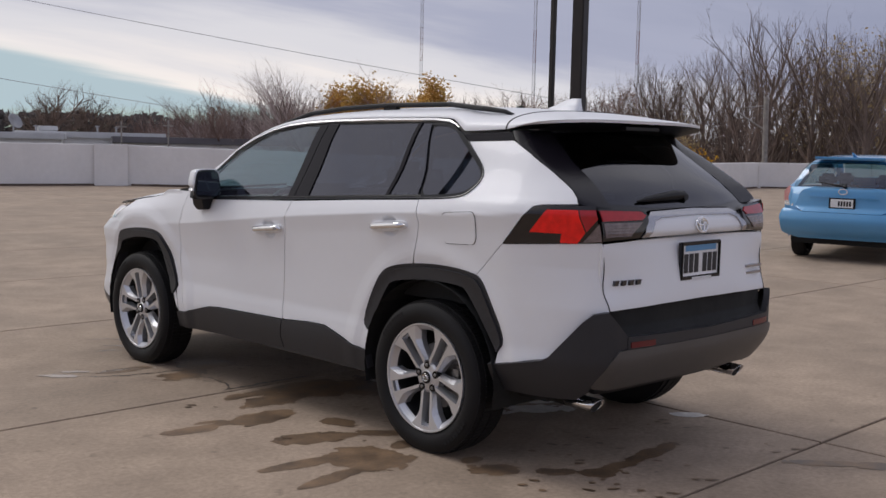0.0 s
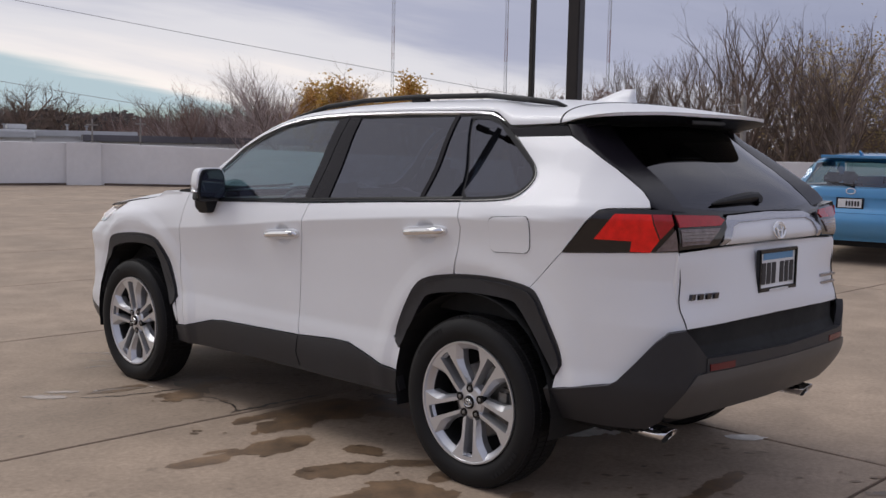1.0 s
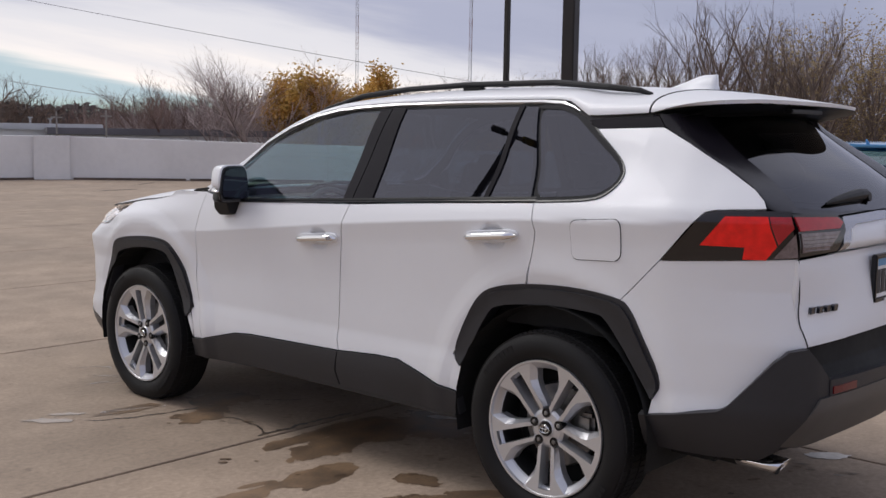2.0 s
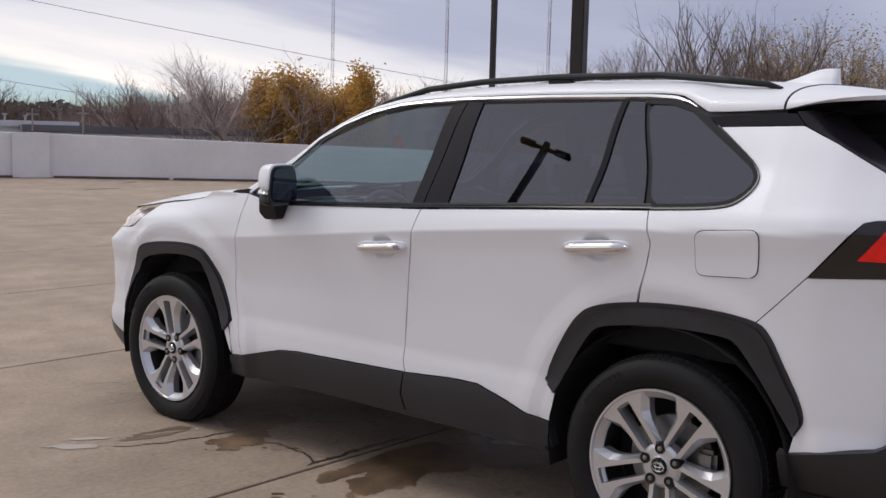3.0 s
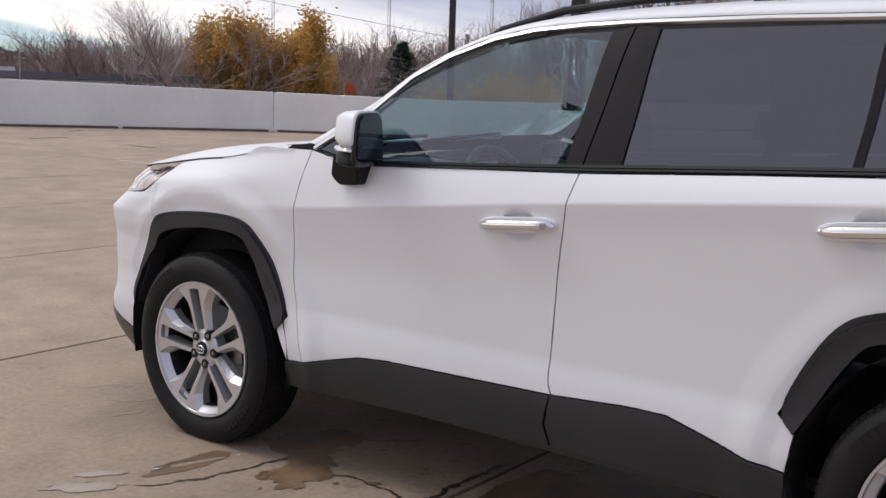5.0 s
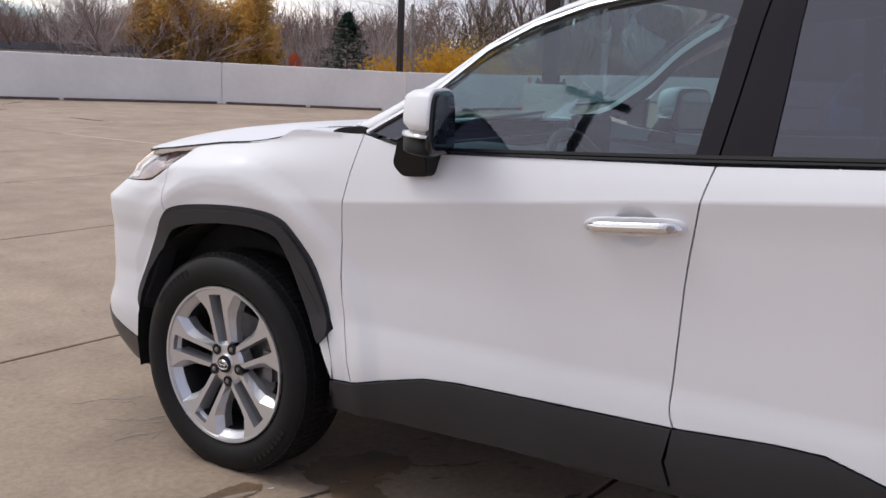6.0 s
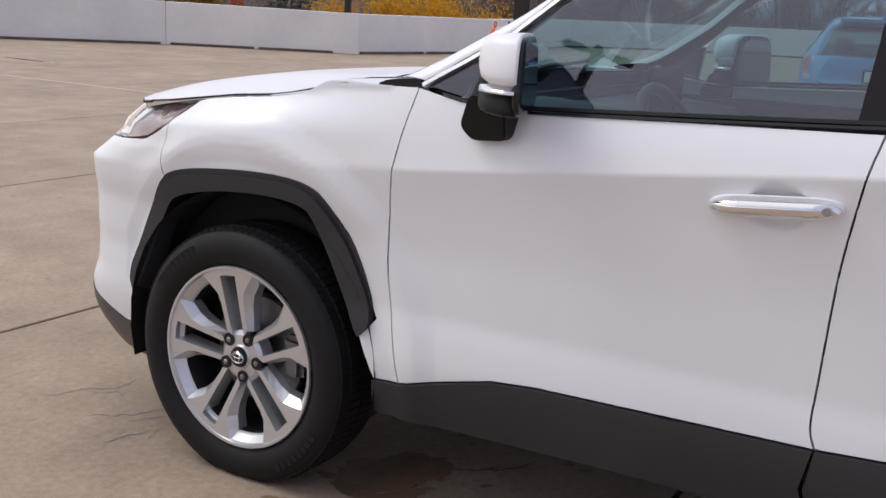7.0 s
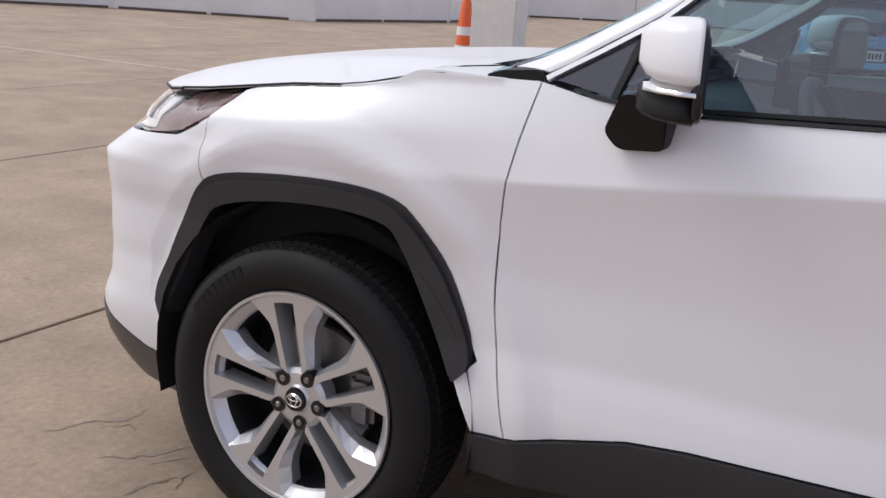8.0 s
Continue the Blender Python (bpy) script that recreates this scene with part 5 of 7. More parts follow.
    bmesh.ops.reverse_faces(bm, faces=bm.faces[:])
    part("barrel", bm, ALLOY2, rim, smooth=True)
    face = -h * 0.80
    q = r_rim / 0.249
    SPOKE = [(0.0205, 0.058), (0.0265, 0.226), (-0.0005, 0.228), (-0.0005, 0.246), (0.050, 0.243), (0.093, 0.230), (0.070, 0.206), (0.047, 0.178), (0.0400, 0.150), (0.0380, 0.110), (0.0360, 0.072)]
    BACK = [(0.0190, 0.055), (0.0250, 0.227), (-0.0005, 0.229), (-0.0005, 0.245), (0.050, 0.243), (0.100, 0.226), (0.086, 0.198), (0.064, 0.168), (0.053, 0.138), (0.048, 0.100), (0.042, 0.066)]
    bm = bmesh.new()
    for sgn in (1, -1):
        fa = [bm.verts.new((face + 0.010 - 0.018 * (r - 0.05) / 0.19, sgn * w * q, r * q)) for w, r in SPOKE]
        fb = [bm.verts.new((face + 0.030 - 0.012 * (r - 0.05) / 0.19, sgn * w * q, r * q)) for w, r in BACK]
        fc = [bm.verts.new((face + 0.055, v.co.y, v.co.z)) for v in fb]
        bm.faces.new(fa)
        for i in range(len(fa)):
            i2 = (i + 1) % len(fa)
            bm.faces.new((fa[i], fa[i2], fb[i2], fb[i]))
            bm.faces.new((fb[i], fb[i2], fc[i2], fc[i]))
    bmesh.ops.recalc_face_normals(bm, faces=bm.faces[:])
    spoke_mesh = mesh_from("double_spoke", bm, ALLOY)
    for j in range(5):
        sp = new("double_spoke", spoke_mesh)
        sp.parent = rim
        sp.matrix_local = Matrix.Rotation(phase + 2 * math.pi * j / 5, 4, "X")
    bm = bmesh.new()
    lathe(bm, [(0.0, face + 0.004), (0.030 * q, face + 0.004), (0.034 * q, face + 0.010), (0.060 * q, face + 0.012), (0.072 * q, face + 0.020), (0.074 * q, face + 0.06)], 40)
    bmesh.ops.recalc_face_normals(bm, faces=bm.faces[:])
    part("hub", bm, ALLOY, rim, smooth=False)
    bm = bmesh.new()
    lathe(bm, [(0.0, face - 0.004), (0.026 * q, face - 0.003), (0.029 * q, face + 0.004)], 32)
    bmesh.ops.recalc_face_normals(bm, faces=bm.faces[:])
    cap = part("centre_cap", bm, PIANO, rim, "black centre cap")
    bm = bmesh.new()
    for ry, rz, cz in ((0.021, 0.015, 0.0), (0.008, 0.014, 0.0), (0.015, 0.006, 0.005)):
        tube(bm, [(face - 0.005, ry * q * math.cos(t), (cz + rz * math.sin(t)) * q) for t in [2 * math.pi * k2 / 20 for k2 in range(21)]], 0.0016, 5)
    part("cap_emblem", bm, CHROME, rim)
    for j in range(5):
        t = phase + 2 * math.pi * (j + 0.5) / 5
        m = Matrix.Rotation(t, 4, "X")
        # black disc standing in for the shaded recess round each nut
        bm = bmesh.new()
        lathe(bm, [(0.0, 0.001), (0.0165, 0), (0.0185, -0.0008), (0.0185, 0.03)], 16)
        bmesh.ops.transform(bm, matrix=m @ Matrix.Translation((face + 0.0085, 0, 0.057 * q)), verts=bm.verts[:])
        part("bolt_recess_disc", bm, PIANO, rim)
        bm = bmesh.new()
        lathe(bm, [(0.0, -0.005), (0.006, -0.005), (0.0085, -0.002), (0.0085, 0.012)], 6)
        bmesh.ops.transform(bm, matrix=m @ Matrix.Translation((face + 0.008, 0, 0.057 * q)), verts=bm.verts[:])
        part("wheel_nut", bm, DISC, rim)
    bm = bmesh.new()
    lathe(bm, [(0.0, 0.005), (0.155 * k, 0.005), (0.160 * k, 0.012), (0.160 * k, 0.03), (0.0, 0.03)], 40)
    bmesh.ops.recalc_face_normals(bm, faces=bm.faces[:])
    part("brake_disc", bm, DISC, ob)
    bm = bmesh.new()
    box(bm, (-0.025, -0.17, -0.06), (0.06, -0.10, 0.07), 0.015)
    part("brake_caliper", bm, DISC, ob)
    bm = bmesh.new()
    lathe(bm, [(0.0, 0.05), (r_rim - 0.03, 0.05), (r_rim - 0.025, 0.055)], 40)
    part("backing_plate", bm, DARK, ob)
    return ob


HUB_X = -0.775
wheel("wheel", HUB_X - 0.008, 2.704, 0.354, 1, radians(-9), car)
wheel("wheel", HUB_X, 0.0, 0.360, 1, radians(180 - 2), car)
wheel("wheel", -HUB_X + 0.008, 2.704, 0.354, -1, radians(20), car)
wheel("wheel", -HUB_X, 0.0, 0.360, -1, radians(55), car)

# ---- the parking deck ----
WALL = [(-28.0, 33.5), (10.8, 25.7), (16.6, 20.7), (18.8, 16.6), (24.3, 15.7), (33.5, 17.4), (37.0, 14.5), (42.0, 0.0), (42.0, -30.0), (-28.0, -30.0)]
WALL_H = [1.22, 1.20, 1.05, 0.98, 0.96, 0.98, 1.0, 1.1, 1.1, 1.1]


def inside(x, y, grow=0.0):
    hit = False
    for (x0, y0), (x1, y1) in zip(WALL, WALL[1:] + WALL[:1]):
        if (y0 > y) != (y1 > y) and x < (x1 - x0) * (y - y0) / (y1 - y0) + x0 + grow:
            hit = not hit
    return hit


ground = bmesh.new()
bmesh.ops.create_grid(ground, x_segments=40, y_segments=40, size=1500)
for v in ground.verts:
    v.co.z = -4.5
tagged(part("ground", ground, EARTH), "brown autumn ground far below the deck", "ground", kind="structure")
bm = bmesh.new()
prism(bm, WALL[::-1], lambda x, y: (x, y, -4.6), lambda x, y: (x, y, -0.034))
bmesh.ops.recalc_face_normals(bm, faces=bm.faces[:])
deck = tagged(part("pavement", bm, JOINT), "tan concrete parking deck in large slabs with dark joints", "pavement", kind="structure")

for i in range(len(WALL)):
    a, b = Vector(WALL[i]), Vector(WALL[(i + 1) % len(WALL)])
    ha, hb = WALL_H[i], WALL_H[(i + 1) % len(WALL)]
    d = (b - a).normalized()
    n = Vector((d.y, -d.x))
    inner = Vector((5, 5)) - a
    if n.dot(inner) > 0:
        n = -n
    wall = new("wall_%d" % (i + 1))
    tagged(wall, "pale painted concrete parapet wall along the deck edge", "wall", kind="structure")
    panels = max(1, round((b - a).length / 6.5)) if i in (0, 6, 7, 8, 9) else 1
    for k in range(panels):
        p, q = a + (b - a) * k / panels, a + (b - a) * (k + 1) / panels
        hp, hq = ha + (hb - ha) * k / panels, ha + (hb - ha) * (k + 1) / panels
        bm = bmesh.new()
        o = n * 0.24
        e = d * (0.0015 if i in (1, 2) else 0.006)
        lo = [p + e, q - e, q - e + o, p + e + o]
        vs = [bm.verts.new((v.x, v.y, 0.0)) for v in lo] + [bm.verts.new((v.x, v.y, z)) for v, z in zip(lo, (hp, hq, hq + 0.004, hp + 0.004))]
        for f in ((0, 3, 2, 1), (4, 5, 6, 7), (0, 1, 5, 4), (1, 2, 6, 5), (2, 3, 7, 6), (3, 0, 4, 7)):
            bm.faces.new([vs[j] for j in f])
        bmesh.ops.recalc_face_normals(bm, faces=bm.faces[:])
        bmesh.ops.bevel(bm, geom=bm.edges[:], offset=0.012, segments=2, affect="EDGES")
        part("wall_panel", bm, WALLC, wall)
        L = (q - p).length
        if L > 2:
            bm = bmesh.new()
            m = Matrix.Translation((p.x, p.y, 0)) @ Matrix.Rotation(math.atan2(d.y, d.x), 4, "Z")
            sgn = -1 if n.dot(Vector((-d.y, d.x))) > 0 else 1
            for s0, s1 in ((0.12 if i != 1 else 0.6, L * 0.48), (L * 0.48 + 0.10, L - (0.12 if i != 2 else 0.45))):
                box(bm, (s0, min(0, sgn * 0.05), 0.0), (s1, max(0, sgn * 0.05), 0.060), 0.015, m)
            part("wall_base_strip", bm, SEAL, wall, "dark weathered strip at the wall foot")

for (px, py, turn, h, w) in ((10.75, 25.55, -26, 1.215, 0.95), (18.75, 16.72, -62, 0.99, 0.62)):
    bm = bmesh.new()
    box(bm, (-w / 2, -0.07, 0), (w / 2, 0.2, h), 0.015, Matrix.Translation((px, py, 0)) @ Matrix.Rotation(radians(turn), 4, "Z"))
    tagged(part("wall_pilaster", bm, WALLC), "pale concrete pilaster at a bend of the parapet", "pilaster", kind="structure")


# ---- parking deck lamps ----
def lamp_post(x, y, turn, base_z, top, pedestal, reach=1.0, broad=1.0):
    ob = thing("parking_lamp", (x, y, base_z), "dark bronze parking deck lamp post" + (" on a white concrete pedestal" if pedestal else " behind the parapet wall"), "lamp post", "parking lamps", turn)
    if pedestal:
        bm = bmesh.new()
        box(bm, (-0.27, -0.27, 0), (0.27, 0.27, pedestal), 0.02)
        part("pedestal", bm, WALLC2, ob, "white concrete pedestal")
    bm = bmesh.new()
    box(bm, (-0.16, -0.16, pedestal), (0.16, 0.16, pedestal + 0.03), 0.006)
    for sx in (-1, 1):
        for sy in (-1, 1):
            tube(bm, [(sx * 0.13, sy * 0.13, pedestal), (sx * 0.13, sy * 0.13, pedestal + 0.07)], 0.015, 6)
    part("base_plate", bm, POLEM, ob)
    bm = bmesh.new()
    box(bm, (-0.095, -0.095, pedestal + 0.03), (0.095, 0.095, top), 0.012)
    part("pole", bm, POLEM, ob)
    if reach:
        for s in (-1, 1):
            bm = bmesh.new()
            box(bm, (min(s * 0.09, s * 0.45), -0.035, top - 0.16), (max(s * 0.09, s * 0.45), 0.035, top - 0.09), 0.008)
            part("arm", bm, POLEM, ob)
            bm = bmesh.new()
            prism(bm, rounded([(0.42, -0.2), (1.05, -0.2), (1.12, 0.0), (1.05, 0.2), (0.42, 0.2)], 0.03), lambda u, v: (s * u * reach, v * broad, top - 0.125), lambda u, v: (s * (u * 0.96 + 0.02) * reach, v * 0.9 * broad, top - 0.09))
            bmesh.ops.recalc_face_normals(bm, faces=bm.faces[:])
            part("lamp_head", bm, POLEM, ob)
    return ob


lamp_post(8.85, 6.84, 10, 0, 9.6, 1.10)
lamp_post(-9.75, 9.9, 70, 0, 12.6, 1.10, 0.80, 0.45)
lamp_post(29.4, 24.5, 0, -4.5, 14.5, 0.0)


# ---- traffic cone ----
def traffic_cone(x, y, z, label):
    ob = thing("traffic_cone", (x, y, z), label, "cone")
    bm = bmesh.new()
    box(bm, (-0.19, -0.19, 0), (0.19, 0.19, 0.045), 0.015)
    part("base", bm, CLAD2, ob, "black rubber base")
    prof = [(0.135, 0.045), (0.128, 0.30), (0.116, 0.44), (0.108, 0.56), (0.098, 0.66), (0.072, 0.95), (0.050, 1.0), (0.042, 1.03)]
    bm = bmesh.new()
    lathe(bm, prof, 28, "z")
    bmesh.ops.recalc_face_normals(bm, faces=bm.faces[:])
    part("body", bm, ORANGE, ob, "orange plastic body", smooth=True)
    for z0, z1, r0, r1 in ((0.50, 0.62, 0.1155, 0.1045), (0.24, 0.36, 0.133, 0.1265)):
        bm = bmesh.new()
        lathe(bm, [(r0 + 0.002, z0), (r1 + 0.002, z1)], 28, "z")
        part("band", bm, REFLEC, ob, "white reflective band", smooth=True)
    bm = bmesh.new()
    tube(bm, [(0, 0, 1.0), (0, 0, 1.05)], 0.02, 10)
    tube(bm, [(0.035 * math.cos(t), 0, 1.085 + 0.035 * math.sin(t)) for t in [2 * math.pi * k / 16 for k in range(17)]], 0.012, 6)
    part("loop_handle", bm, ORANGE, ob)


traffic_cone(11.07, 8.42, 0.0, "orange traffic cone with white bands near a lamp pedestal")

# far red marker by the fir
ob = thing("red_marker_sign", (41.0, 40.25, -4.5), "small orange red marker sign on a post beyond the wall", "sign")
bm = bmesh.new()
tube(bm, [(0, 0, 0), (0, 0, 5.4)], 0.05, 8)
part("post", bm, STEEL, ob)
bm = bmesh.new()
prism(bm, [(-0.30, 5.1), (0.30, 5.1), (0.32, 5.6), (0.0, 5.95), (-0.32, 5.6)], lambda u, z: (u * 0.7, -u * 0.72, z), lambda u, z: (u * 0.7 + 0.05, -u * 0.72 + 0.05, z))
bmesh.ops.recalc_face_normals(bm, faces=bm.faces[:])
part("panel", bm, ORANGE, ob)

# ---- low buildings beyond the wall ----
for label, a, b, top, mat in (
    ("long low building with a white metal roof edge", (16.8, 52.9), (21.0, 50.8), 1.53, ROOFW),
    ("low white roofed building with a flat top", (20.4, 55.0), (27.4, 51.6), 1.62, ROOFW),
    ("long low grey building with a flat membrane roof", (23.5, 49.6), (40.5, 41.2), 1.42, ROOFM),
    ("low dark building at the far end", (9.0, 57.0), (16.6, 53.2), 1.60, ROOFM),
):
    ob = thing("low_building", (a[0], a[1], -4.5), label, "building")
    va = Vector(b) - Vector(a)
    m = Matrix.Rotation(math.atan2(va.y, va.x), 4, "Z")
    bm = bmesh.new()
    box(bm, (0, 0, 0), (va.length, 14, top + 4.5 - 0.35), 0.0, m)
    part("wall", bm, WALLC, ob)
    bm = bmesh.new()
    box(bm, (-0.2, -0.2, top + 4.5 - 0.35), (va.length + 0.2, 14.2, top + 4.5), 0.03, m)
    part("roof_edge", bm, mat, ob)

ob = thing("satellite_dish", (19.5, 53.2, 1.53), "grey satellite dish on a low roof", "dish")
bm = bmesh.new()
tube(bm, [(0, 0, 0), (0, 0, 0.35)], 0.05, 8)
part("mast", bm, STEEL, ob)
bm = bmesh.new()
lathe(bm, [(0.0, 0.0), (0.2, 0.02), (0.36, 0.09), (0.44, 0.16), (0.43, 0.17), (0.34, 0.11), (0.0, 0.02)], 24, "z")
bmesh.ops.transform(bm, matrix=Matrix.Translation((0, 0, 0.52)) @ pose(0, 0, 0, 62, 0, 20), verts=bm.verts[:])
part("reflector_bowl", bm, STEEL, ob, smooth=True)
for x, y, z, h in ((20.0, 54.4, 1.55, 0.42), (21.6, 55.2, 1.62, 0.30), (24.6, 53.9, 1.62, 0.36), (25.5, 53.4, 1.62, 0.30)):
    ob = thing("roof_vent", (x, y, z), "small metal roof vent", "vent", "roof vents")
    bm = bmesh.new()
    tube(bm, [(0, 0, 0), (0, 0, h)], 0.06, 8)
    tube(bm, [(0, 0, h * 0.8), (0, 0, h)], 0.13, 10)
    part("pipe", bm, STEEL, ob)
ob = thing("rooftop_unit", (22.3, 55.4, 1.62), "white rooftop air unit", "air unit")
bm = bmesh.new()
box(bm, (-0.55, -0.3, 0), (0.55, 0.3, 0.30), 0.05)
part("casing", bm, ROOFW, ob)

# ---- masts, poles and cables ----
for x, y in ((270.0, 287.5), (298.7, 257.4), (321.7, 228.0)):
    ob = thing("radio_mast", (x, y, -4.5), "tall thin guyed lattice radio mast", "mast", "radio masts")
    for seg in range(14):
        bm = bmesh.new()
        z0, z1 = seg * 12.0, seg * 12.0 + 12.0
        legs = [(0.65 * math.cos(t), 0.65 * math.sin(t)) for t in (0.3, 0.3 + 2.094, 0.3 + 4.189)]
        for i in range(3):
            ax, ay = legs[i]
            bx, by = legs[(i + 1) % 3]
            tube(bm, [(ax, ay, z0), (ax, ay, z1)], 0.085, 4, caps=False)
            for k in range(6):
                za = z0 + 2.0 * k
                tube(bm, [(ax, ay, za), (bx, by, za + 2.0)], 0.05, 3, caps=False)
                tube(bm, [(ax, ay, za), (bx, by, za)], 0.06, 3, caps=False)
        part("mast_section", bm, MASTR if seg % 2 else MASTW, ob)

ob = thing("utility_pole", (47.6, 24.9, -4.5), "weathered wooden utility pole with a side brace", "pole")
bm = bmesh.new()
tube(bm, [(0, 0, 0), (0.0, 0, 5), (-0.06, 0.05, 8.75)], [0.17, 0.15, 0.13], 10)
part("post", bm, WOODP, ob)
bm = bmesh.new()
tube(bm, [(-0.03, 0.03, 7.0), (-0.75, 1.25, 7.9)], 0.05, 6)
tube(bm, [(-0.05, 0.04, 8.3), (-0.80, 1.32, 8.15)], 0.03, 6)
part("brace", bm, WOODP, ob)
for (a, b, sag, label) in (((1.5, 76.5, 14.1), (52.0, 40.4, 4.2), 0.35, "thin overhead cable sloping down towards the trees"), ((5.0, 69.6, 7.65), (34.0, 55.3, 2.9), 0.15, "thin lower overhead cable between wooden poles")):
    ob = thing("overhead_line", (a[0], a[1], -4.5), label, "cable")
    bm = bmesh.new()
    pts = []
    for k in range(25):
        t = k / 24
        p = Vector(a).lerp(Vector(b), t)
        pts.append((p.x - a[0], p.y - a[1], p.z + 4.5 - sag * 4 * t * (1 - t)))
    tube(bm, pts, 0.017, 5)
    part("cable", bm, WIRE, ob)
    for e in (Vector(a), Vector(b)):
        bm = bmesh.new()
        tube(bm, [(e.x - a[0], e.y - a[1], 0), (e.x - a[0], e.y - a[1], e.z + 4.9)], [0.17, 0.12], 8)
        part("pole", bm, WOODP, ob)


# ---- trees ----
def grow(seed, height, r0, counts, lean=0.35, ratio=0.62, start=0.25, up=0.25, stems=1, wob=0.10):
    """Vertices and faces of a bare tree: tapered trunk, limbs and twigs; also the twig tips."""
    rng = random.Random(seed)
    verts, faces, tips = [], [], []
    depth = []

    def bar(p0, p1, ra, rb, sides, level):
        d = (p1 - p0).normalized()
        a = d.orthogonal().normalized()
        b = d.cross(a)
        base = len(verts)
        for p, r in ((p0, ra), (p1, rb)):
            for k in range(sides):
                t = 2 * math.pi * k / sides
                verts.append(tuple(p + r * (math.cos(t) * a + math.sin(t) * b)))
        for k in range(sides):
            faces.append((base + k, base + (k + 1) % sides, base + sides + (k + 1) % sides, base + sides + k))
            depth.append(level)

    def branch(p, d, length, r, level):
        segs = 4 if level == 0 else (3 if level < 3 else 2)
        sides = 7 if level == 0 else (4 if level == 1 else 3)
        pts = [p]
        dirs = [d]
        for k in range(segs):
            d = (d + Vector((rng.uniform(-wob, wob), rng.uniform(-wob, wob), rng.uniform(-wob * 0.5, wob) + up * (0.12 if level else 0)))).normalized()
            q = pts[-1] + d * length / segs
            bar(pts[-1], q, r * (1 - 0.72 * k / segs), r * (1 - 0.72 * (k + 1) / segs), sides, level)
            pts.append(q)
            dirs.append(d)
        if level >= len(counts):
            tips.append((pts[-1], d))
            tips.append((pts[-2], d))
            return
        n = counts[level]
        for j in range(n):
            t = start + (1 - start) * (j + rng.random()) / n if level == 0 else 0.15 + 0.85 * (j + rng.random()) / n
            i = min(segs - 1, int(t * segs))
            o = pts[i].lerp(pts[i + 1], t * segs - i)
            ang = rng.random() * 2 * math.pi
            dd = dirs[i + 1]
            a = dd.orthogonal().normalized()
            b = dd.cross(a)
            s = lean * rng.uniform(0.7, 1.5)
            nd = (dd + s * (math.cos(ang) * a + math.sin(ang) * b) * 1.9 + Vector((0, 0, up))).normalized()
            branch(o, nd, length * ratio * rng.uniform(0.7, 1.15) * (1.15 - 0.45 * t), r * 0.46 * (1.1 - 0.5 * t), level + 1)

    for k in range(stems):
        ang = 2 * math.pi * (k + rng.random() * 0.6) / stems
        tilt = 0.0 if stems == 1 else rng.uniform(0.10, 0.38)
        branch(Vector((0.25 * math.cos(ang), 0.25 * math.sin(ang), 0)) * (stems > 1), Vector((tilt * math.cos(ang), tilt * math.sin(ang), 1)).normalized(), height * rng.uniform(0.85, 1.0) * (0.62 if stems == 1 else 0.66), r0 / (stems ** 0.4), 0)
    return verts, faces, tips, depth


def leaf_mesh(tips, seed, per, size, spread):
    rng = random.Random(seed)
    verts, faces = [], []
    for p, d in tips:
        for k in range(per):
            c = p + Vector((rng.gauss(0, spread), rng.gauss(0, spread), rng.gauss(0, spread)))
            u = Vector((rng.gauss(0, 1), rng.gauss(0, 1), rng.gauss(0, 1))).normalized()
            w = u.orthogonal().normalized()
            s = size * rng.uniform(0.6, 1.4)
            base = len(verts)
            verts += [tuple(c - u * s), tuple(c + w * s * 0.6), tuple(c + u * s), tuple(c - w * s * 0.6)]
            faces.append((base, base + 1, base + 2, base + 3))
    return verts, faces


def raw_part(name, verts, faces, mat, parent, label=""):
    me = bpy.data.meshes.new(name)
    me.from_pydata(verts, [], faces)
    me.materials.append(mat)
    ob = new(name, me)
    ob.parent = parent
    return tagged(ob, label) if label else ob


def tree_thing(name, label, grown, bark, at, turn, scale=1.0, leaf=None, group="", wide=1.0):
    ob = thing(name, at, label, "tree" if "shrub" not in name else "shrub", group, turn)
    ob.scale = (scale * wide, scale * wide, scale)
    v, f, tips, depth = grown
    for nm, keep in (("trunk", [q for q, d in zip(f, depth) if d < 2]), ("limbwork", [q for q, d in zip(f, depth) if d >= 2])):
        index = {}
        for q in keep:
            for i in q:
                index.setdefault(i, len(index))
        raw_part(nm if nm == "trunk" or leaf else "crown", [v[i] for i in index], [tuple(index[i] for i in q) for q in keep], bark, ob)
    if leaf:
        lv, lf = leaf
        raw_part("crown", lv, lf[0], lf[1], ob)
    return ob


def tan_up(bearing):
    return lin(bearing, [10, 19, 23.4, 28, 30.6, 33.6, 36, 38, 41.7, 43.5, 46, 50, 54, 57, 60.5, 66, 90], [0.10, 0.103, 0.125, 0.133, 0.115, 0.087, 0.060, 0.055, 0.053, 0.049, 0.044, 0.044, 0.044, 0.034, 0.026, 0.020, 0.02])


EYE0 = Vector((-4.0, -2.5))


def spot(bearing, dist):
    return EYE0.x + dist * math.cos(radians(bearing)), EYE0.y + dist * math.sin(radians(bearing))


rng = random.Random(11)
# tall bare trees of several builds, each about 13 m high at scale 1
kinds = []
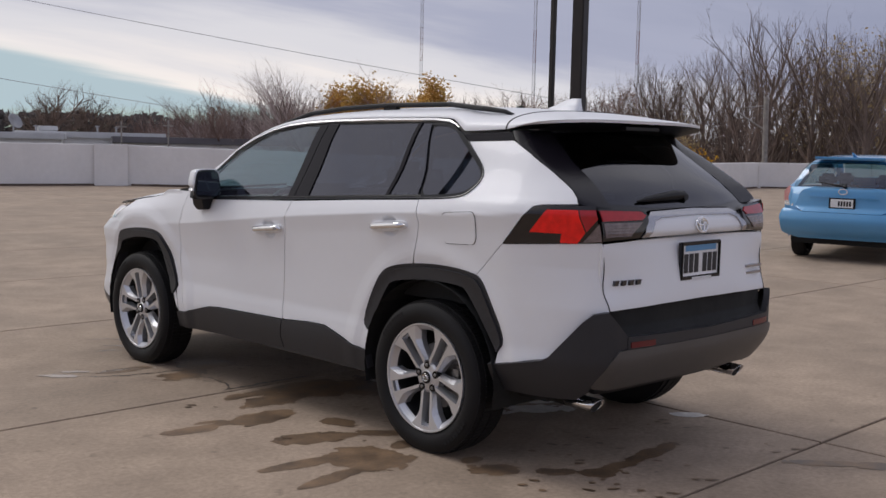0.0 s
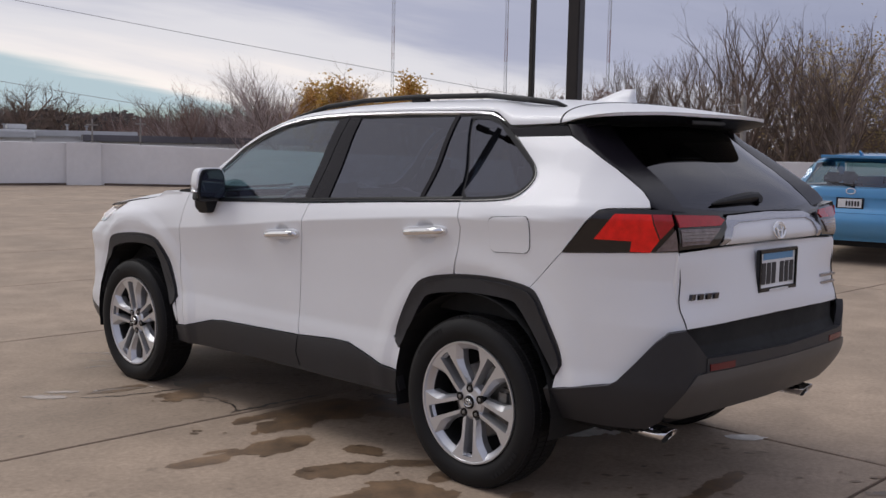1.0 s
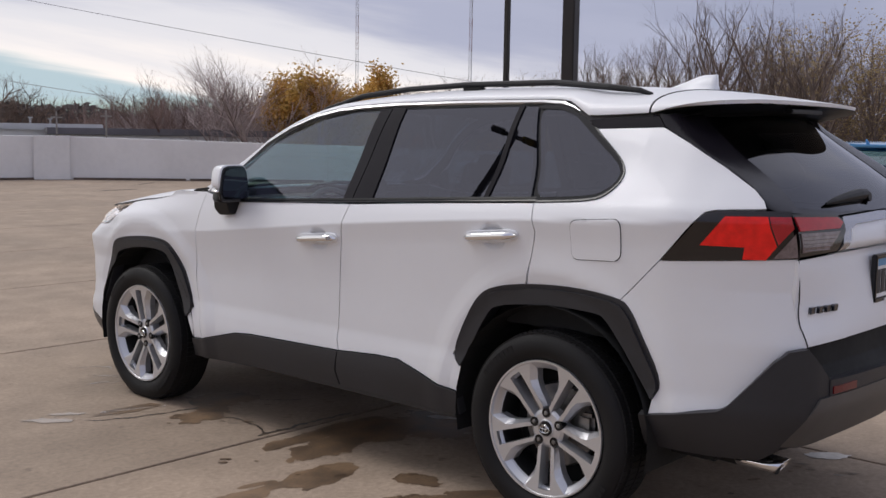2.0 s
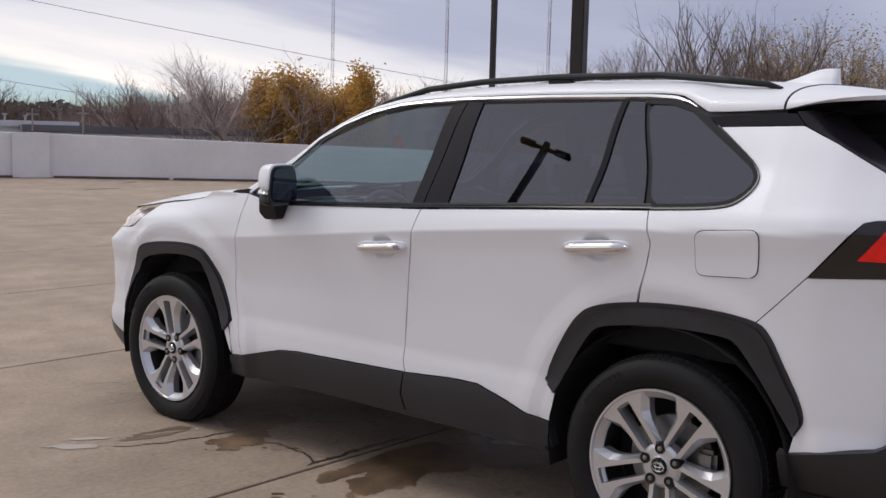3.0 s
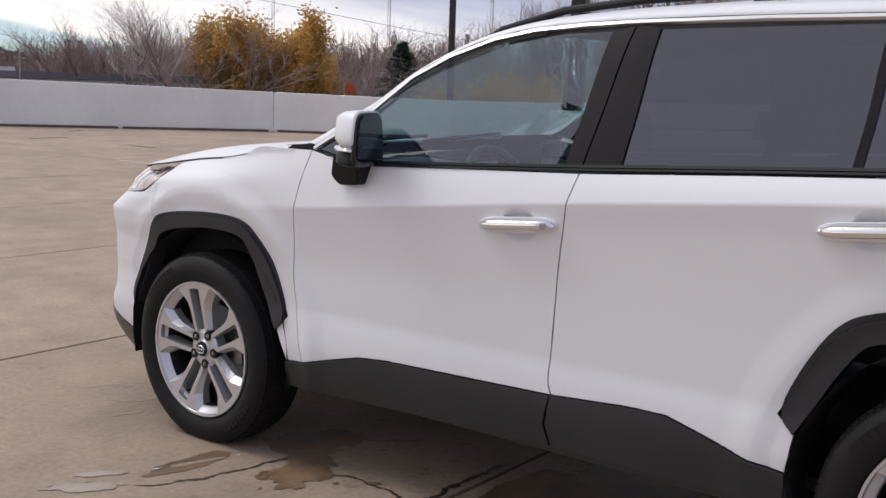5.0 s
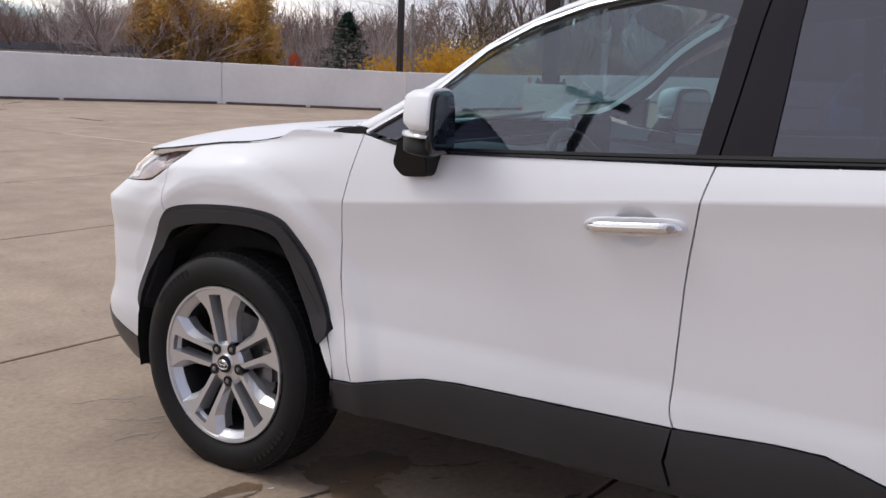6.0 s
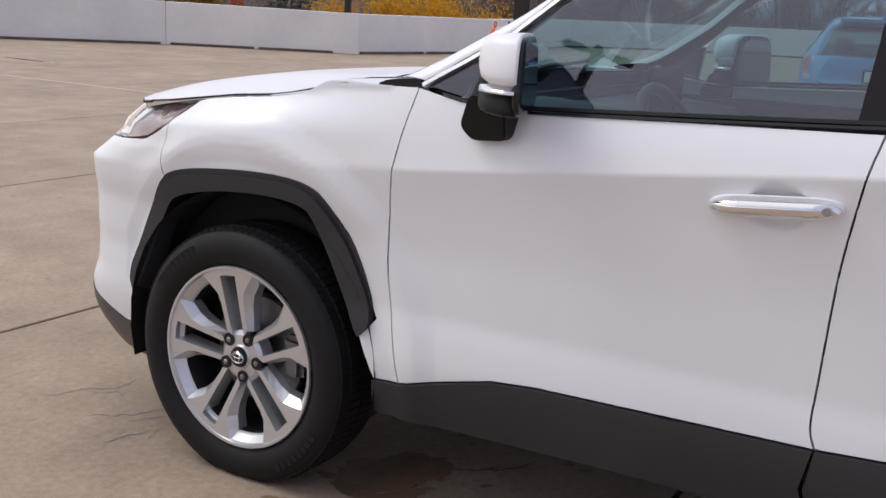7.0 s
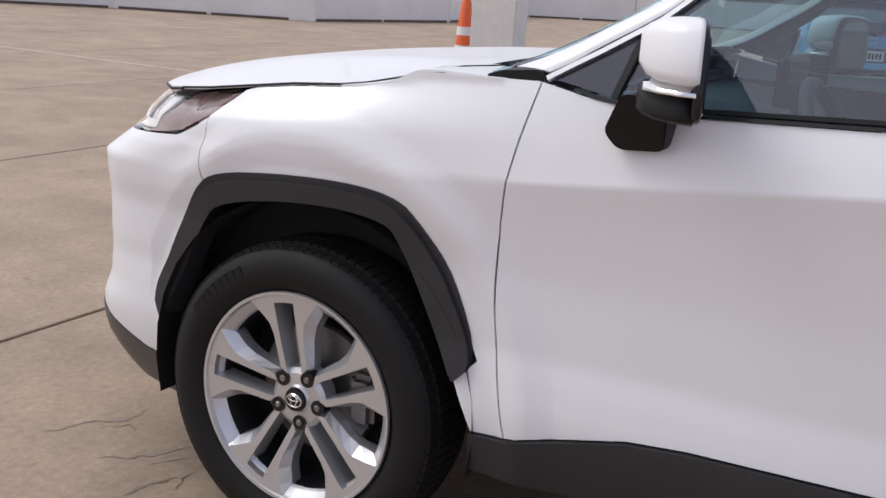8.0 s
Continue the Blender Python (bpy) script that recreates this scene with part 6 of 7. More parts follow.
for k, (stems, counts) in enumerate(((1, (9, 6, 5, 4)), (2, (6, 6, 4, 4)), (1, (10, 6, 5, 3)), (3, (5, 5, 5, 3)), (2, (7, 5, 5, 3)))):
    g = grow(40 + k, 13.0, 0.18, counts, lean=0.27, up=0.15, stems=stems, start=0.25, wob=0.12, ratio=0.58)
    x, y = spot(20 + 4 * k, 70)
    top = max(v[2] for v in g[0])
    kinds.append((tree_thing("bare_tree", "tall leafless grey brown tree with fine twigs", g, BARK, (x, y, -4.5), rng.uniform(0, 360), (tan_up(20 + 4 * k) * 70 + 1.45 + 4.5) / top, group="trees beyond the wall"), top))
for b in np.arange(12, 35, 0.62):
    src, top = rng.choice(kinds)
    d = rng.uniform(60, 92)
    bb = b + rng.uniform(-0.5, 0.5)
    x, y = spot(bb, d)
    sc = (tan_up(bb) * d * rng.uniform(0.70, 1.03) + 5.95) / top
    t = copy_thing(src, pose(x, y, -4.5, 0, 0, rng.uniform(0, 360)))
    t.scale = (sc, sc, sc)
for b in np.arange(35, 61, 1.3):
    src, top = rng.choice(kinds)
    d = rng.uniform(78, 100)
    bb = b + rng.uniform(-0.4, 0.4)
    x, y = spot(bb, d)
    sc = (tan_up(bb) * d * rng.uniform(0.72, 1.05) + 5.95) / top
    t = copy_thing(src, pose(x, y, -4.5, 0, 0, rng.uniform(0, 360)))
    t.scale = (sc, sc, sc)


# dense leafless brush between and behind the trees, joined
brush_kinds, far_kinds = [], []
for k in range(5):
    for store, r0, counts in ((brush_kinds, 0.09, (5, 5, 3)), (far_kinds, 0.22, (5, 4, 3))):
        v, f, _, _ = grow(140 + k, 7.0, r0, counts, lean=0.44, up=0.20, stems=2 + k % 2, start=0.12, ratio=0.66, wob=0.20)
        v = np.array(v)
        store.append((v / v[:, 2].max(), np.array([q if len(q) == 4 else (*q, q[-1]) for q in f])))


def woods(name, label, seed, b0, b1, d0, d1, n, low, high, mat, cap=None, girth=1.0, pool=None):
    r = random.Random(seed)
    vs, fs, base = [], [], 0
    for k in range(n):
        b, d = r.uniform(b0, b1), r.uniform(d0, d1)
        x, y = spot(b, d)
        h = (tan_up(b) * d + 5.95) * r.uniform(low, high)
        if cap:
            h = min(h, 5.95 + cap * d * r.uniform(0.5, 1.0))
        v, f = r.choice(pool or brush_kinds)
        t = r.uniform(0, 2 * math.pi)
        c, s_ = math.cos(t), math.sin(t)
        w = h * girth * r.uniform(0.8, 1.2)
        vs.append(np.stack([(v[:, 0] * c - v[:, 1] * s_) * w + x, (v[:, 0] * s_ + v[:, 1] * c) * w + y, v[:, 2] * h - 4.5], axis=1))
        fs.append(f + base)
        base += len(v)
    me = bpy.data.meshes.new(name)
    me.from_pydata(np.concatenate(vs).tolist(), [], np.concatenate(fs).tolist())
    me.materials.append(mat)
    tagged(new(name, me), label, "woods", kind="stuff")


woods("far_woods", "dense reddish brown leafless woodland", 5, 36, 61, 88, 120, 200, 0.72, 1.10, BARK3, pool=far_kinds)
woods("far_woods", "dense dark brown leafless undergrowth below tall trees", 15, 8, 36, 84, 100, 60, 0.38, 0.66, BARK5, pool=far_kinds)
woods("low_woods", "grey brown brushwood below the tall trees", 6, 8, 40, 60, 84, 50, 0.35, 0.6, BARK5, cap=0.050)
woods("pale_woods", "pale leafless saplings behind the wall", 7, 37, 60, 62, 86, 120, 0.72, 1.06, BARK2)
woods("dark_horizon_woods", "distant dark belt of woods on the horizon", 8, 54, 63, 110, 140, 40, 0.85, 1.05, BARK4, girth=1.5, pool=far_kinds)

# single trees that stand out
g = grow(71, 11.0, 0.34, (8, 8, 5, 4), lean=0.33, up=0.26, stems=6, start=0.12, wob=0.12)
top = max(v[2] for v in g[0])
tree_thing("bare_tree", "pale many stemmed leafless tree behind the wall", g, BARK2, (33.2, 45.3, -4.5), 30, (6.5 + 4.5) / top, wide=1.55)
t2 = grow(72, 9.0, 0.30, (8, 7, 6, 4), lean=0.30, up=0.35, stems=3, start=0.25)
top2 = max(v[2] for v in t2[0])
tree_thing("bare_tree", "reddish brown leafless tree behind the wall", t2, BARK3, (30.2, 48.6, -4.5), 80, (5.0 + 4.5) / top2, wide=1.4)
for x, y, tz, seed in ((33.1, 78.2, 5.9, 73), (35.3, 77.2, 5.4, 74)):
    g = grow(seed, 9.0, 0.34, (12, 7, 6, 4), lean=0.44, up=0.22, start=0.32, wob=0.14)
    tree_thing("bare_tree", "round crowned leafless tree far beyond the low roofs", g, BARK, (x, y, -4.5), seed, (tz + 4.5) / max(v[2] for v in g[0]))
r = random.Random(22)
scatter = ([], [])
for k in range(26000):
    b, d = r.uniform(8, 41), r.uniform(80, 96)
    x, y = spot(b, d)
    full = (tan_up(b) * d + 5.95) * (0.44 + 0.10 * noise.noise(Vector((b * 0.8, 1.7, 0))) + 0.07 * noise.noise(Vector((b * 3.0, 5.0, 0))))
    c = Vector((x, y, -4.5 + full * r.random() ** 0.8))
    u = Vector((r.gauss(0, 0.6), r.gauss(0, 0.6), r.gauss(0, 1))).normalized()
    w = u.orthogonal().normalized()
    q = r.uniform(0.12, 0.34)
    i = len(scatter[0])
    scatter[0].extend([tuple(c - u * q), tuple(c + w * q * 0.4), tuple(c + u * q), tuple(c - w * q * 0.4)])
    scatter[1].append((i, i + 1, i + 2, i + 3))
twigs = ([], [])
for k in range(22000):
    b, d = r.uniform(35, 57), r.uniform(86, 104)
    x, y = spot(b, d)
    full = (tan_up(b) * d + 5.95) * (0.80 + 0.16 * noise.noise(Vector((b * 0.9, 4.7, 0))) + 0.12 * noise.noise(Vector((b * 2.6, 8.0, 0))))
    c = Vector((x, y, -4.5 + full * (0.25 + 0.75 * r.random())))
    u = Vector((r.gauss(0, 0.5), r.gauss(0, 0.5), r.gauss(0.6, 0.7))).normalized()
    w = u.orthogonal().normalized()
    q = r.uniform(0.25, 0.60)
    i = len(twigs[0])
    twigs[0].extend([tuple(c - u * q), tuple(c + w * q * 0.09), tuple(c + u * q), tuple(c - w * q * 0.09)])
    twigs[1].append((i, i + 1, i + 2, i + 3))
r = random.Random(21)
verts, faces = [], []
for k in range(9000):
    b, d = r.uniform(57, 80), r.uniform(118, 132)
    x, y = spot(b, d)
    top = 1.45 + d * (0.0180 + 0.004 * noise.noise(Vector((b * 0.9, 3.1, 0))) + 0.002 * noise.noise(Vector((b * 4.0, 9.0, 0)))) * min(1.0, max(0.15, (b - 56) / 4))
    c = Vector((x, y, r.uniform(-2.0, top)))
    u = Vector((r.gauss(0, 1), r.gauss(0, 1), r.gauss(0, 1))).normalized()
    w = u.orthogonal().normalized()
    q = r.uniform(0.3, 0.65)
    i = len(verts)
    verts += [tuple(c - u * q), tuple(c + w * q * 0.7), tuple(c + u * q), tuple(c - w * q * 0.7)]
    faces.append((i, i + 1, i + 2, i + 3))
tagged(raw_part("undergrowth", *scatter, BARK5, None), "dense dark brown thicket below the bare trees", "thicket", kind="stuff")
tagged(raw_part("twig_thicket", *twigs, BARK3, None), "fine reddish grey twigs of a far leafless wood", "thicket", kind="stuff")
tagged(raw_part("evergreen_belt", verts, faces, BARK4, None), "dark far belt of evergreens on the horizon", "woods", kind="stuff")
for x, y, top in ((22.25, 46.66, 2.2), (24.25, 45.52, 2.3)):
    ob = thing("utility_pole", (x, y, -4.5), "small wooden pole with a crossarm beyond the wall", "pole", "far poles")
    bm = bmesh.new()
    tube(bm, [(0, 0, 0), (0, 0, top + 4.5)], [0.06, 0.04], 8)
    part("post", bm, WOODP, ob)
    bm = bmesh.new()
    box(bm, (-0.30, -0.03, top + 4.18), (0.30, 0.03, top + 4.25), 0.01)
    part("crossarm", bm, WOODP, ob)
for x, y, tz, seed in ((35.4, 43.9, 4.7, 81), (36.9, 42.5, 4.55, 83), (38.2, 41.2, 5.05, 82)):
    g = grow(seed, 9.5, 0.2, (9, 7, 5), lean=0.30, up=0.45, stems=3, start=0.15, ratio=0.55)
    top = max(v[2] for v in g[0])
    leaves = leaf_mesh(g[2], seed, 12, 0.085, 0.26)
    tree_thing("leafy_tree", "olive orange autumn tree with thinning leaves", g, BARK, (x, y, -4.5), seed * 7, (tz + 4.5) / top, leaf=(leaves[0], (leaves[1], LEAFO)), group="autumn trees")
for x, y, tz, seed, mat in ((34.1, 25.8, 1.75, 92, LEAFY), (34.9, 24.6, 1.9, 93, LEAFY), (35.7, 23.3, 1.6, 94, LEAFY), (61.0, 23.5, 8.4, 97, LEAFT), (40.2, 27.6, 3.2, 98, LEAFT)):
    g = grow(seed, 6.5, 0.14, (8, 7, 5), lean=0.42, up=0.3, stems=4, start=0.15)
    top = max(v[2] for v in g[0])
    lv, lf = leaf_mesh(g[2], seed, 7 if mat is LEAFY else 5, 0.075 if mat is LEAFY else 0.038, 0.3)
    tree_thing("yellow_shrub" if mat is LEAFY else "leafy_tree", "bright yellow autumn shrub behind the wall" if mat is LEAFY else "tan autumn tree keeping some dry leaves", g, BARK, (x, y, -4.5), seed * 9, (tz + 4.5) / top, leaf=(lv, (lf, mat)))


def spruce(x, y, z, h, w, seed):
    r = random.Random(seed)
    ob = thing("spruce_tree", (x, y, z), "dark blue green spruce tree behind the wall", "tree")
    bm = bmesh.new()
    tube(bm, [(0, 0, 0), (0, 0, h)], [0.16, 0.02], 8)
    part("trunk", bm, BARK, ob)
    verts, faces = [], []
    for k in range(620):
        t = r.random() ** 0.75
        zz = 0.4 + (h - 0.5) * t
        ln = w * (1 - t) * r.uniform(0.7, 1.1) + 0.12
        a = r.uniform(0, 2 * math.pi)
        d = Vector((math.cos(a), math.sin(a), 0.10 + 0.25 * t))
        for j in range(15):
            f = r.uniform(0.15, 1.0)
            c = Vector((0, 0, zz)) + d * ln * f + Vector((0, 0, -0.22 * f * f * ln))
            u = (d + Vector((r.uniform(-0.9, 0.9), r.uniform(-0.9, 0.9), r.uniform(-0.5, 0.5)))).normalized()
            s = Vector((-u.y, u.x, r.uniform(-0.4, 0.4))).normalized()
            L, B = r.uniform(0.14, 0.28), 0.045
            i = len(verts)
            verts += [tuple(c - s * B), tuple(c + s * B), tuple(c + u * L)]
            faces.append((i, i + 1, i + 2))
    raw_part("needles", verts, faces, NEEDLE, ob)


spruce(42.9, 38.1, -4.5, 8.2, 4.8, 3)

# ---- the blue car: x to its right, y ahead, origin under the rear axle ----
blue = thing("hatchback_car", (10.07, 2.92, 0), "light blue small hatchback parked on the deck", "car", turn=-78)


def blue_section(y):
    """Half width and heights of the small car along its length."""
    wl = hermite(y, [-0.60, -0.52, -0.3, 0.0, 1.5, 2.6, 3.1, 3.35], [0.70, 0.80, 0.835, 0.845, 0.845, 0.84, 0.78, 0.60])
    belt_z = hermite(y, [-0.60, 0.0, 2.2, 2.6, 3.2, 3.35], [0.98, 0.98, 0.94, 0.92, 0.78, 0.66])
    roof_z = hermite(y, [-0.52, -0.40, -0.2, 0.3, 1.0, 1.6, 2.3, 2.45], [1.00, 1.17, 1.37, 1.425, 1.445, 1.40, 1.05, 0.95])
    wr = hermite(y, [-0.52, -0.3, 0.3, 1.2, 2.3], [0.62, 0.53, 0.52, 0.53, 0.66])
    return wl, belt_z, roof_z, wr


bm = bmesh.new()
rows = []
for k in range(61):
    y = -0.60 + 3.95 * k / 60
    wl, bz, rz, wr = blue_section(y)
    low = 0.30 if y > -0.5 else 0.34
    zs = [(wl * 0.90, low), (wl * 0.985, low + 0.12), (wl, 0.55), (wl * 0.985, bz - 0.12), (wl * 0.94, bz)]
    if rz > bz + 0.02:
        zs += [(wl * 0.94 * 0.45 + wr * 0.55, bz + (rz - bz) * 0.55), (wr * 1.0, bz + (rz - bz) * 0.90), (wr * 0.78, rz - 0.012), (0, rz)]
    else:
        zs += [(wl * 0.90, bz + 0.004), (wl * 0.8, bz + 0.012), (wl * 0.5, bz + 0.02), (0, bz + 0.026)]
    rows.append([bm.verts.new((-w, y, z)) for w, z in zs] + [bm.verts.new((w, y, z)) for w, z in zs[-2::-1]])
for r0, r1 in zip(rows, rows[1:]):
    for a in range(len(r0) - 1):
        cy = (r0[a].co.y + r1[a].co.y) / 2
        cz = (r0[a].co.z + r0[a + 1].co.z) / 2
        if cz < 0.62 and (abs(cy) < 0.31 or abs(cy - 2.55) < 0.31) and math.hypot(min(abs(cy), abs(cy - 2.55)), cz - 0.30) < 0.33:
            continue
        if 6 <= a <= 9 and (-0.53 < cy < -0.24 or 1.68 < cy < 2.25):
            continue
        if a in (4, 11) and 0.35 < cy < 1.9:
            continue
        bm.faces.new((r0[a], r0[a + 1], r1[a + 1], r1[a]))
bm.faces.new(rows[0])
bm.faces.new(rows[-1][::-1])
bmesh.ops.recalc_face_normals(bm, faces=bm.faces[:])
part("body", bm, BLUEP, blue, "light blue painted body shell", smooth=True)
bm = bmesh.new()
box(bm, (-0.70, -0.50, 0.22), (0.70, 3.1, 0.5), 0.03)
part("underbody", bm, DARK, blue)


def blue_tail(x, z):
    """The back of the small car."""
    y = hermite(z, [0.30, 0.42, 0.55, 0.68, 0.74, 0.95, 1.00, 1.20, 1.38], [-0.58, -0.70, -0.745, -0.70, -0.645, -0.625, -0.60, -0.46, -0.26])
    return (x, y + 0.10 * (abs(x) / 0.8) ** 3, z)


def bt(d):
    return lambda x, z: (x, blue_tail(x, z)[1] - d, z)


sheet("rear_bumper", rounded([(-0.83, 0.60), (-0.79, 0.70), (-0.62, 0.68), (-0.5, 0.66), (0.5, 0.66), (0.62, 0.68), (0.79, 0.70), (0.83, 0.60), (0.80, 0.36), (0.6, 0.30), (-0.6, 0.30), (-0.80, 0.36)], 0.03), bt(0.012), BLUEP, blue, step=0.05, gap=0.0, fold=0.08)
gate2 = new("tailgate")
gate2.parent = blue
sheet("gate_skin", [(-0.50, 0.665), (0.50, 0.665), (0.62, 0.72), (0.66, 0.99), (-0.66, 0.99), (-0.62, 0.72)], bt(0.006), BLUEP, gate2, step=0.05, gap=0.0, fold=0.03)
sheet("rear_glass", rounded([(-0.67, 0.985), (0.67, 0.985), (0.60, 1.22), (0.53, 1.33), (-0.53, 1.33), (-0.60, 1.22)], 0.03), bt(0.006), GLASSF, gate2, step=0.06, gap=0.0, fold=0.02)
sheet("gate_recess_lip", [(-0.45, 0.86), (0.45, 0.86), (0.40, 0.885), (-0.40, 0.885)], bt(0.02), BLUEP, gate2, step=0.05, gap=0.0, fold=0.02)
bm = bmesh.new()
box(bm, (-0.47, -0.40, 1.365), (0.47, -0.16, 1.405), 0.018)
part("spoiler", bm, BLUEP, gate2)
bm = bmesh.new()
tube(bm, [(0.02, -0.625, 1.0), (0.02, -0.60, 1.03)], 0.025, 8)
tube(bm, [(0.0, -0.61, 1.02), (-0.38, -0.55, 1.06)], [0.016, 0.006], 6)
part("rear_wiper", bm, CLAD2, gate2)
bm = bmesh.new()
tube(bm, [(0.055 * math.cos(t), -0.645, 0.945 + 0.036 * math.sin(t)) for t in [2 * math.pi * k / 20 for k in range(21)]], 0.007, 6)
part("emblem", bm, CHROME, gate2)
plate2 = new("number_plate")
plate2.parent = gate2
bm = bmesh.new()
box(bm, (-0.17, -0.672, 0.712), (0.17, -0.645, 0.862), 0.004)
part("plate_frame", bm, PIANO, plate2)
bm = bmesh.new()
box(bm, (-0.145, -0.677, 0.735), (0.145, -0.67, 0.845), 0.002)
part("plate_face", bm, PLATEW, plate2)
for k in range(5):
    bm = bmesh.new()
    box(bm, (-0.05 + 0.036 * k, -0.680, 0.755), (-0.05 + 0.036 * k + 0.024, -0.676, 0.82), 0.001)
    part("plate_bar", bm, INK, plate2)
for s in (-1, 1):
    lamp = new("tail_light")
    lamp.parent = blue
    sheet("red_lens", [(s * 0.66, 0.75), (s * 0.79, 0.76), (s * 0.80, 0.92), (s * 0.74, 1.0), (s * 0.68, 0.98)], bt(0.012), PINKLENS, lamp, step=0.05, gap=0.0, fold=0.05)
    sheet("clear_lens", [(s * 0.66, 0.73), (s * 0.785, 0.74), (s * 0.785, 0.80), (s * 0.66, 0.79)], bt(0.016), LAMPIN, lamp, step=0.05, gap=0.0, fold=0.03)
    for nm, poly in (("window_glass", [(0.25, 1.0), (1.15, 1.0), (1.15, 1.34), (0.45, 1.34)]), ("window_glass", [(1.2, 1.0), (2.0, 0.98), (1.55, 1.30), (1.2, 1.34)])):
        def bside(y, z, s=s):
            wl, bz, rz, wr = blue_section(y)
            k = min(1, max(0, (z - bz) / max(0.05, (rz - bz) * 0.9)))
            return (s * (wl * 0.94 * (1 - k) + wr * k + 0.008), y, z)
        sheet(nm, poly, bside, GLASSF, blue, step=0.1, gap=0.0, fold=0.01, flip=(s < 0))
sheet("windscreen", [(-0.9, 1.66), (0.9, 1.66), (0.98, 2.26), (-0.98, 2.26)], lambda k, y: (k * (blue_section(y)[3] + 0.01), y, blue_section(y)[2] + 0.008 - 0.05 * k * k), GLASSF, blue, steps=(0.2, 0.1), gap=0.0, fold=0.0)
for sx, sy, sw in ((-0.36, 1.05, 0.24), (0.36, 1.05, 0.24), (0.0, 0.10, 0.60)):
    bm = bmesh.new()
    box(bm, (sx - sw, sy - 0.08, 0.5), (sx + sw, sy + 0.08, 1.0), 0.05)
    for hx in ((sx,) if sw < 0.3 else (sx - 0.38, sx + 0.38)):
        box(bm, (hx - 0.12, sy - 0.07, 1.0), (hx + 0.12, sy + 0.03, 1.17), 0.04)
    part("seat", bm, SEATM, blue, smooth=True)
bm = bmesh.new()
tube(bm, [(0, -0.05, 1.40), (0, -0.20, 1.46)], [0.03, 0.012], 8)
part("antenna_fin", bm, BLUEP, blue)
for x, y, s in ((-0.66, 0.0, 1), (-0.66, 2.55, 1), (0.66, 0.0, -1), (0.66, 2.55, -1)):
    wheel("wheel", x, y, 0.293, s, 0.2, blue, 0.293, 0.19, 0.20, rich=False)


# ---- damp patches and films on the concrete ----
def puddle(name, blobs, seed, mat, label, category, noisy=0.045, cell=0.012, rough=10.0):
    """A thin patch whose edge follows a sum of soft blobs, roughened by noise; each lies at its own height."""
    z = 0.0010 + 0.00014 * seed
    lo = [min(b[0] - b[2] for b in blobs) - 0.15, min(b[1] - b[2] for b in blobs) - 0.15]
    hi = [max(b[0] + b[2] for b in blobs) + 0.15, max(b[1] + b[2] for b in blobs) + 0.15]

    def field(x, y):
        best = -1.0
        for bx, by, ra, rb, turn in blobs:
            c, s = math.cos(radians(turn)), math.sin(radians(turn))
            u, v = (x - bx) * c + (y - by) * s, -(x - bx) * s + (y - by) * c
            best = max(best, 1 - math.hypot(u / ra, v / rb))
        n = noise.noise(Vector((x * rough, y * rough, seed))) + 0.65 * noise.noise(Vector((x * rough * 2.4, y * rough * 2.4, seed + 7))) + 0.4 * noise.noise(Vector((x * rough * 5.5, y * rough * 5.5, seed + 3)))
        return best + noisy * n * 5

    nx, ny = int((hi[0] - lo[0]) / cell) + 1, int((hi[1] - lo[1]) / cell) + 1
    val = [[field(lo[0] + i * cell, lo[1] + j * cell) for j in range(ny + 1)] for i in range(nx + 1)]
    bm = bmesh.new()
    cache = {}

    def vert(x, y):
        k = (round(x, 4), round(y, 4))
        if k not in cache:
            cache[k] = bm.verts.new((x, y, z))
        return cache[k]

    for i in range(nx):
        for j in range(ny):
            for tri in (((i, j), (i + 1, j), (i + 1, j + 1)), ((i, j), (i + 1, j + 1), (i, j + 1))):
                poly = []
                for k in range(3):
                    a, b = tri[k], tri[(k + 1) % 3]
                    fa, fb = val[a[0]][a[1]], val[b[0]][b[1]]
                    pa = (lo[0] + a[0] * cell, lo[1] + a[1] * cell)
                    pb = (lo[0] + b[0] * cell, lo[1] + b[1] * cell)
                    if fa > 0:
                        poly.append(pa)
                    if (fa > 0) != (fb > 0):
                        t = fa / (fa - fb)
                        poly.append((pa[0] + (pb[0] - pa[0]) * t, pa[1] + (pb[1] - pa[1]) * t))
                vs = []
                for p in poly:
                    v = vert(*p)
                    if v not in vs:
                        vs.append(v)
                if len(vs) >= 3:
                    try:
                        bm.faces.new(vs)
                    except ValueError:
                        pass
    seen, islands = set(), []
    for f0 in bm.faces:
        if f0 in seen:
            continue
        stack, isle = [f0], []
        seen.add(f0)
        while stack:
            f = stack.pop()
            isle.append(f)
            for e in f.edges:
                for g in e.link_faces:
                    if g not in seen:
                        seen.add(g)
                        stack.append(g)
        islands.append((sum(f.calc_area() for f in isle), isle))
    for area, isle in islands:
        pts = [[tuple(v.co) for v in f.verts] for f in isle]
        if area < 0.004:
            (small_wet if mat is WET else small_pale).extend(pts)
            continue
        one = bmesh.new()
        index = {}
        for poly in pts:
            for p in poly:
                if p not in index:
                    index[p] = one.verts.new(p)
            one.faces.new([index[p] for p in poly])
        tagged(part(name, one, mat), label, category)
    bm.free()


small_wet, small_pale = [], []
DAMP = "dark damp patch drying on the concrete beside the car"
puddle("damp_patch", [(-1.10, 1.0, 0.22, 0.105, 6), (-1.33, 1.03, 0.16, 0.035, -4), (-1.52, 1.02, 0.15, 0.065, -10), (-1.36, 1.10, 0.09, 0.025, -12)], 1.0, WET, DAMP, "puddle")
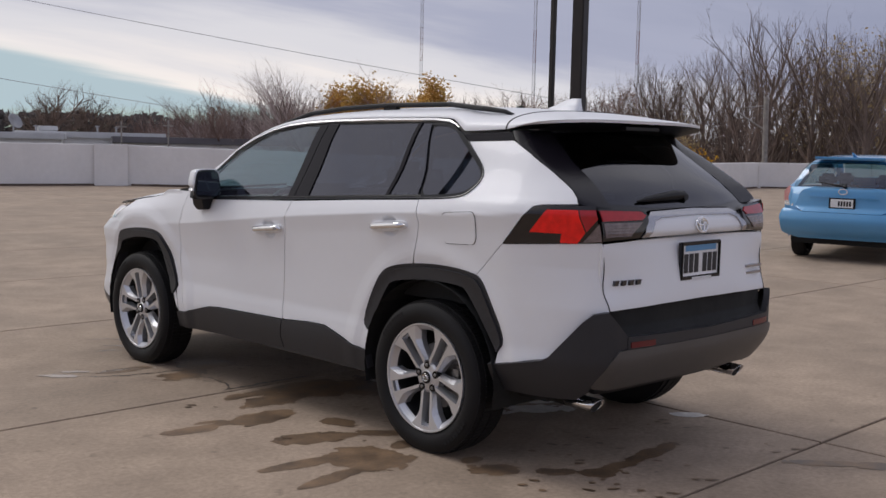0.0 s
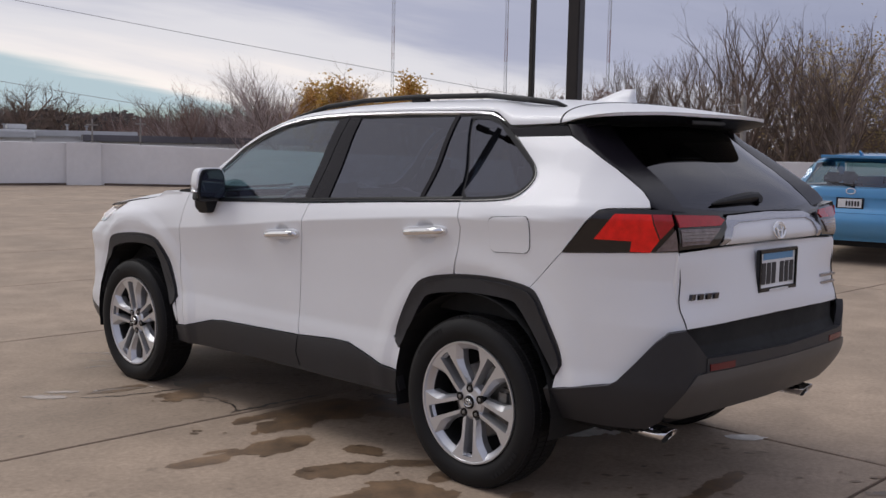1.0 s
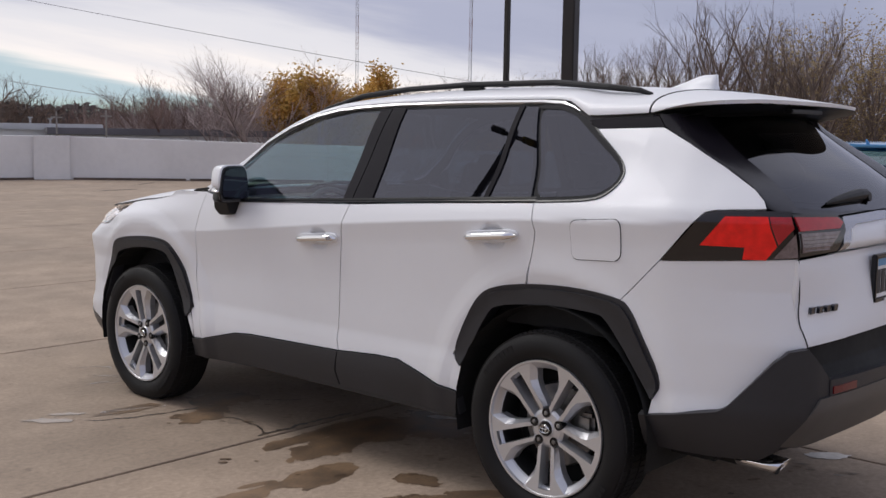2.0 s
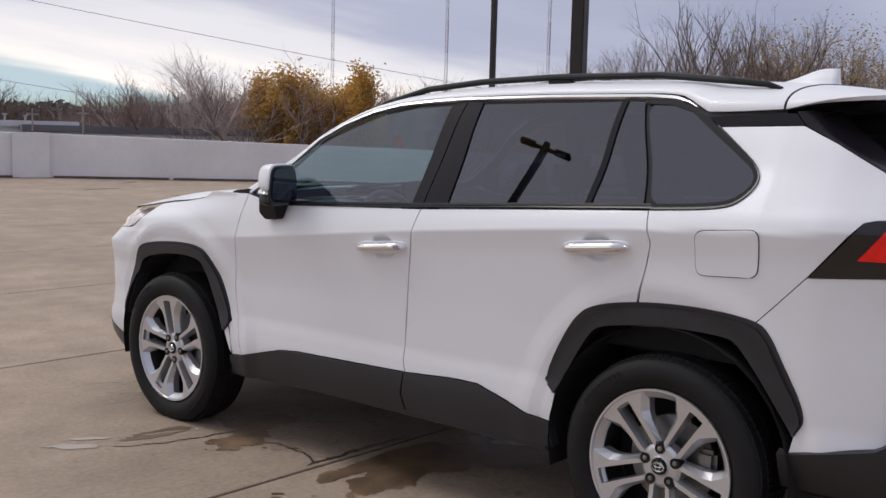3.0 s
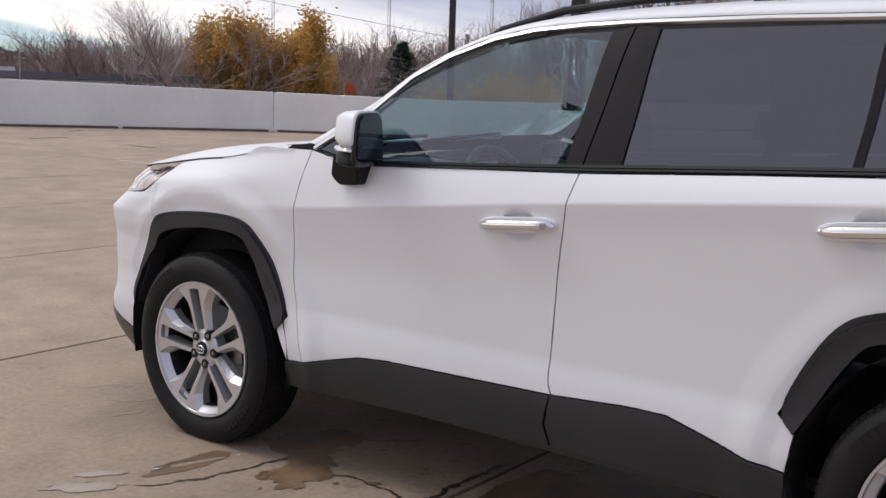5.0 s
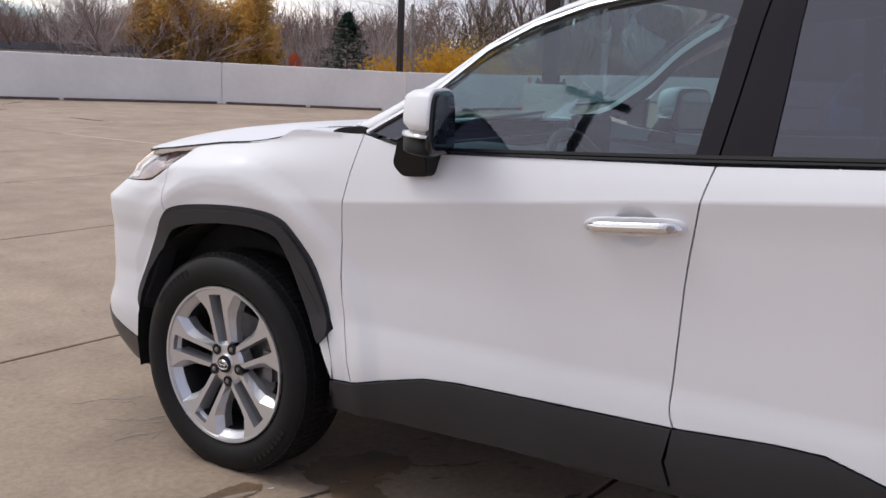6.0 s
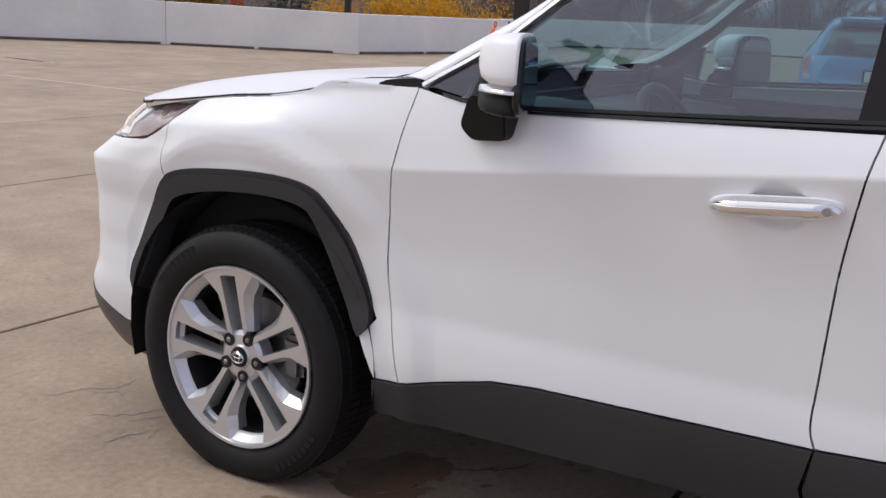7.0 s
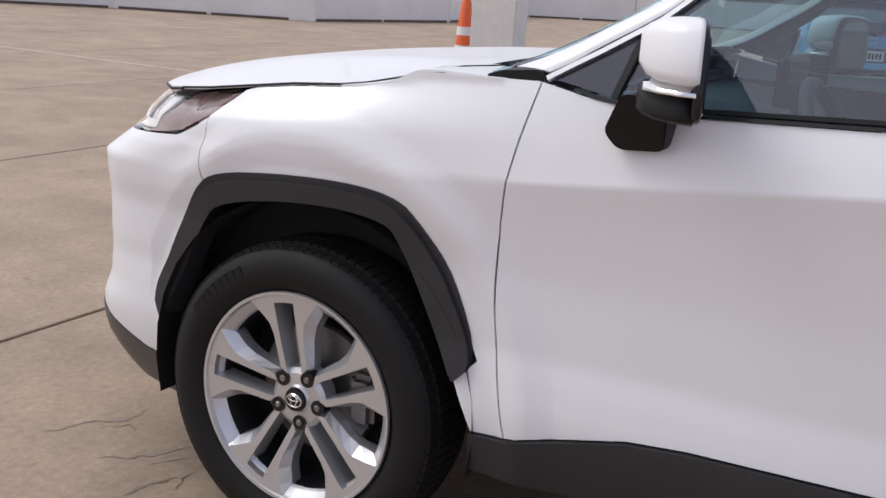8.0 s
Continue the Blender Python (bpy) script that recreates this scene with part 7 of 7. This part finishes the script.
puddle("damp_patch", [(-1.14, 0.52, 0.20, 0.10, -18), (-1.0, 0.46, 0.10, 0.05, -20)], 2.0, WET, DAMP, "puddle")
puddle("damp_patch", [(-1.15, 0.08, 0.19, 0.20, 20), (-1.42, 0.21, 0.24, 0.055, -8), (-1.46, -0.04, 0.20, 0.05, 8)], 3.0, WET, "dark damp patch with two long tongues on concrete", "puddle")
puddle("damp_patch", [(-0.85, 0.68, 0.11, 0.08, -60), (-0.82, 0.38, 0.14, 0.05, -40), (-0.86, 0.15, 0.10, 0.05, 30)], 4.0, WET, DAMP, "puddle", noisy=0.08)
puddle("damp_patch", [(-0.78, 1.30, 0.26, 0.11, 8), (-0.40, 1.32, 0.30, 0.15, -8), (-0.10, 1.2, 0.3, 0.25, 0)], 5.0, WET, "large dark damp area under the car", "puddle", noisy=0.08)
puddle("damp_patch", [(-0.82, -0.42, 0.12, 0.085, -45), (-0.64, -0.62, 0.10, 0.045, -45), (-0.49, -0.77, 0.11, 0.065, -40), (-0.80, -0.25, 0.05, 0.04, 0)], 6.0, WET, "broken dark damp patch behind the rear wheel", "puddle", noisy=0.09)
puddle("damp_patch", [(-0.05, -0.74, 0.26, 0.05, 4), (-0.33, -0.76, 0.10, 0.05, 0)], 7.0, WET, "narrow dark damp streak behind the car", "puddle", noisy=0.07)
puddle("damp_patch", [(0.45, -1.38, 0.20, 0.045, -48), (0.60, -1.56, 0.10, 0.06, -40)], 8.0, WET, "thin damp streak beyond the rear bumper", "puddle", noisy=0.05)
puddle("damp_patch", [(-0.60, 2.36, 0.20, 0.12, -30), (-0.85, 2.18, 0.20, 0.10, 20), (-1.10, 2.52, 0.18, 0.05, -4)], 9.0, WET, "brown damp patch behind the front wheel", "puddle", noisy=0.09)
puddle("damp_patch", [(-0.62, 1.48, 0.40, 0.07, -1), (-0.5, 1.22, 0.14, 0.07, -30)], 10.0, WET, "damp line along the slab joint under the car", "puddle", noisy=0.08)
puddle("thin_film", [(0.74, -0.44, 0.10, 0.055, -50)], 12.0, SALT_GLINT, "pale dried salt film on concrete", "stain", noisy=0.08)
puddle("thin_film", [(-1.46, 2.585, 0.12, 0.036, -44), (-1.36, 2.66, 0.10, 0.02, -40), (-1.05, 2.50, 0.16, 0.010, -20)], 13.0, DAMPL, "thin shiny water streak on the concrete", "puddle", noisy=0.16, cell=0.010, rough=13)
puddle("thin_film", [(0.0, 1.22, 0.15, 0.03, -55), (0.18, 0.18, 0.25, 0.08, -35)], 14.0, SALT_GLINT, "pale chalky streak under the car", "stain", noisy=0.12)
# this pale streak paints the sky's reflection on wet concrete
puddle("thin_film", [(0.07, 0.22, 0.14, 0.02, -4), (0.35, 0.26, 0.12, 0.03, -24)], 20.0, SALT_GLINT, "pale painted glint of wet concrete beside the rear wheel", "stain", noisy=0.08, cell=0.010)
def hairline(points, width, seed, label, mat=None):
    """A thin wandering crack, swelling and thinning along its length."""
    rnd = random.Random(seed)
    line = []
    for a, b in zip(points, points[1:]):
        n = max(2, int(math.dist(a, b) / 0.012))
        line += [(a[0] + (b[0] - a[0]) * k / n, a[1] + (b[1] - a[1]) * k / n) for k in range(n)]
    line.append(points[-1])
    bm = bmesh.new()
    rows = []
    for k, (x, y) in enumerate(line):
        a, b = line[max(k - 1, 0)], line[min(k + 1, len(line) - 1)]
        l = math.dist(a, b)
        nx, ny = -(b[1] - a[1]) / l, (b[0] - a[0]) / l
        off = 0.035 * noise.noise(Vector((x * 9, y * 9, seed))) + 0.012 * noise.noise(Vector((x * 40, y * 40, seed)))
        w = width * (0.25 + 0.9 * rnd.random()) * min(1.0, 0.15 + 0.25 * min(k, len(line) - 1 - k))
        rows.append([bm.verts.new((x + nx * (off + s * w), y + ny * (off + s * w), 0.0012 + 0.0001 * seed)) for s in (-0.5, 0.5)])
    for a, b in zip(rows, rows[1:]):
        bm.faces.new((a[0], b[0], b[1], a[1]))
    tagged(part("hairline_crack", bm, mat or CRACK), label, "crack", group="cracks beside the front wheel")


FINE = "thin brown damp crack in pale concrete"
hairline([(-0.80, 3.62), (-0.69, 3.57), (-0.60, 3.52), (-0.50, 3.50)], 0.013, 1, FINE)
hairline([(-0.70, 3.50), (-0.62, 3.46), (-0.66, 3.41)], 0.007, 2, FINE)
hairline([(-0.84, 3.37), (-0.79, 3.31), (-0.74, 3.30), (-0.64, 3.22)], 0.013, 3, FINE)
hairline([(-0.80, 3.25), (-0.75, 3.22), (-0.70, 3.17)], 0.009, 4, FINE)
hairline([(-0.95, 3.18), (-0.88, 3.15), (-0.80, 3.12)], 0.014, 5, "darker brown damp crack in pale concrete")
hairline([(-0.86, 3.08), (-0.80, 3.12), (-0.75, 3.10)], 0.006, 6, FINE)
hairline([(-1.36, 2.48), (-1.14, 2.36), (-0.86, 2.29), (-0.52, 2.25)], 0.020, 7, "long dark damp crack in the concrete", DAMPC)
hairline([(-0.81, 2.13), (-0.80, 1.90), (-0.85, 1.65)], 0.016, 8, "dark damp crack running to the slab joint", DAMPC)
hairline([(-0.52, 2.25), (-0.40, 2.12), (-0.27, 2.05)], 0.012, 9, "dark damp crack under the car", DAMPC)
hairline([(-0.92, 1.66), (-0.60, 1.67), (-0.30, 1.655)], 0.030, 10, "dark damp edge along a slab joint", DAMPC)
hairline([(-1.56, 2.70), (-1.47, 2.62), (-1.36, 2.50)], 0.014, 11, "thin shiny water line in a crack")
puddle("tar_crack", [(9.54, 20.19, 0.65, 0.05, 10), (9.61, 17.04, 0.62, 0.05, -94), (11.74, 22.44, 0.61, 0.04, 39)], 21.0, JOINT, "irregular dark crack in the concrete deck", "crack", noisy=0.14, cell=0.02, rough=5.0)
rs = random.Random(4)
drops = []
for k in range(46):
    drops.append((rs.uniform(-0.95, 0.65), rs.uniform(-1.25, -0.25), rs.uniform(0.010, 0.035), rs.uniform(0.008, 0.016), rs.uniform(-70, -30)))
for k in range(22):
    drops.append((rs.uniform(-1.3, -0.5), rs.uniform(0.3, 1.5), rs.uniform(0.008, 0.025), rs.uniform(0.006, 0.012), rs.uniform(-70, -30)))
for k in range(12):
    drops.append((rs.uniform(-0.9, -0.2), rs.uniform(1.8, 2.4), rs.uniform(0.010, 0.03), rs.uniform(0.008, 0.014), rs.uniform(-70, -30)))
bm = bmesh.new()
for x, y, ra, rb, turn in drops:
    c, s = math.cos(radians(turn)), math.sin(radians(turn))
    vs = []
    for k in range(10):
        t = 2 * math.pi * k / 10
        j = rs.uniform(0.75, 1.25)
        u, v = ra * j * math.cos(t), rb * j * math.sin(t)
        vs.append(bm.verts.new((x + u * c - v * s, y + u * s + v * c, 0.0042)))
    bm.faces.new(vs)
for poly in small_wet:
    bm.faces.new([bm.verts.new(p) for p in poly])
tagged(part("water_drops", bm, WET), "scattered dark drip marks on the concrete", "drips", kind="stuff")
bm = bmesh.new()
for poly in small_pale:
    bm.faces.new([bm.verts.new(p) for p in poly])
tagged(part("pale_flecks", bm, SALT_GLINT), "pale salt and glint flecks on the concrete", "stain", kind="stuff")
bm = bmesh.new()
box(bm, (7.16, 9.8, -0.002), (7.24, 14.5, 0.003), 0.0)
tagged(part("parking_line", bm, WHITEP), "worn white parking line on the deck", "line", kind="structure")

# ---- slabs of the deck ----
SLAB_X = [-5.6 + 6.4 * k for k in range(-4, 9)]
SLAB_Y = [-1.2 - 2.75 * k for k in range(11, 0, -1)] + [-1.2, 1.62, 4.30, 6.95] + [6.95 + 2.78 * k for k in range(1, 10)]
slab_mesh = {}
for i in range(len(SLAB_X) - 1):
    for j in range(len(SLAB_Y) - 1):
        x0, x1, y0, y1 = SLAB_X[i], SLAB_X[i + 1], SLAB_Y[j], SLAB_Y[j + 1]
        if y0 > 1.6:
            if i % 2 == 0:
                continue
            x0 = SLAB_X[i - 1]
        if not any(inside(x, y) for x in (x0, x1) for y in (y0, y1)):
            continue
        key = (round(x1 - x0, 3), round(y1 - y0, 3))
        if key not in slab_mesh:
            bm = bmesh.new()
            lx, ly, g, c = x1 - x0, y1 - y0, 0.010, 0.004
            lo = [bm.verts.new((a, b, -0.034)) for a, b in ((g, g), (lx - g, g), (lx - g, ly - g), (g, ly - g))]
            mi = [bm.verts.new((a, b, -c)) for a, b in ((g, g), (lx - g, g), (lx - g, ly - g), (g, ly - g))]
            hi = [bm.verts.new((a, b, 0.0)) for a, b in ((g + c, g + c), (lx - g - c, g + c), (lx - g - c, ly - g - c), (g + c, ly - g - c))]
            for a in range(4):
                b = (a + 1) % 4
                bm.faces.new((lo[a], lo[b], mi[b], mi[a]))
                bm.faces.new((mi[a], mi[b], hi[b], hi[a]))
            bm.faces.new(hi)
            slab_mesh[key] = mesh_from("slab", bm, CONCRETE)
        ob = new("slab", slab_mesh[key])
        ob.location = (x0, y0, 0)
        ob.parent = deck
